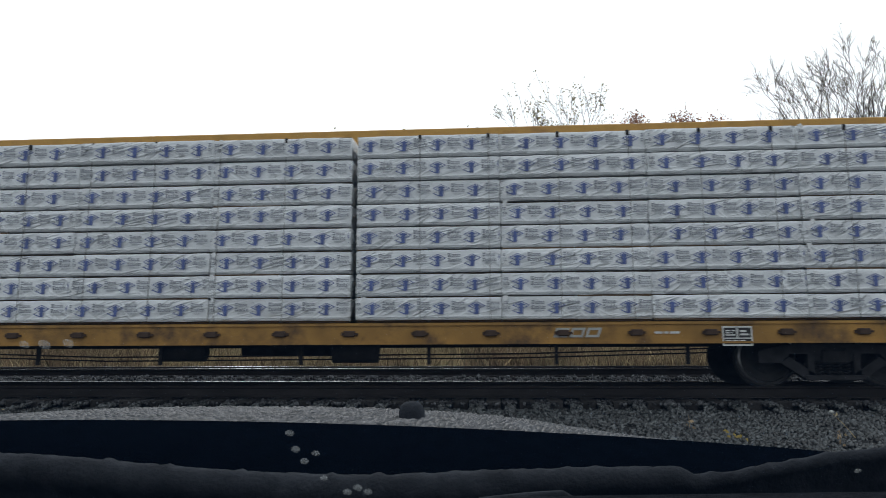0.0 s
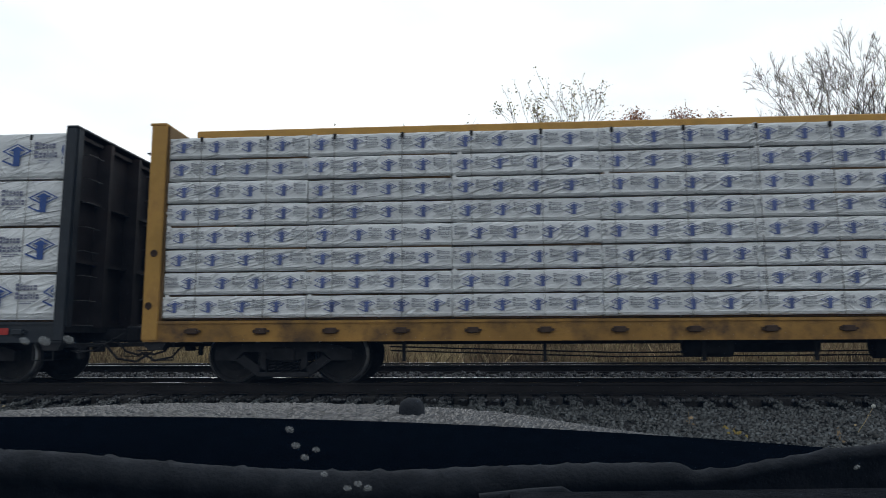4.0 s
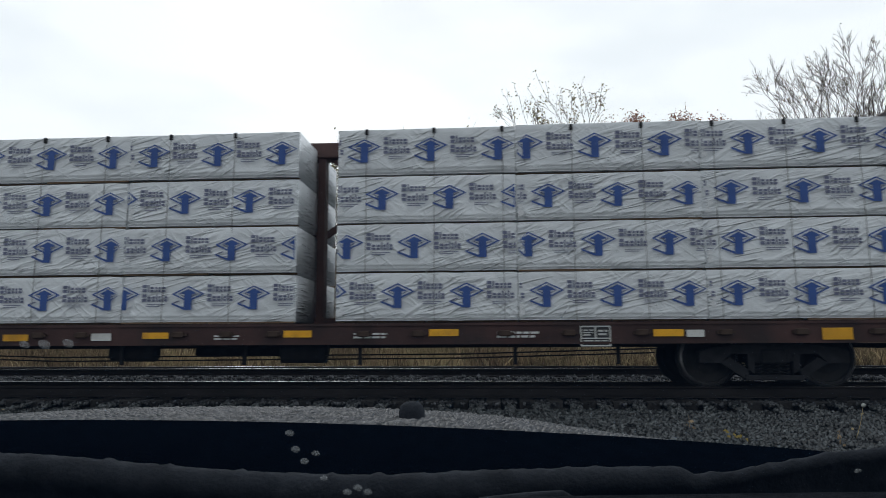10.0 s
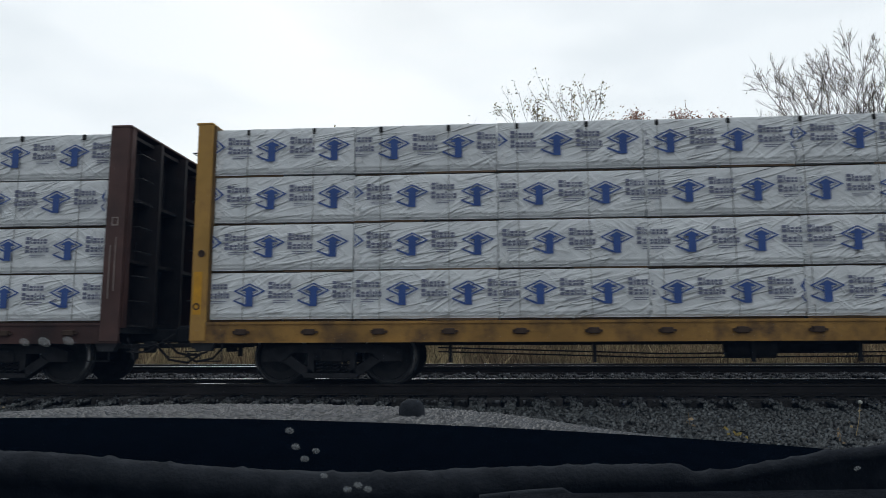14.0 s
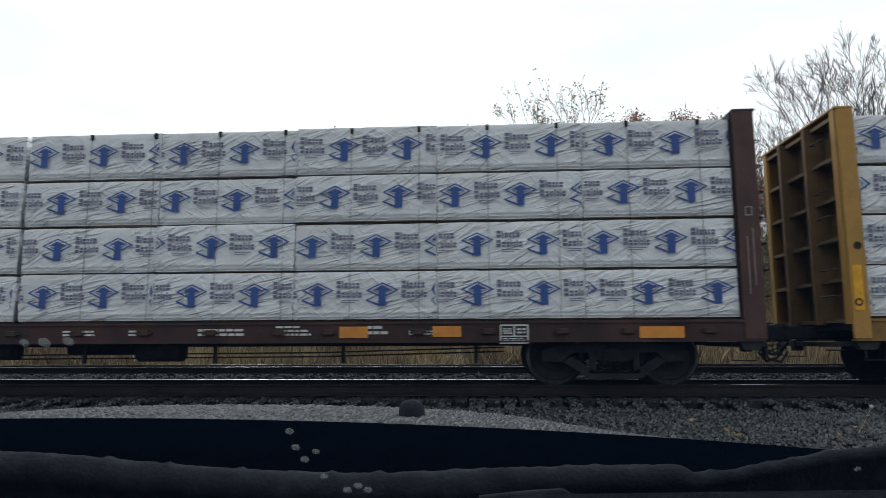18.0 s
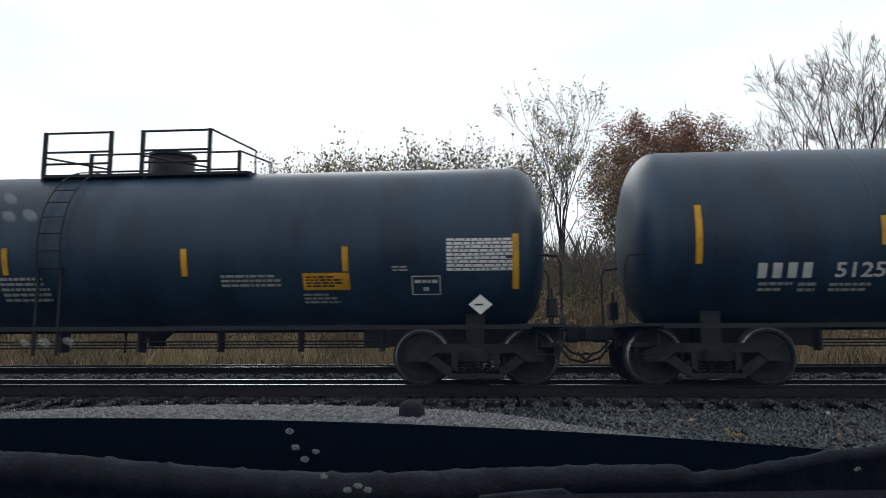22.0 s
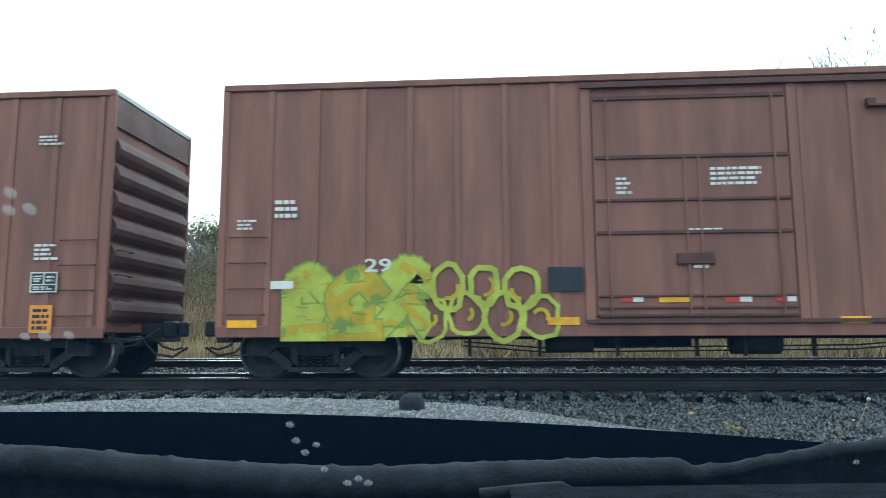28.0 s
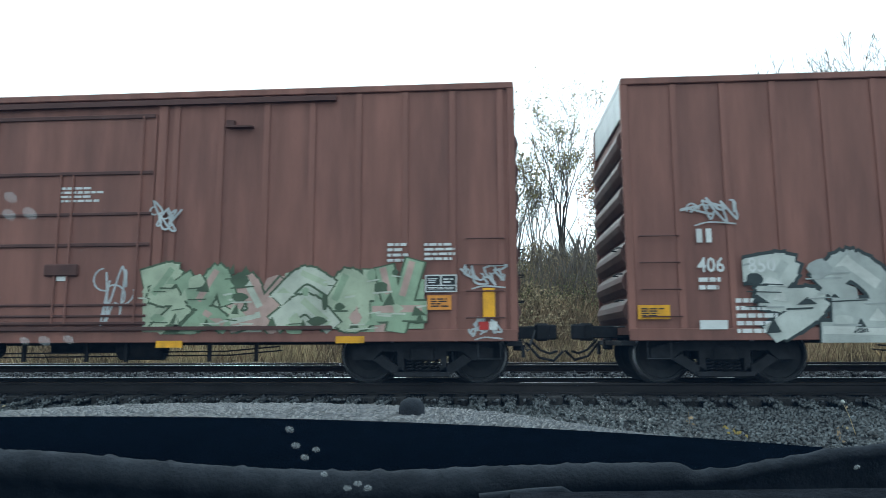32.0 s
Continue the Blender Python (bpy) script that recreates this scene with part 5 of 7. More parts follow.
def tank_wagon(front, rear, top, label, platform, dome_u, marks, rails="loop", seed=1):
    rng = random.Random(seed)
    w, uc, half = wagon_at(front, rear, "tank_wagon", label, "tank wagon", "tank wagons")
    bottom = 0.93
    r = (top - bottom) / 2
    zc = bottom + r
    head = [(half - 0.55 * (1 - t), max(0.002, r * max(0.0, 1 - t * t) ** 0.30)) for t in (0, 0.15, 0.3, 0.45, 0.6, 0.72, 0.82, 0.9, 0.95, 0.98, 0.995, 1.0)]
    body = [(-a, b) for a, b in head[::-1]] + [(x, r) for x in np.linspace(-half + 0.55, half - 0.55, 12)[1:-1]] + head
    shell = Geo().lathe(body, 64, "x")
    shell_mat = TANK_DUSTY if rails == "long" else TANK_BLACK
    part("tank_shell", shell.mesh("tank_shell", shell_mat, True), w, pose(0, 0, zc), "weathered black tank shell")
    for k in range(1, 6):
        x = -half + 0.75 + k * (2 * half - 1.5) / 6
        part("weld_seam", Geo().lathe([(x - 0.02, r), (x, r + 0.006), (x + 0.02, r)], 64, "x").mesh("weld_seam", shell_mat, True), w, pose(0, 0, zc))
    # bolsters, stub sills, end platforms, side rail
    g = Geo()
    for s in (-1, 1):
        x = s * (half - 1.2)
        g.prism([(x - 0.16, 0.62), (x + 0.16, 0.62), (x + 0.16, zc - 0.6), (x - 0.16, zc - 0.6)], -r * 0.55, r * 0.55)
        g.box(min(s * (half - 3.2), s * (half + 0.1)), max(s * (half - 3.2), s * (half + 0.1)), -0.2, 0.2, 0.62, 0.98)
        g.box(min(s * (half - 0.5), s * (half + 0.25)), max(s * (half - 0.5), s * (half + 0.25)), -1.45, 1.45, 0.93, 0.98)
    part("tank_saddle", g.mesh("tank_saddle", TANK_STEEL), w)
    for s in (-1, 1):
        part("side_running_board", Geo().box(-half + 0.3, half - 0.3, s * 1.43 - 0.04, s * 1.43 + 0.04, 0.90, 0.97).mesh("side_running_board", TANK_STEEL), w)
    g = Geo()
    for y, z in ((-1.3, 0.72), (-1.1, 0.62), (1.2, 0.66)):
        g.tube([(-half + 2.6, y, z), (half - 2.6, y, z)], 0.013, 4)
    n = 8
    for i in range(n):
        x = -half + 2.7 + i * (2 * half - 5.4) / (n - 1)
        g.box(x - 0.02, x + 0.02, -1.33, -1.08, 0.55, 0.92)
    part("safety_rail", g.mesh("safety_rail", TANK_STEEL), w)
    part("bottom_outlet", Geo().lathe([(0.0, 0.001), (0.0, 0.28), (-0.12, 0.26), (-0.2, 0.16), (-0.34, 0.15), (-0.34, 0.001)], 18, "z").mesh("bottom_outlet", TANK_STEEL, True), w, pose(dome_u - uc, -0.25, 0.98))
    for s in (-1, 1):
        g = Geo()
        for y in (-1.2, 1.2):
            g.tube([(0.2, y, 0.95), (0.2, y, 1.95), (0.14, y, 2.08), (-0.35, y * 0.97, 2.12)], 0.02, 6)
        g.tube([(0.2, -1.2, 1.5), (0.2, -0.5, 1.5)], 0.014, 5)
        g.tube([(0.1, -0.6, 1.6), (0.1, -0.6, 0.98)], 0.02, 5)
        g.box(0.0, 0.16, -0.95, -0.6, 1.1, 1.42, 0.02)
        part("end_handrail", g.mesh("end_handrail", TANK_STEEL), w, pose(s * half, 0, 0, 0, 0, 0 if s > 0 else 180))
        for q in (-1, 1):
            part("stirrup", STIRRUP_ME, w, pose(s * (half - 0.05), q * 1.42, 0.1))
    # dome, platform, ladder
    dz = top - 0.05
    d = part("manway_dome", Geo().lathe([(0, 0.40), (0.42, 0.40), (0.46, 0.36), (0.50, 0.30), (0.50, 0.001)], 24, "z").box(-0.46, -0.36, -0.04, 0.04, 0.28, 0.42).mesh("manway_dome", TANK_STEEL, True), w, pose(dome_u - uc, 0, dz), "black valve dome")
    part("dome_lid", Geo().lathe([(0, 0.43), (0.05, 0.43), (0.05, 0.001)], 24, "z").mesh("dome_lid", TANK_STEEL), d, pose(0, 0, 0.43))
    p0, p1 = platform[0] - uc, platform[1] - uc
    g = Geo()
    for y in (-0.62, 0.62):
        g.box(p0, p1, y - 0.16, y + 0.16, top - 0.14, top - 0.09)
        k = max(2, int((p1 - p0) / 1.5))
        for i in range(k + 1):
            x = p0 + i * (p1 - p0) / k
            g.box(x - 0.03, x + 0.03, y - 0.12, y + 0.12, top - 0.42, top - 0.09)
    pl = part("platform", g.mesh("platform", TANK_STEEL), w, label="black steel walkway")
    zb, zt = top - 0.1, top + {"box": 0.72, "long": 0.50}.get(rails, 0.58)
    for y in (-0.72, 0.72):
        g = Geo()
        if rails == "loop":
            spans = ((p0, p0 + 0.55), (p0 + 1.1, p1)) if p1 - p0 < 7 else ((p0, p0 + 0.55), (p0 + 1.1, p1 - 1.5), (p1 - 0.85, p1))
            for a, b in spans:
                if b - a < 0.3:
                    continue
                g.tube([(a, y, zb), (a, y, zt - 0.12), (a + 0.05, y, zt - 0.03), (a + 0.14, y, zt), (b - 0.14, y, zt), (b - 0.05, y, zt - 0.03), (b, y, zt - 0.12), (b, y, zb)], 0.021, 6)
                g.tube([(a, y, zb + 0.12), (b, y, zb + 0.12)], 0.016, 5)
                k = max(1, round((b - a) / 1.7))
                for i in range(1, k):
                    x = a + (b - a) * i / k
                    g.tube([(x, y, zb), (x, y, zt)], 0.018, 5)
        elif rails == "box":
            for a, b in ((p0, p0 + 1.25), (p0 + 1.85, p0 + 3.1)):
                for x in (a, b):
                    g.box(x - 0.03, x + 0.03, y - 0.03, y + 0.03, zb, zt)
                for z in (zt - 0.02, zb + 0.44, zb + 0.22):
                    g.tube([(a, y, z), (b, y, z)], 0.022, 5)
                g.tube([(a, y, zb + 0.35), (b, y, zb + 0.1)], 0.018, 5)
            g.tube([(p0 + 3.1, y, zt), (p1, y * 0.6, zt - 0.35), (p1, y * 0.6, zb)], 0.02, 5)
        elif rails == "long":
            g.tube([(p0, y, zb), (p0, y, zt - 0.25), (p0 + 0.08, y, zt - 0.08), (p0 + 0.25, y, zt), (p1 - 0.25, y, zt), (p1, y, zt - 0.2), (p1, y, zb)], 0.02, 6)
            k = round((p1 - p0) / 2.05)
            for i in range(1, k):
                x = p0 + (p1 - p0) * i / k
                g.tube([(x, y, zb), (x, y, zt)], 0.018, 5)
        else:
            for a, b in ((p0 + 0.0, p0 + 0.32), (p1 - 0.75, p1 - 0.05)):
                g.tube([(a, y, zb), (a, y, zt - 0.05), (a + 0.06, y, zt), (b - 0.06, y, zt), (b, y, zt - 0.08), (b, y, zb)], 0.021, 6)
            g.tube([(p0 + 0.3, y, zt - 0.1), (p0 + 0.5, y, zb + 0.25), (p1 - 0.75, y, zb + 0.2)], 0.014, 5)
        part("handrail", g.mesh("handrail", TANK_STEEL), pl)
    for y0 in (-1, 1):
        g = Geo()
        x = (p0 + p1) / 2 if rails != "long" else p1 - 1.0
        x = p0 + 0.75 if rails in ("loop", "ends", "box") else x
        lo = 38 if rails == "loop" else -20
        arc = [math.radians(a) for a in range(lo, 75, 9)]
        for dx in (-0.2, 0.2):
            g.tube([(x + dx, y0 * (r + 0.09) * math.cos(a), zc + (r + 0.09) * math.sin(a)) for a in arc] + [], 0.016, 5)
        for a in [math.radians(q) for q in range(lo + 4, 74, 11)]:
            g.tube([(x - 0.2, y0 * (r + 0.09) * math.cos(a), zc + (r + 0.09) * math.sin(a)), (x + 0.2, y0 * (r + 0.09) * math.cos(a), zc + (r + 0.09) * math.sin(a))], 0.012, 5)
        if lo > 0:
            part("ladder", g.mesh("ladder", TANK_STEEL), w)
            continue
        g.box(x - 0.22, x - 0.18, y0 * 1.43 - 0.02, y0 * 1.43 + 0.02, 0.5, zc - 0.4)
        g.box(x + 0.18, x + 0.22, y0 * 1.43 - 0.02, y0 * 1.43 + 0.02, 0.5, zc - 0.4)
        part("ladder", g.mesh("ladder", TANK_STEEL), w)
    for s in (1, -1):
        bogie(w, s * (half - 1.2), 1.80)
    MARKS.append((label, marks))
    return w, uc, half, r, zc


CARS["T1"] = tank_wagon(-270.95, -286.92, 3.76, "black tank wagon with cream lettering and white graffiti", (-280.25, -278.2), -278.7,
                        [(-286.41, 1.92, 2.8), (-283.33, 2.1, 2.55), (-280.34, 2.05, 2.5), (-277.24, 2.05, 2.5), (-274.06, 2.05, 2.5), (-271.4, 1.9, 2.8)], "ends", 21)
CARS["T2"] = tank_wagon(-288.33, -306.47, 4.03, "long black gas tank wagon with a railed walkway", (-298.6, -291.3), -297.33,
                        [(-305.58, 1.9, 2.82), (-302.8, 2.15, 2.6), (-300.03, 2.15, 2.6), (-297.3, 2.15, 2.6), (-294.62, 2.15, 2.6), (-291.1, 2.1, 2.55), (-288.84, 1.85, 2.75)], "loop", 22)
CARS["T3"] = tank_wagon(-307.9, -322.76, 3.82, "black tank wagon with a square-railed platform", (-316.95, -313.1), -314.87,
                        [(-322.06, 1.62, 2.45), (-318.96, 1.85, 2.25), (-317.03, 1.85, 2.3), (-313.91, 1.8, 2.25), (-311.2, 1.85, 2.25), (-308.43, 1.55, 2.42)], "box", 23)
CARS["T4"] = tank_wagon(-324.26, -342.71, 3.97, "long black tank wagon with white lettering and turquoise graffiti", (-338.4, -332.25), -333.49,
                        [(-341.93, 1.6, 2.35), (-338.84, 1.88, 2.3), (-336.15, 1.9, 2.4), (-333.55, 1.8, 2.25), (-330.58, 1.9, 2.3), (-328.33, 1.9, 2.3), (-324.93, 1.6, 2.45)], "loop", 24)
CARS["T5"] = tank_wagon(-344.45, -362.85, 3.97, "long black gas tank wagon with yellow panels", (-358.6, -352.5), -353.88,
                        [(-351.65, 2.15, 2.6), (-348.23, 2.12, 2.58), (-344.94, 1.85, 2.75), (-355.0, 2.15, 2.6), (-358.3, 2.15, 2.6), (-362.3, 1.9, 2.8)], "loop", 25)
CARS["T6"] = tank_wagon(-364.5, -382.9, 4.03, "long black gas tank wagon with pink and green graffiti", (-382.9, -364.6), -373.6,
                        [(-382.39, 1.85, 2.75), (-379.09, 2.05, 2.5), (-376.52, 2.0, 2.45), (-373.2, 2.0, 2.45), (-369.9, 2.0, 2.45), (-365.0, 1.8, 2.7)], "long", 26)


# ---------------------------------------------------------------- boxcars
GRAB_ME = Geo().tube([(-0.3, -0.03, 0), (-0.3, -0.09, 0), (0.3, -0.09, 0), (0.3, -0.03, 0)], 0.012, 5).mesh("grab_iron", BOX_DARK)


def boxcar(front, rear, label, seed):
    rng = random.Random(seed)
    w, uc, half = wagon_at(front, rear, "boxcar", label, "boxcar", "boxcars")
    z0, z1, hw = 0.72, 4.84, 1.44
    g = Geo().box(-half + 0.06, half - 0.06, -hw, hw, z0 + 0.06, z1)
    part("body", g.mesh("body", BOX_RED), w, label="rust-red steel body")
    for s in (-1, 1):
        part("side_sill", Geo().box(-half, half, s * (hw + 0.012) - 0.03, s * (hw + 0.012) + 0.03, z0 - 0.04, z0 + 0.15, 0.01).mesh("side_sill", BOX_RED), w)
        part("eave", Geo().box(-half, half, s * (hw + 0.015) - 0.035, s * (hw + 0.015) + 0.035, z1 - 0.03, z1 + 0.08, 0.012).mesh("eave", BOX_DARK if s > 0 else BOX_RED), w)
    rib = Geo().prism([(-0.05, z0 + 0.15), (0.05, z0 + 0.15), (0.05, z1 - 0.04), (-0.05, z1 - 0.04)], -hw - 0.030, -hw + 0.01).mesh("rib", BOX_RED)
    ribs = [x for x in np.arange(-half + 0.05, half, 0.78) if abs(x) > 1.75]
    for x in ribs:
        part("rib", rib, w, pose(x, 0, 0))
    for a, b in zip(ribs, ribs[1:]):
        if b - a < 1.0:
            part("side_panel", Geo().box(a + 0.045, b - 0.045, -hw - 0.006, -hw + 0.01, z0 + 0.155, z1 - 0.045).mesh("side_panel", BOX_RED), w)
    for x in (-half + 0.05, half - 0.05):
        for s in (-1, 1):
            part("corner_post", Geo().box(-0.06, 0.06, s * hw - 0.04, s * hw + 0.04, z0 + 0.1, z1, 0.01).mesh("corner_post", BOX_RED), w, pose(x, 0, 0))
    part("roof", Geo().prism([(-half + 0.02, z1 + 0.02), (half - 0.02, z1 + 0.02), (half - 0.02, z1 + 0.1), (-half + 0.02, z1 + 0.1)], -hw, hw).mesh("roof", ROOF_GREY), w)
    for s in (-1, 1):
        e = Geo().box(-0.02, 0.02, -hw + 0.04, hw - 0.04, 4.30, z1 - 0.02)
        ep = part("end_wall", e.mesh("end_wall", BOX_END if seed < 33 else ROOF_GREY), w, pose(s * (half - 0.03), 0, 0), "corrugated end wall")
        for k in range(7):
            z = 1.15 + k * 0.46
            prof = [(0.0, z - 0.20), (0.07, z - 0.10), (0.10, z), (0.07, z + 0.10), (0.0, z + 0.20)]
            v = [(s * a, y, b) for y in (-hw + 0.1, hw - 0.1) for a, b in prof]
            f = [[i, i + 1, i + 6, i + 5] for i in range(4)] + [[0, 1, 2, 3, 4], [9, 8, 7, 6, 5]]
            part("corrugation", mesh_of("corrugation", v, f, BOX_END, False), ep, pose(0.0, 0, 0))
        for k in range(4):
            part("rung", RUNG_ME, ep, pose(0, -1.05, 0.9 + 0.42 * k, 0, 0, 0 if s > 0 else 180))
            part("grab_iron", GRAB_ME, w, pose(s * (half - 0.5), -hw, 1.05 + 0.42 * k))
        part("stirrup", STIRRUP_ME, w, pose(s * (half - 0.45), -1.42, 0))
    # plug door with its rails and locking bars
    d = part("door", Geo().box(-1.52, 1.52, -hw - 0.045, -hw + 0.02, 0.98, 4.55, 0.015).mesh("door", BOX_RED), w, label="rust-red plug door")
    for z, t in ((4.50, 0.035), (3.52, 0.03), (2.82, 0.025), (2.30, 0.03), (1.30, 0.02), (1.12, 0.02), (1.0, 0.025)):
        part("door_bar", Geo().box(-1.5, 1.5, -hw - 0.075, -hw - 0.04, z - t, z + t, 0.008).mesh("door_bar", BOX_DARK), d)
    for x in (-1.3, -0.1, 0.12, 1.3):
        part("lock_rod", Geo().tube([(x, -hw - 0.075, 1.0), (x, -hw - 0.075, 3.5 if abs(x) < 1 else 4.5)], 0.017, 6).mesh("lock_rod", BOX_RED), d)
    part("lock_box", Geo().box(-0.28, 0.30, -hw - 0.10, -hw - 0.04, 1.78, 1.98, 0.02).mesh("lock_box", BOX_DARK), d)
    for x in (-1.62, 1.62):
        part("door_post", Geo().box(-0.08, 0.08, -hw - 0.04, -hw + 0.02, 0.85, 4.7, 0.01).mesh("door_post", BOX_RED), w, pose(x, 0, 0))
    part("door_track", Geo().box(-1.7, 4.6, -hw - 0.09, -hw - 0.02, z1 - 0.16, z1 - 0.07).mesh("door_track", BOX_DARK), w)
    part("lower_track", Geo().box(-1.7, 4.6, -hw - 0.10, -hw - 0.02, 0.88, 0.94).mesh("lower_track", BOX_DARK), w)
    part("roof_hatch_step", Geo().box(-0.25, 0.2, -hw - 0.12, -hw - 0.02, 4.25, 4.28).box(-0.25, -0.12, -hw - 0.1, -hw - 0.02, 4.28, 4.38).mesh("roof_hatch_step", BOX_DARK), w, pose(3.0, 0, 0))
    underbody(w, half, rng)
    for s in (1, -1):
        bogie(w, s * (half - 1.55), 1.85)
    return w, uc, half


CARS["B1"] = boxcar(-384.75, -400.05, "rust-red boxcar with yellow and lime graffiti", 31)
CARS["B2"] = boxcar(-401.95, -417.06, "rust-red boxcar with orange and green graffiti", 32)
CARS["B3"] = boxcar(-418.6, -433.6, "rust-red boxcar with blue and tan graffiti", 33)
CARS["B4"] = boxcar(-435.55, -450.37, "rust-red boxcar with pale grey block graffiti", 34)
CARS["B5"] = boxcar(-452.1, -467.2, "rust-red boxcar with pale green graffiti", 35)
# ---------------------------------------------------------------- paint on the wagons
def pal(*cols):
    return [mat("spray_%02d" % (len(MATS)), c, 0.6, 0, 0.22, 3.0, spot=tuple(k * 0.6 for k in c), spot_amt=0.5, spot_scale=2.2) for c in cols]


SPRAY = {
    "turquoise": pal((0.018, 0.19, 0.25), (0.006, 0.016, 0.026)),
    "pink": pal((0.33, 0.075, 0.105), (0.36, 0.24, 0.27)),
    "green": pal((0.055, 0.085, 0.025), (0.17, 0.20, 0.09)),
    "slate": pal((0.018, 0.045, 0.07), (0.012, 0.03, 0.045)),
    "lime": pal((0.36, 0.40, 0.06), (0.40, 0.30, 0.025), (0.19, 0.26, 0.05)),
    "blue": pal((0.03, 0.08, 0.26), (0.02, 0.04, 0.12)),
    "orange": pal((0.44, 0.17, 0.03), (0.38, 0.22, 0.06), (0.035, 0.03, 0.035), (0.34, 0.15, 0.035), (0.24, 0.16, 0.12)),
    "mint": pal((0.24, 0.36, 0.20), (0.05, 0.10, 0.09), (0.02, 0.035, 0.05), (0.30, 0.40, 0.26), (0.20, 0.17, 0.27)),
    "tan": pal((0.36, 0.28, 0.14), (0.28, 0.24, 0.14), (0.05, 0.042, 0.035), (0.42, 0.37, 0.24), (0.22, 0.26, 0.18)),
    "sky": pal((0.14, 0.34, 0.52), (0.34, 0.32, 0.54), (0.30, 0.04, 0.05), (0.26, 0.40, 0.32), (0.12, 0.40, 0.46)),
    "lilac": pal((0.34, 0.32, 0.55), (0.28, 0.38, 0.36), (0.30, 0.05, 0.06)),
    "stone": pal((0.44, 0.46, 0.43), (0.36, 0.38, 0.36), (0.03, 0.04, 0.042), (0.50, 0.51, 0.48), (0.30, 0.32, 0.31)),
    "pale": pal((0.38, 0.43, 0.31), (0.26, 0.34, 0.23), (0.07, 0.10, 0.06), (0.42, 0.29, 0.25), (0.46, 0.48, 0.40))}
CHALK = mat("chalk_white", (0.40, 0.42, 0.43), 0.7, 0, 0.2, 5)


class Flank:
    """The near side of one wagon, flat or round, to which paint is put in train metres and height."""

    def __init__(self, car):
        data = CARS[car]
        self.w, self.uc, self.round = data[0], data[1], len(data) == 5
        self.r, self.zc = (data[3], data[4]) if self.round else (0, 0)
        self.y = -1.488 if car[0] == "B" else -1.458

    def put(self, name, material, polys, lift=0.0, label="", step=0.0):
        if not polys:
            return None
        if not self.round:
            v, f = [], []
            for i, p in enumerate(polys):
                n = len(v)
                v += [(u - self.uc, self.y - lift - i * step, z) for u, z in p]
                f.append(list(range(n, n + len(p))))
            return part(name, mesh_of(name, v, f, material), self.w, None, label)
        bm = bmesh.new()
        for p in polys:
            bm.faces.new([bm.verts.new((u - self.uc, 0, z)) for u, z in p])
        lo, hi = min(z for p in polys for _, z in p), max(z for p in polys for _, z in p)
        z = math.ceil(lo / 0.07) * 0.07
        while z < hi:
            bmesh.ops.bisect_plane(bm, geom=bm.verts[:] + bm.edges[:] + bm.faces[:], plane_co=(0, 0, z), plane_no=(0, 0, 1))
            z += 0.07
        rr = self.r + 0.007 + lift
        for vt in bm.verts:
            q = max(-0.99, min(0.99, (vt.co.z - self.zc) / rr))
            vt.co.y = -rr * math.sqrt(1 - q * q)
        me = bpy.data.meshes.new(name)
        bm.to_mesh(me)
        bm.free()
        me.materials.append(material)
        return part(name, me, self.w, None, label)


def rect(u0, u1, z0, z1):
    return [(u0, z0), (u1, z0), (u1, z1), (u0, z1)]


def frame_of(u0, u1, z0, z1, t):
    return [rect(u0, u1, z0, z0 + t), rect(u0, u1, z1 - t, z1), rect(u0, u0 + t, z0 + t, z1 - t), rect(u1 - t, u1, z0 + t, z1 - t)]


def blob(cu, cz, w, h, rng, n=18, e=2.8, wob=0.08):
    out = []
    for i in range(n):
        a = 2 * math.pi * i / n
        c, s = math.cos(a), math.sin(a)
        k = 1 + rng.uniform(-wob, wob)
        out.append((cu + w * k * math.copysign(abs(c) ** (2 / e), c), cz + h * k * math.copysign(abs(s) ** (2 / e), s)))
    return out


def stroke(pts, t):
    """Flat spray strokes along points."""
    out = []
    for (a, b), (c, d) in zip(pts, pts[1:]):
        dx, dz = c - a, d - b
        k = math.hypot(dx, dz) or 1
        nx, nz = -dz / k * t, dx / k * t
        ex, ez = dx / k * t * 0.6, dz / k * t * 0.6
        out.append([(a + nx - ex, b + nz - ez), (a - nx - ex, b - nz - ez), (c - nx + ex, d - nz + ez), (c + nx + ex, d + nz + ez)])
    return out


def smooth(pts, k=4):
    """A bent line through the points, rounded."""
    if len(pts) < 3:
        return pts
    q = [pts[0]] + list(pts) + [pts[-1]]
    out = []
    for p0, p1, p2, p3 in zip(q, q[1:], q[2:], q[3:]):
        for j in range(k):
            t = j / k
            out.append(tuple(0.5 * (2 * b + (c - a) * t + (2 * a - 5 * b + 4 * c - d) * t * t + (3 * b - a - 3 * c + d) * t ** 3) for a, b, c, d in zip(p0, p1, p2, p3)))
    return out + [pts[-1]]


def dashes(u0, u1, z0, z1, lines, rng):
    out = []
    pitch = (z1 - z0) / max(1, lines)
    for i in range(lines):
        z = z1 - (i + 0.8) * pitch
        u, end = u0, u1 - (u1 - u0) * rng.choice((0, 0, 0.1, 0.3))
        while u < end - 0.01:
            w = min(end - u, rng.uniform(0.05, 0.16))
            out.append(rect(u, u + w, z, z + pitch * 0.55))
            u += w + 0.022
    return out


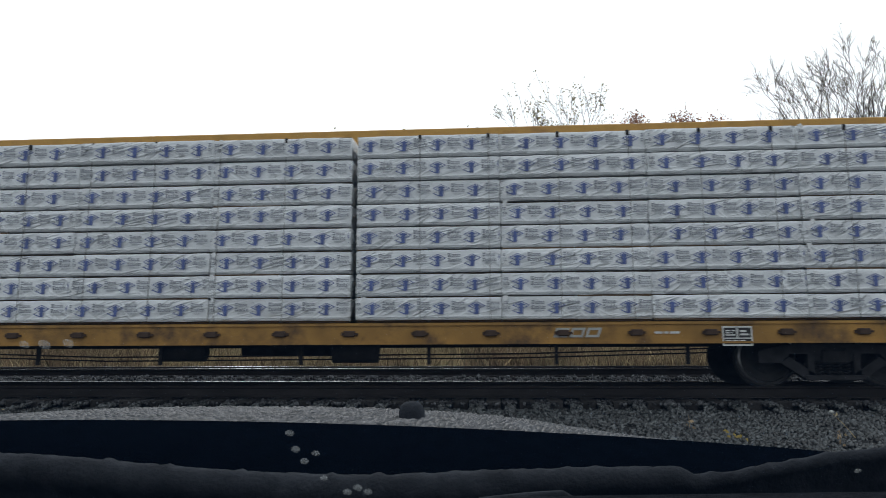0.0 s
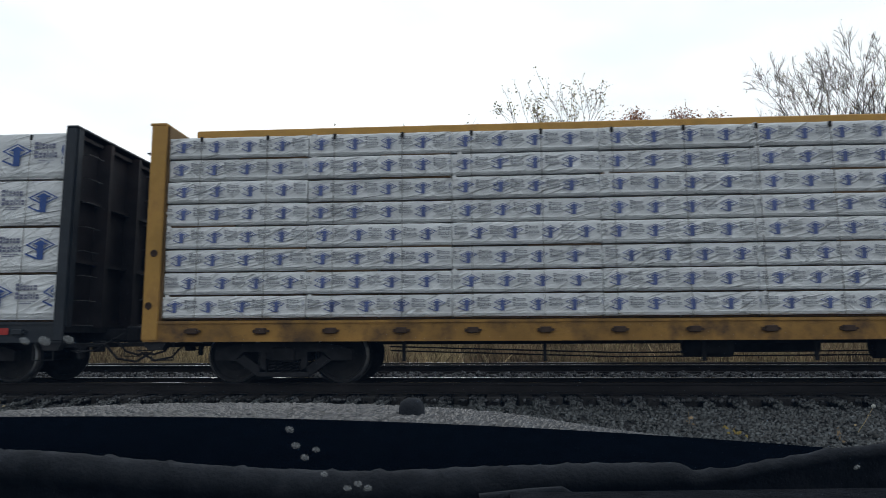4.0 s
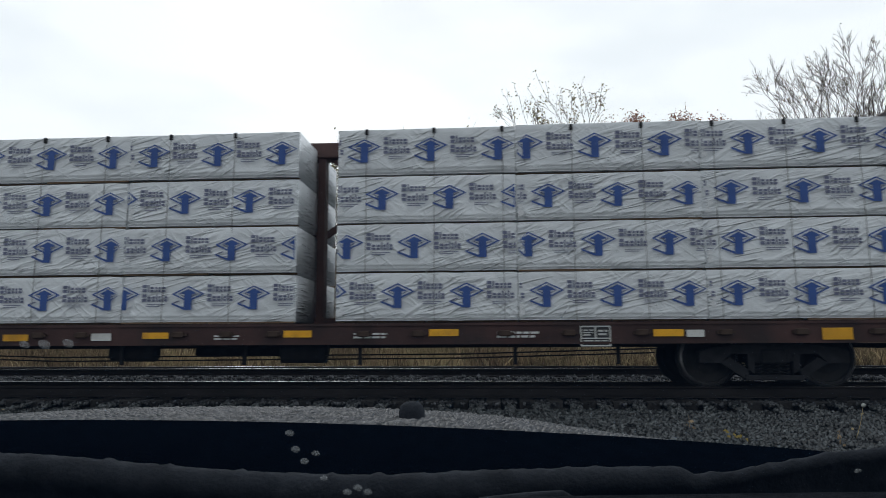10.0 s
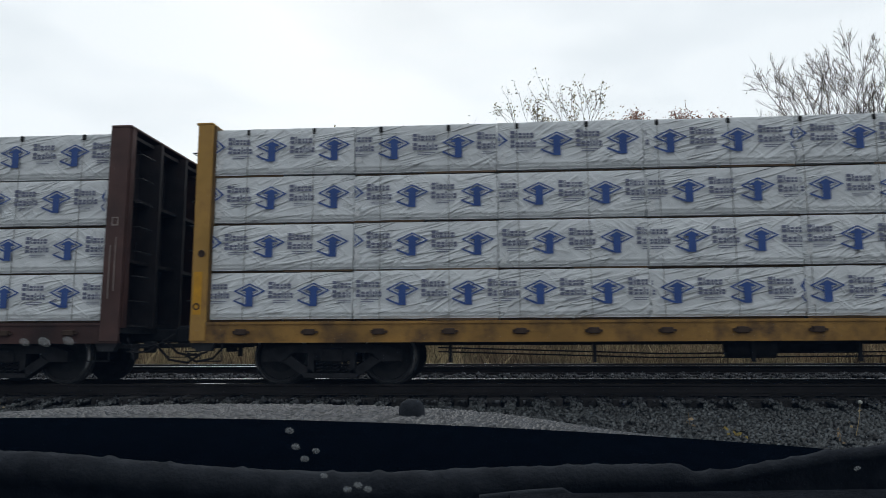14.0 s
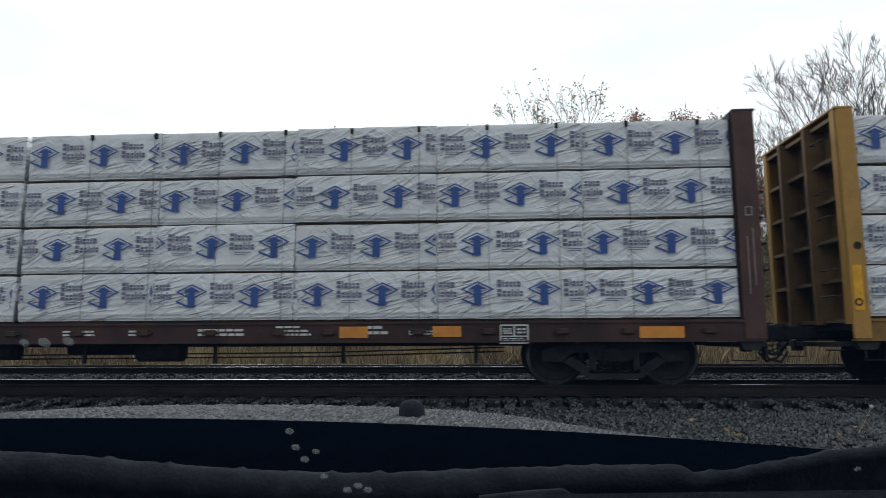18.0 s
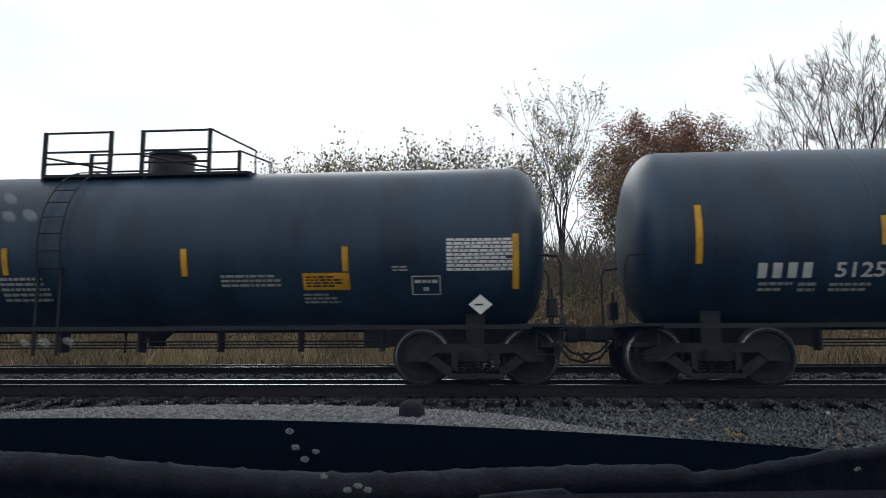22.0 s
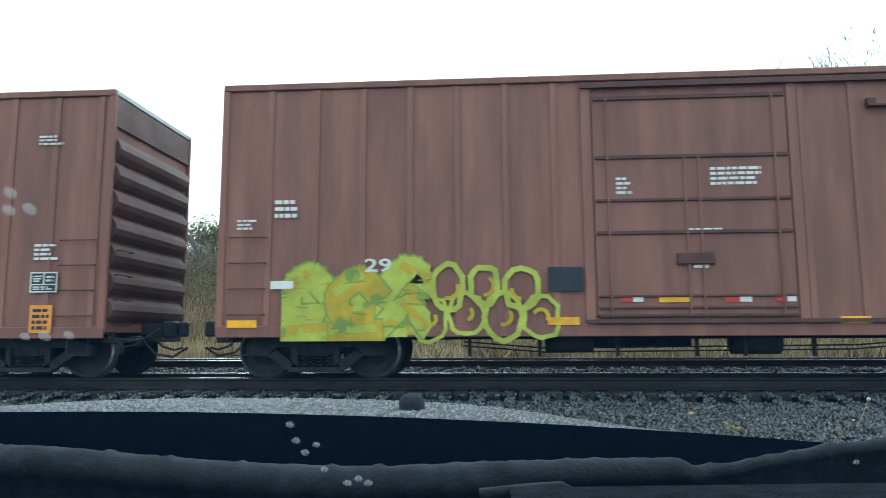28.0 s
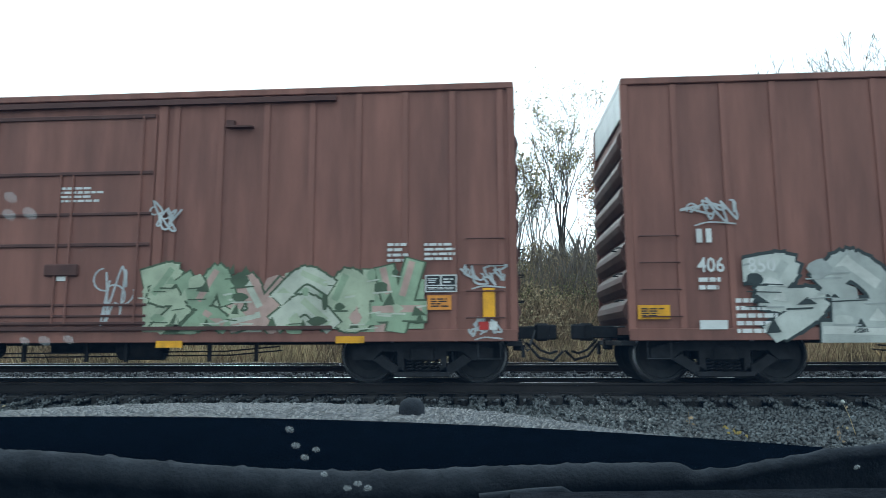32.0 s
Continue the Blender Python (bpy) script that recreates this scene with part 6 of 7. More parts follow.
def lettering(fl, body, u0, u1, z0, z1, material, lift=0.0):
    me = text_mesh(body, 1.0, material)
    xs = [v.co.x for v in me.vertices]
    zs = [v.co.z for v in me.vertices]
    a, b, c, d = min(xs), max(xs), min(zs), max(zs)
    for v in me.vertices:
        u = u0 + (v.co.x - a) / (b - a) * (u1 - u0)
        z = z0 + (v.co.z - c) / (d - c) * (z1 - z0)
        y = fl.y - lift - 0.004
        if fl.round:
            rr = fl.r + 0.009 + lift
            q = max(-0.99, min(0.99, (z - fl.zc) / rr))
            y = -rr * math.sqrt(1 - q * q)
        v.co = (u - fl.uc, y, z)
    part("lettering", me, fl.w)


def blocks(u0, u1, z0, z1, n, slant=0.0, hollow=True):
    """A row of plain blocks in place of a name."""
    out = []
    w = (u1 - u0) / n
    for i in range(n):
        a, b = u0 + i * w, u0 + (i + (0.86 if hollow else 0.6)) * w
        t = (z1 - z0) * 0.26
        for r in (frame_of(a, b, z0, z1, t) if hollow else [rect(a, b, z0, z1)]):
            out.append([(u + slant * (z - z0), z) for u, z in r])
    return out


def arc(cu, cz, r, a0, sweep, t, squash=1.0, n=9):
    """One curved flat spray stroke."""
    return stroke([(cu + r * math.cos(a0 + sweep * i / n), cz + squash * r * math.sin(a0 + sweep * i / n)) for i in range(n + 1)], t)


FORMS = (
    (((0.88, 0.72), (0.58, 0.95), (0.20, 0.70), (0.28, 0.36), (0.72, 0.34)), ((0.06, 0.08), (0.94, 0.10))),
    (((0.06, 0.88), (0.56, 0.94), (0.30, 0.56), (0.88, 0.50), (0.40, 0.06)),),
    (((0.18, 0.95), (0.34, 0.52), (0.50, 0.06)), ((0.82, 0.90), (0.62, 0.55), (0.50, 0.30)), ((0.08, 0.30), (0.92, 0.24))),
    (((0.50, 0.50), (0.66, 0.64), (0.42, 0.80), (0.20, 0.50), (0.46, 0.14), (0.86, 0.30), (0.92, 0.86)),),
    (((0.08, 0.10), (0.50, 0.46), (0.92, 0.14)), ((0.08, 0.74), (0.50, 0.95), (0.92, 0.60))),
    (((0.04, 0.50), (0.30, 0.88), (0.60, 0.42), (0.96, 0.78)), ((0.12, 0.10), (0.55, 0.22), (0.92, 0.05))))


def wildstyle(fl, u0, u1, z0, z1, cols, rng, field=True, stout=0.14, rim=0.034, bent=True):
    """A sprayed piece: bent, outlined strokes crowded side by side over an uneven coloured field, with no writing in it."""
    h = z1 - z0
    n = max(2, round((u1 - u0) / (0.66 * h)))
    w = (u1 - u0) / n
    accent = cols[2]
    light = [c for c in cols if c is not accent]
    layers = {}

    def add(layer, m, polys):
        layers.setdefault((layer, m.name), (m, []))[1].extend([(min(max(u, u0 - 0.05), u1 + 0.05), max(z, z0)) for u, z in p] for p in polys)

    if field:
        for i in range(n * 2):
            a, b = u0 + (i + rng.uniform(-.15, .15)) * w / 2, min(rng.uniform(0.45, 0.7) * w, u1 - u0)
            zt, lo = z0 + h * rng.uniform(0.55, 0.9), z0 + rng.uniform(0, 0.1) * h
            sl = rng.uniform(-.08, .12) * h
            add(0, light[(i // 2 + rng.randrange(2)) % len(light)], [[(a, lo), (a + b, lo), (a + b * 0.95 + sl, zt - rng.uniform(0, .06)), (a + b * 0.4 + sl, zt), (a + 0.05 * b + sl, zt - rng.uniform(0, .08))]])
        for i in range(n * 3):
            add(1, light[rng.randrange(len(light))], [blob(rng.uniform(u0 + 0.2, u1 - 0.2), z0 + h * rng.uniform(0.15, 0.8), w * rng.uniform(0.10, 0.26), h * rng.uniform(0.06, 0.16), rng, 12, rng.choice((1.7, 2.2, 4.0)), 0.14)])
    for i in range(n):
        top, tilt = rng.uniform(0.84, 1.0), rng.uniform(-0.10, 0.16)
        form = FORMS[(i * 5 + rng.randrange(2)) % len(FORMS)]
        wide, flip = w * rng.uniform(1.0, 1.18), rng.random() < 0.5

        def spot(p):
            a, b = (1 - p[0] if flip else p[0]) + rng.uniform(-.05, .05), p[1] + rng.uniform(-.04, .04)
            return (u0 + i * w - 0.06 * w + a * wide + tilt * b * h * 0.4, z0 + 0.04 * h + b * top * h * 0.94)

        face = light[i % len(light)]
        other = light[(i + 1) % len(light)]
        for line in form:
            knots = [spot(p) for p in line]
            pts = smooth(knots) if bent else knots
            t = stout * h * rng.uniform(0.85, 1.2)
            add(2 + 2 * (i % 2), accent, stroke(pts, t + rim))
            add(3 + 2 * (i % 2), face, stroke(pts, t))
            half = len(knots) // 2
            add(6, other, stroke([(u - t * 0.25, z + t * 0.25) for u, z in knots[half - 1:half + 1]], t * 0.36))
            if rng.random() < 0.7:
                u, z = pts[0]
                add(7, light[-1], stroke([(u - t * 0.5, z + t * 0.4), (u + t * 0.4, z + t * 0.55)], 0.016))
        for _ in range(7):
            a, b = u0 + (i + rng.uniform(-0.1, 1.0)) * w, z0 + h * rng.uniform(0.04, 0.86)
            p, q = rng.uniform(0.06, 0.2) * w, rng.uniform(0.04, 0.12) * h
            m = rng.choice((accent, light[rng.randrange(len(light))], light[rng.randrange(len(light))]))
            if rng.random() < 0.5:
                add(8, m, [blob(a, b, p, q, rng, 10, rng.choice((1.6, 2.4)), 0.2)])
            else:
                add(8, m, [[(a, b), (a + 2 * p, b + rng.uniform(-.3, .3) * q), (a + p * rng.uniform(0.2, 1.6), b + 1.8 * q)]])
            add(9, rng.choice((accent, light[-1])), stroke([(a - p, b - q), (a + p * 1.5, b - q + rng.uniform(-.02, .03))], rng.uniform(0.007, 0.014)))
        a = u0 + (i + rng.uniform(0.1, 0.8)) * w
        b = z0 + h * rng.uniform(0.02, 0.2)
        add(6, accent, [[(a, b), (a + 0.22 * w, b + 0.02), (a + 0.12 * w, b + 0.16 * h)]])
    for (layer, nm), (m, polys) in sorted(layers.items(), key=lambda q: q[0]):
        fl.put("graffiti", m, polys, 0.0014 * layer, "sprayed graffiti" if layer in (0, 2) else "", 0.00001)


def bubbles(fl, u0, u1, z0, z1, fill, edge, rng, hollow=False):
    """Fat rounded throw-up letters with an outline."""
    h = z1 - z0
    n = max(1, round((u1 - u0) / (h * 0.62)))
    w = (u1 - u0) / n
    outer, inner, cuts = [], [], []
    for i in range(n):
        cu = u0 + (i + 0.5) * w
        for cz, ww, hh in ((z0 + h * 0.70, w * rng.uniform(0.42, 0.52), h * 0.29), (z0 + h * 0.28, w * rng.uniform(0.44, 0.58), h * 0.29)):
            cu2 = cu + rng.uniform(-0.06, 0.06) * w
            st = rng.getstate()
            outer.append(blob(cu2, cz, ww + 0.035, hh + 0.035, rng))
            rng.setstate(st)
            inner.append(blob(cu2, cz, ww, hh, rng))
        cuts += stroke([(cu - w * 0.15, z0 + h * rng.uniform(.25, .4)), (cu + w * 0.05, z0 + h * rng.uniform(.4, .6)), (cu + w * 0.2, z0 + h * rng.uniform(.5, .75))], 0.02)
        if i:
            cuts += stroke([(cu - w / 2, z0 + h * 0.05), (cu - w * 0.46, z0 + h * 0.5), (cu - w / 2, z0 + h * 0.95)], 0.018)
    fl.put("graffiti", edge, outer, 0.0, "sprayed throw-up graffiti")
    if hollow:
        fl.put("graffiti", BOX_RED, inner, 0.003)
    else:
        fl.put("graffiti", fill, inner, 0.003)
    fl.put("graffiti", edge, cuts, 0.006)


def scribble(fl, u0, u1, z0, z1, rng, material, t=0.017, n=None):
    """A quick looping tag, with no writing in it."""
    h = z1 - z0
    n = n or max(3, round((u1 - u0) / (0.34 * max(h, 0.3))))
    w = (u1 - u0) / n
    out, line = [], []
    for i in range(n):
        a = u0 + i * w
        for _ in range(5):
            line.append((a + rng.uniform(-0.35, 1.35) * w, z0 + (0.5 + 0.5 * rng.uniform(-1, 1) * rng.uniform(0.5, 1.0)) * h))
        out += arc(a + rng.uniform(0.2, 0.8) * w, z0 + rng.uniform(0.4, 0.75) * h, rng.uniform(0.10, 0.18) * h, rng.uniform(0, 6.28), rng.uniform(2, 4.5), t * 0.8)
    out += stroke(smooth(line, 3), t)
    if n > 3:
        out += stroke(smooth([(u0 + 0.2 * (u1 - u0), z0 + 0.02 * h), (u0 + 0.5 * (u1 - u0), z0 + 0.12 * h), (u1, z0 + 0.06 * h)]), t * 0.7)
    fl.put("graffiti_tag", material, out, 0.004, "thin sprayed tag", 0.00001)


SOLID = {"Y": REFLECT_Y, "R": REFLECT_R, "W": WHITE_PAINT, "O": SIGN_ORANGE, "G": MATS["navy_grey"], "K": SIGN_BLACK}


def paint(car, marks):
    fl = Flank(car)
    rng = random.Random(sum(ord(c) for c in car) + len(marks))
    for kind, u0, u1, z0, z1 in marks:
        key, _, arg = kind.partition(":")
        if key in SOLID:
            lift = 0.003 if key == "K" else 0.012
            fl.put("reflector" if key in "YR" else "stencil_panel", SOLID[key], [rect(u0, u1, z0, z1)], lift)
            if key == "R" and car[0] == "B":
                fl.put("reflector", WHITE_PAINT, [rect(u0 + (u1 - u0) * 0.55, u1, z0, z1)], lift + 0.003)
            if key in "YO" and (z1 - z0) > 0.2 and (u1 - u0) > 0.3:
                fl.put("stencil", SIGN_BLACK, dashes(u0 + 0.05, u1 - 0.05, z0 + 0.04, z1 - 0.04, 4, rng), lift + 0.003)
        elif key == "T":
            fl.put("stencil", WHITE_PAINT if car[0] != "T" else PLATE_GREY, dashes(u0, u1, z0, z1, int(arg), rng), 0.004)
        elif key == "N":
            lettering(fl, arg, u0, u1, z0, z1, WHITE_PAINT if z1 - z0 > 0.13 else PLATE_GREY, 0.004)
        elif key == "M":
            fl.put("stencil", WHITE_PAINT, blocks(u0, u1, z0, z1, 4, 0.0, False), 0.004)
        elif key == "M2":
            fl.put("stencil", WHITE_PAINT, blocks(u0, u1, z0, z1, 2, 0.0, False), 0.004)
        elif key == "WP":
            fl.put("stencil_panel", CREAM_PAINT if car == "C1" else PLATE_GREY, [rect(u0, u1, z0, z1)], 0.003)
            fl.put("stencil", SIGN_BLACK, blocks(u0 + 0.05, u1 - 0.05, z0 + 0.03, z1 - 0.03, 4 if car == "C3" else 2, 0.0, False), 0.006)
        elif key == "WN":
            fl.put("stencil_panel", CREAM_PAINT if car == "C1" else PLATE_GREY, [rect(u0, u1, z0, z1)], 0.003)
            lettering(fl, arg, u0 + 0.04, u1 - 0.04, z0 + 0.03, z1 - 0.03, SIGN_BLACK, 0.004)
        elif key == "P":
            fl.put("stencil_panel", SIGN_BLACK, [rect(u0, u1, z0, z1)], 0.003)
            m = (u0 + u1) / 2
            fl.put("stencil", WHITE_PAINT, frame_of(u0, u1, z0, z1, 0.022) + [rect(u0, u1, z0 + (z1 - z0) * 0.36, z0 + (z1 - z0) * 0.42), rect(m - 0.012, m + 0.012, z0 + (z1 - z0) * 0.42, z1)] + dashes(u0 + 0.05, m - 0.03, z0 + (z1 - z0) * 0.5, z1 - 0.05, 3, rng) + dashes(m + 0.04, u1 - 0.05, z0 + (z1 - z0) * 0.5, z1 - 0.05, 2, rng) + dashes(u0 + 0.05, u1 - 0.05, z0 + 0.04, z0 + (z1 - z0) * 0.32, 2, rng), 0.006)
        elif key == "C":
            m = (u0 + u1) / 2
            fl.put("stencil", WHITE_PAINT, frame_of(u0, u1, z0, z1, 0.016) + dashes(u0 + 0.05, u1 - 0.05, z0 + (z1 - z0) * .55, z1 - 0.04, 1, rng) + dashes(m - 0.05, m + 0.05, z0 + 0.04, z0 + (z1 - z0) * .5, 1, rng), 0.004)
        elif key in ("B", "BW"):
            if key == "BW":
                fl.put("stencil_panel", PLATE_GREY, [rect(u0, u1, z0, z1)], 0.003)
            n = 9
            p = (z1 - z0) / n
            rows = [q for i in range(n) for q in [rect(u0, u1, z0 + i * p, z0 + i * p + 0.010)]]
            fl.put("stencil", SIGN_WHITE if key == "B" else SIGN_BLACK, rows + dashes(u0, u1, z0, z1, n, rng), 0.006)
        elif key in ("D", "DW"):
            rounded, side = fl.round, fl.y
            if rounded:
                fl.round, fl.y = False, -math.sqrt(max(0.1, fl.r ** 2 - (z1 - fl.zc) ** 2)) - 0.012
            cu, cz, w, h = (u0 + u1) / 2, (z0 + z1) / 2, (u1 - u0) / 2, (z1 - z0) / 2
            fl.put("placard", SIGN_WHITE, [[(cu - w, cz), (cu, cz - h), (cu + w, cz), (cu, cz + h)]], 0.006, "diamond hazard placard")
            if key == "D":
                for s in (1, -1):
                    fl.put("placard_field", REFLECT_R, [[(cu - w * 0.68, cz + s * h * 0.22), (cu + w * 0.68, cz + s * h * 0.22), (cu, cz + s * h * 0.88)][::s]], 0.009)
            fl.put("stencil", SIGN_BLACK if key == "DW" else REFLECT_R, dashes(cu - w * 0.5, cu + w * 0.5, cz - h * 0.15, cz + h * 0.15, 1, rng), 0.012)
            fl.round, fl.y = rounded, side
        elif key == "LOGO2":
            fl.put("emblem", PLATE_GREY, blocks(u0, u1, z0, z1, 3, 0.35), 0.004)
        elif key == "LOGO3":
            fl.put("emblem", CREAM_PAINT, blocks(u0, u1 - 0.15, z0, z1, 3, 0.28), 0.004, "plain cream emblem blocks")
        elif key == "LOGO6":
            fl.put("emblem", SIGN_WHITE, blocks(u0, u1, z0, z1, 6), 0.004, "plain white emblem blocks")
        elif key == "S":
            scribble(fl, u0, u1, z0, z1, rng, CHALK)
        elif key == "S2":
            scribble(fl, u0, u1, z0, z1, rng, CHALK, 0.012, 5)
            scribble(fl, u0 + 0.3, u1, z0 + 0.1, z1, rng, CHALK, 0.018, 6)
        elif key in ("U", "UB"):
            bubbles(fl, u0, u1, z0, z1, SPRAY[arg][0], SPRAY[arg][1], rng)
        elif key == "V":
            c = SPRAY[arg]
            wildstyle(fl, u0, u1, z0, z1, [c[0], c[1], c[2], c[0], c[1]], rng)
        elif key == "V2":
            rings, rims = [], []
            for k in range(7):
                cu = u0 + (k + 0.5) * (u1 - u0) / 7
                cz = z0 + (z1 - z0) * (0.30 + 0.36 * (k % 2) + rng.uniform(-0.05, 0.05))
                ring = blob(cu, cz, (u1 - u0) * rng.uniform(0.10, 0.15), (z1 - z0) * rng.uniform(0.20, 0.30), rng, 16, 2.4, 0.10)
                rings += stroke(ring + ring[:1], rng.uniform(0.028, 0.05))
                rims += arc(cu, cz, (z1 - z0) * rng.uniform(0.08, 0.16), rng.uniform(0, 6.28), rng.uniform(1.4, 3.0), 0.03)
            fl.put("graffiti", SPRAY[arg][0], rings, 0.0, "looping lime outlines", 0.00001)
            fl.put("graffiti", SPRAY[arg][1], rims, 0.0015, "", 0.00001)
        elif key == "X":
            wildstyle(fl, u0, u1, z0, z1, SPRAY[arg], rng, arg != "stone", 0.125, 0.055 if arg in ("stone", "orange") else 0.034, arg not in ("orange", "mint"))


for c in ("C7", "C8", "C10"):
    f_ = Flank(c)
    h_ = CARS[c][2]
    for s_ in (-1, 1):
        a_ = f_.uc + s_ * (h_ - 0.11)
        f_.put("reflector", REFLECT_Y, [rect(a_ - 0.07, a_ + 0.07, 1.15, 1.85)], 0.03)
f_ = Flank("C3")
f_.put("reflector", REFLECT_Y, [rect(-84.30, -84.18, 1.05, 1.75)], 0.03)
for n_, (_, marks_) in enumerate(MARKS):
    f_ = Flank("T%d" % (n_ + 1))
    for u_, a_, b_ in marks_:
        f_.put("reflector", REFLECT_Y, [rect(u_ - 0.05, u_ + 0.05, a_, b_)], 0.004)
paint("C0", (("LOGO2", 0.95, 1.69, 0.79, 0.94),
            ("P", 3.53, 3.98, 0.65, 0.95),
            ("M", -10.61, -10.04, 0.78, 0.96),
            ("N:366405", -9.64, -8.83, 0.78, 0.95),
            ("T:1", 2.51, 2.90, 0.83, 0.89),))
paint("C1", (("P", -21.41, -20.88, 0.65, 0.98),
            ("Y", -20.16, -19.48, 0.76, 0.88),
            ("Y", -16.61, -15.98, 0.80, 0.92),
            ("W", -19.70, -19.48, 0.84, 0.94),
            ("WP:M", -35.44, -34.76, 0.76, 0.95),
            ("WN:873745", -34.42, -33.50, 0.77, 0.95),
            ("Y", -33.22, -32.79, 0.85, 0.98),
            ("Y", -30.75, -30.38, 0.86, 0.99),
            ("T:3", -29.58, -29.30, 0.79, 0.96),
            ("T:3", -29.12, -28.73, 0.79, 0.96),
            ("Y", -28.46, -28.04, 0.89, 1.00),
            ("Y", -25.62, -25.19, 0.88, 0.99),
            ("T:2", -24.70, -24.24, 0.80, 0.93),
            ("T:2", -23.62, -22.91, 0.80, 0.87),
            ("T:3", -32.03, -31.28, 0.77, 0.97),))
paint("C3", (("T:3", -76.71, -75.84, 0.75, 0.93),
            ("T:2", -75.50, -74.75, 0.78, 0.90),
            ("Y", -74.11, -73.67, 0.83, 0.95),
            ("R", -72.94, -72.47, 0.86, 0.97),
            ("Y", -71.75, -71.28, 0.85, 0.97),
            ("T:3", -70.50, -70.14, 0.80, 0.94),
            ("R", -69.38, -68.94, 0.87, 0.98),
            ("P", -68.28, -67.65, 0.63, 0.94),
            ("Y", -67.09, -66.60, 0.81, 0.93),
            ("R", -64.47, -63.97, 0.83, 0.94),
            ("R", -63.60, -63.33, 0.82, 0.93),
            ("Y", -83.20, -82.94, 0.75, 0.92),
            ("T:2", -82.58, -82.06, 0.75, 0.85),
            ("WP:M", -80.09, -79.35, 0.75, 0.96),
            ("WN:875080", -78.97, -78.13, 0.75, 0.95),
            ("Y", -77.63, -77.35, 0.82, 0.93),))
paint("C4", (("P", -90.03, -89.57, 0.64, 0.93),
            ("Y", -89.24, -88.82, 0.74, 0.86),
            ("R", -87.83, -87.36, 0.84, 0.95),
            ("W", -87.57, -87.37, 0.84, 0.95),
            ("R", -87.31, -86.91, 0.84, 0.95),
            ("Y", -86.45, -85.90, 0.83, 0.95),
            ("R", -91.35, -90.96, 0.80, 0.91),
            ("M", -104.27, -103.56, 0.77, 0.93),
            ("N:816417", -103.17, -102.42, 0.76, 0.93),
            ("Y", -101.98, -101.53, 0.76, 0.87),
            ("T:2", -100.76, -99.95, 0.78, 0.95),
            ("R", -99.33, -99.10, 0.79, 0.98),
            ("R", -99.10, -98.73, 0.91, 0.98),
            ("Y", -99.20, -98.73, 0.78, 0.90),
            ("O", -98.24, -97.84, 0.88, 0.98),
            ("W", -97.84, -97.57, 0.87, 0.98),
            ("O", -97.08, -96.68, 0.87, 0.98),
            ("W", -96.63, -96.40, 0.87, 0.98),
            ("T:3", -95.86, -95.21, 0.77, 0.96),
            ("T:3", -94.81, -94.23, 0.77, 0.95),))
paint("C4", (("O", -93.69, -93.24, 0.85, 0.96),
            ("T:2", -93.23, -92.84, 0.78, 0.95),
            ("R", -92.49, -92.14, 0.76, 0.96),
            ("Y", -92.13, -91.68, 0.77, 0.95),
            ("S", -86.09, -85.83, 0.99, 1.54),))
paint("C5", (("P", -113.41, -112.97, 0.67, 0.96),
            ("Y", -111.20, -110.98, 0.78, 0.96),
            ("T:3", -118.16, -117.72, 0.73, 0.92),
            ("T:3", -117.00, -116.43, 0.74, 0.93),
            ("T:2", -115.60, -115.21, 0.75, 0.92),
            ("T:2", -114.79, -114.44, 0.77, 0.90),
            ("W", -111.91, -111.71, 0.82, 0.93),
            ("O", -114.23, -114.00, 0.78, 0.96),
            ("O", -109.70, -109.40, 0.80, 0.93),
            ("M", -127.48, -126.96, 0.77, 0.94),
            ("N:300", -126.14, -125.72, 0.77, 0.95),
            ("N:283", -125.28, -124.88, 0.76, 0.94),
            ("Y", -126.46, -126.23, 0.76, 0.97),
            ("Y", -124.76, -124.54, 0.75, 0.96),
            ("T:2", -124.14, -123.32, 0.76, 0.95),
            ("Y", -121.73, -121.50, 0.76, 0.94),
            ("T:2", -121.48, -121.01, 0.75, 0.92),
            ("W", -128.75, -128.54, 0.77, 0.89),
            ("O", -129.55, -129.31, 0.75, 0.91),))
paint("C6", (("Y", -147.13, -146.69, 0.77, 0.88),
            ("W", -145.61, -145.27, 0.77, 0.89),
            ("Y", -144.74, -144.30, 0.80, 0.90),
            ("T:2", -143.54, -143.12, 0.77, 0.86),
            ("Y", -142.39, -141.93, 0.81, 0.92),
            ("T:2", -141.25, -140.65, 0.78, 0.89),
            ("Y", -140.04, -139.57, 0.82, 0.93),
            ("T:2", -138.97, -138.29, 0.78, 0.90),
            ("P", -137.67, -137.20, 0.65, 0.97),
            ("Y", -136.55, -136.09, 0.80, 0.91),
            ("W", -136.05, -135.78, 0.79, 0.90),
            ("Y", -134.03, -133.58, 0.74, 0.92),
            ("Y", -152.88, -152.44, 0.76, 0.97),
            ("M", -151.63, -151.04, 0.76, 0.94),
            ("N:561639", -150.68, -149.78, 0.75, 0.94),
            ("Y", -149.32, -148.63, 0.80, 0.91),
            ("T:2", -154.16, -153.49, 0.78, 0.91),
            ("S", -132.73, -132.39, 0.93, 1.33),))
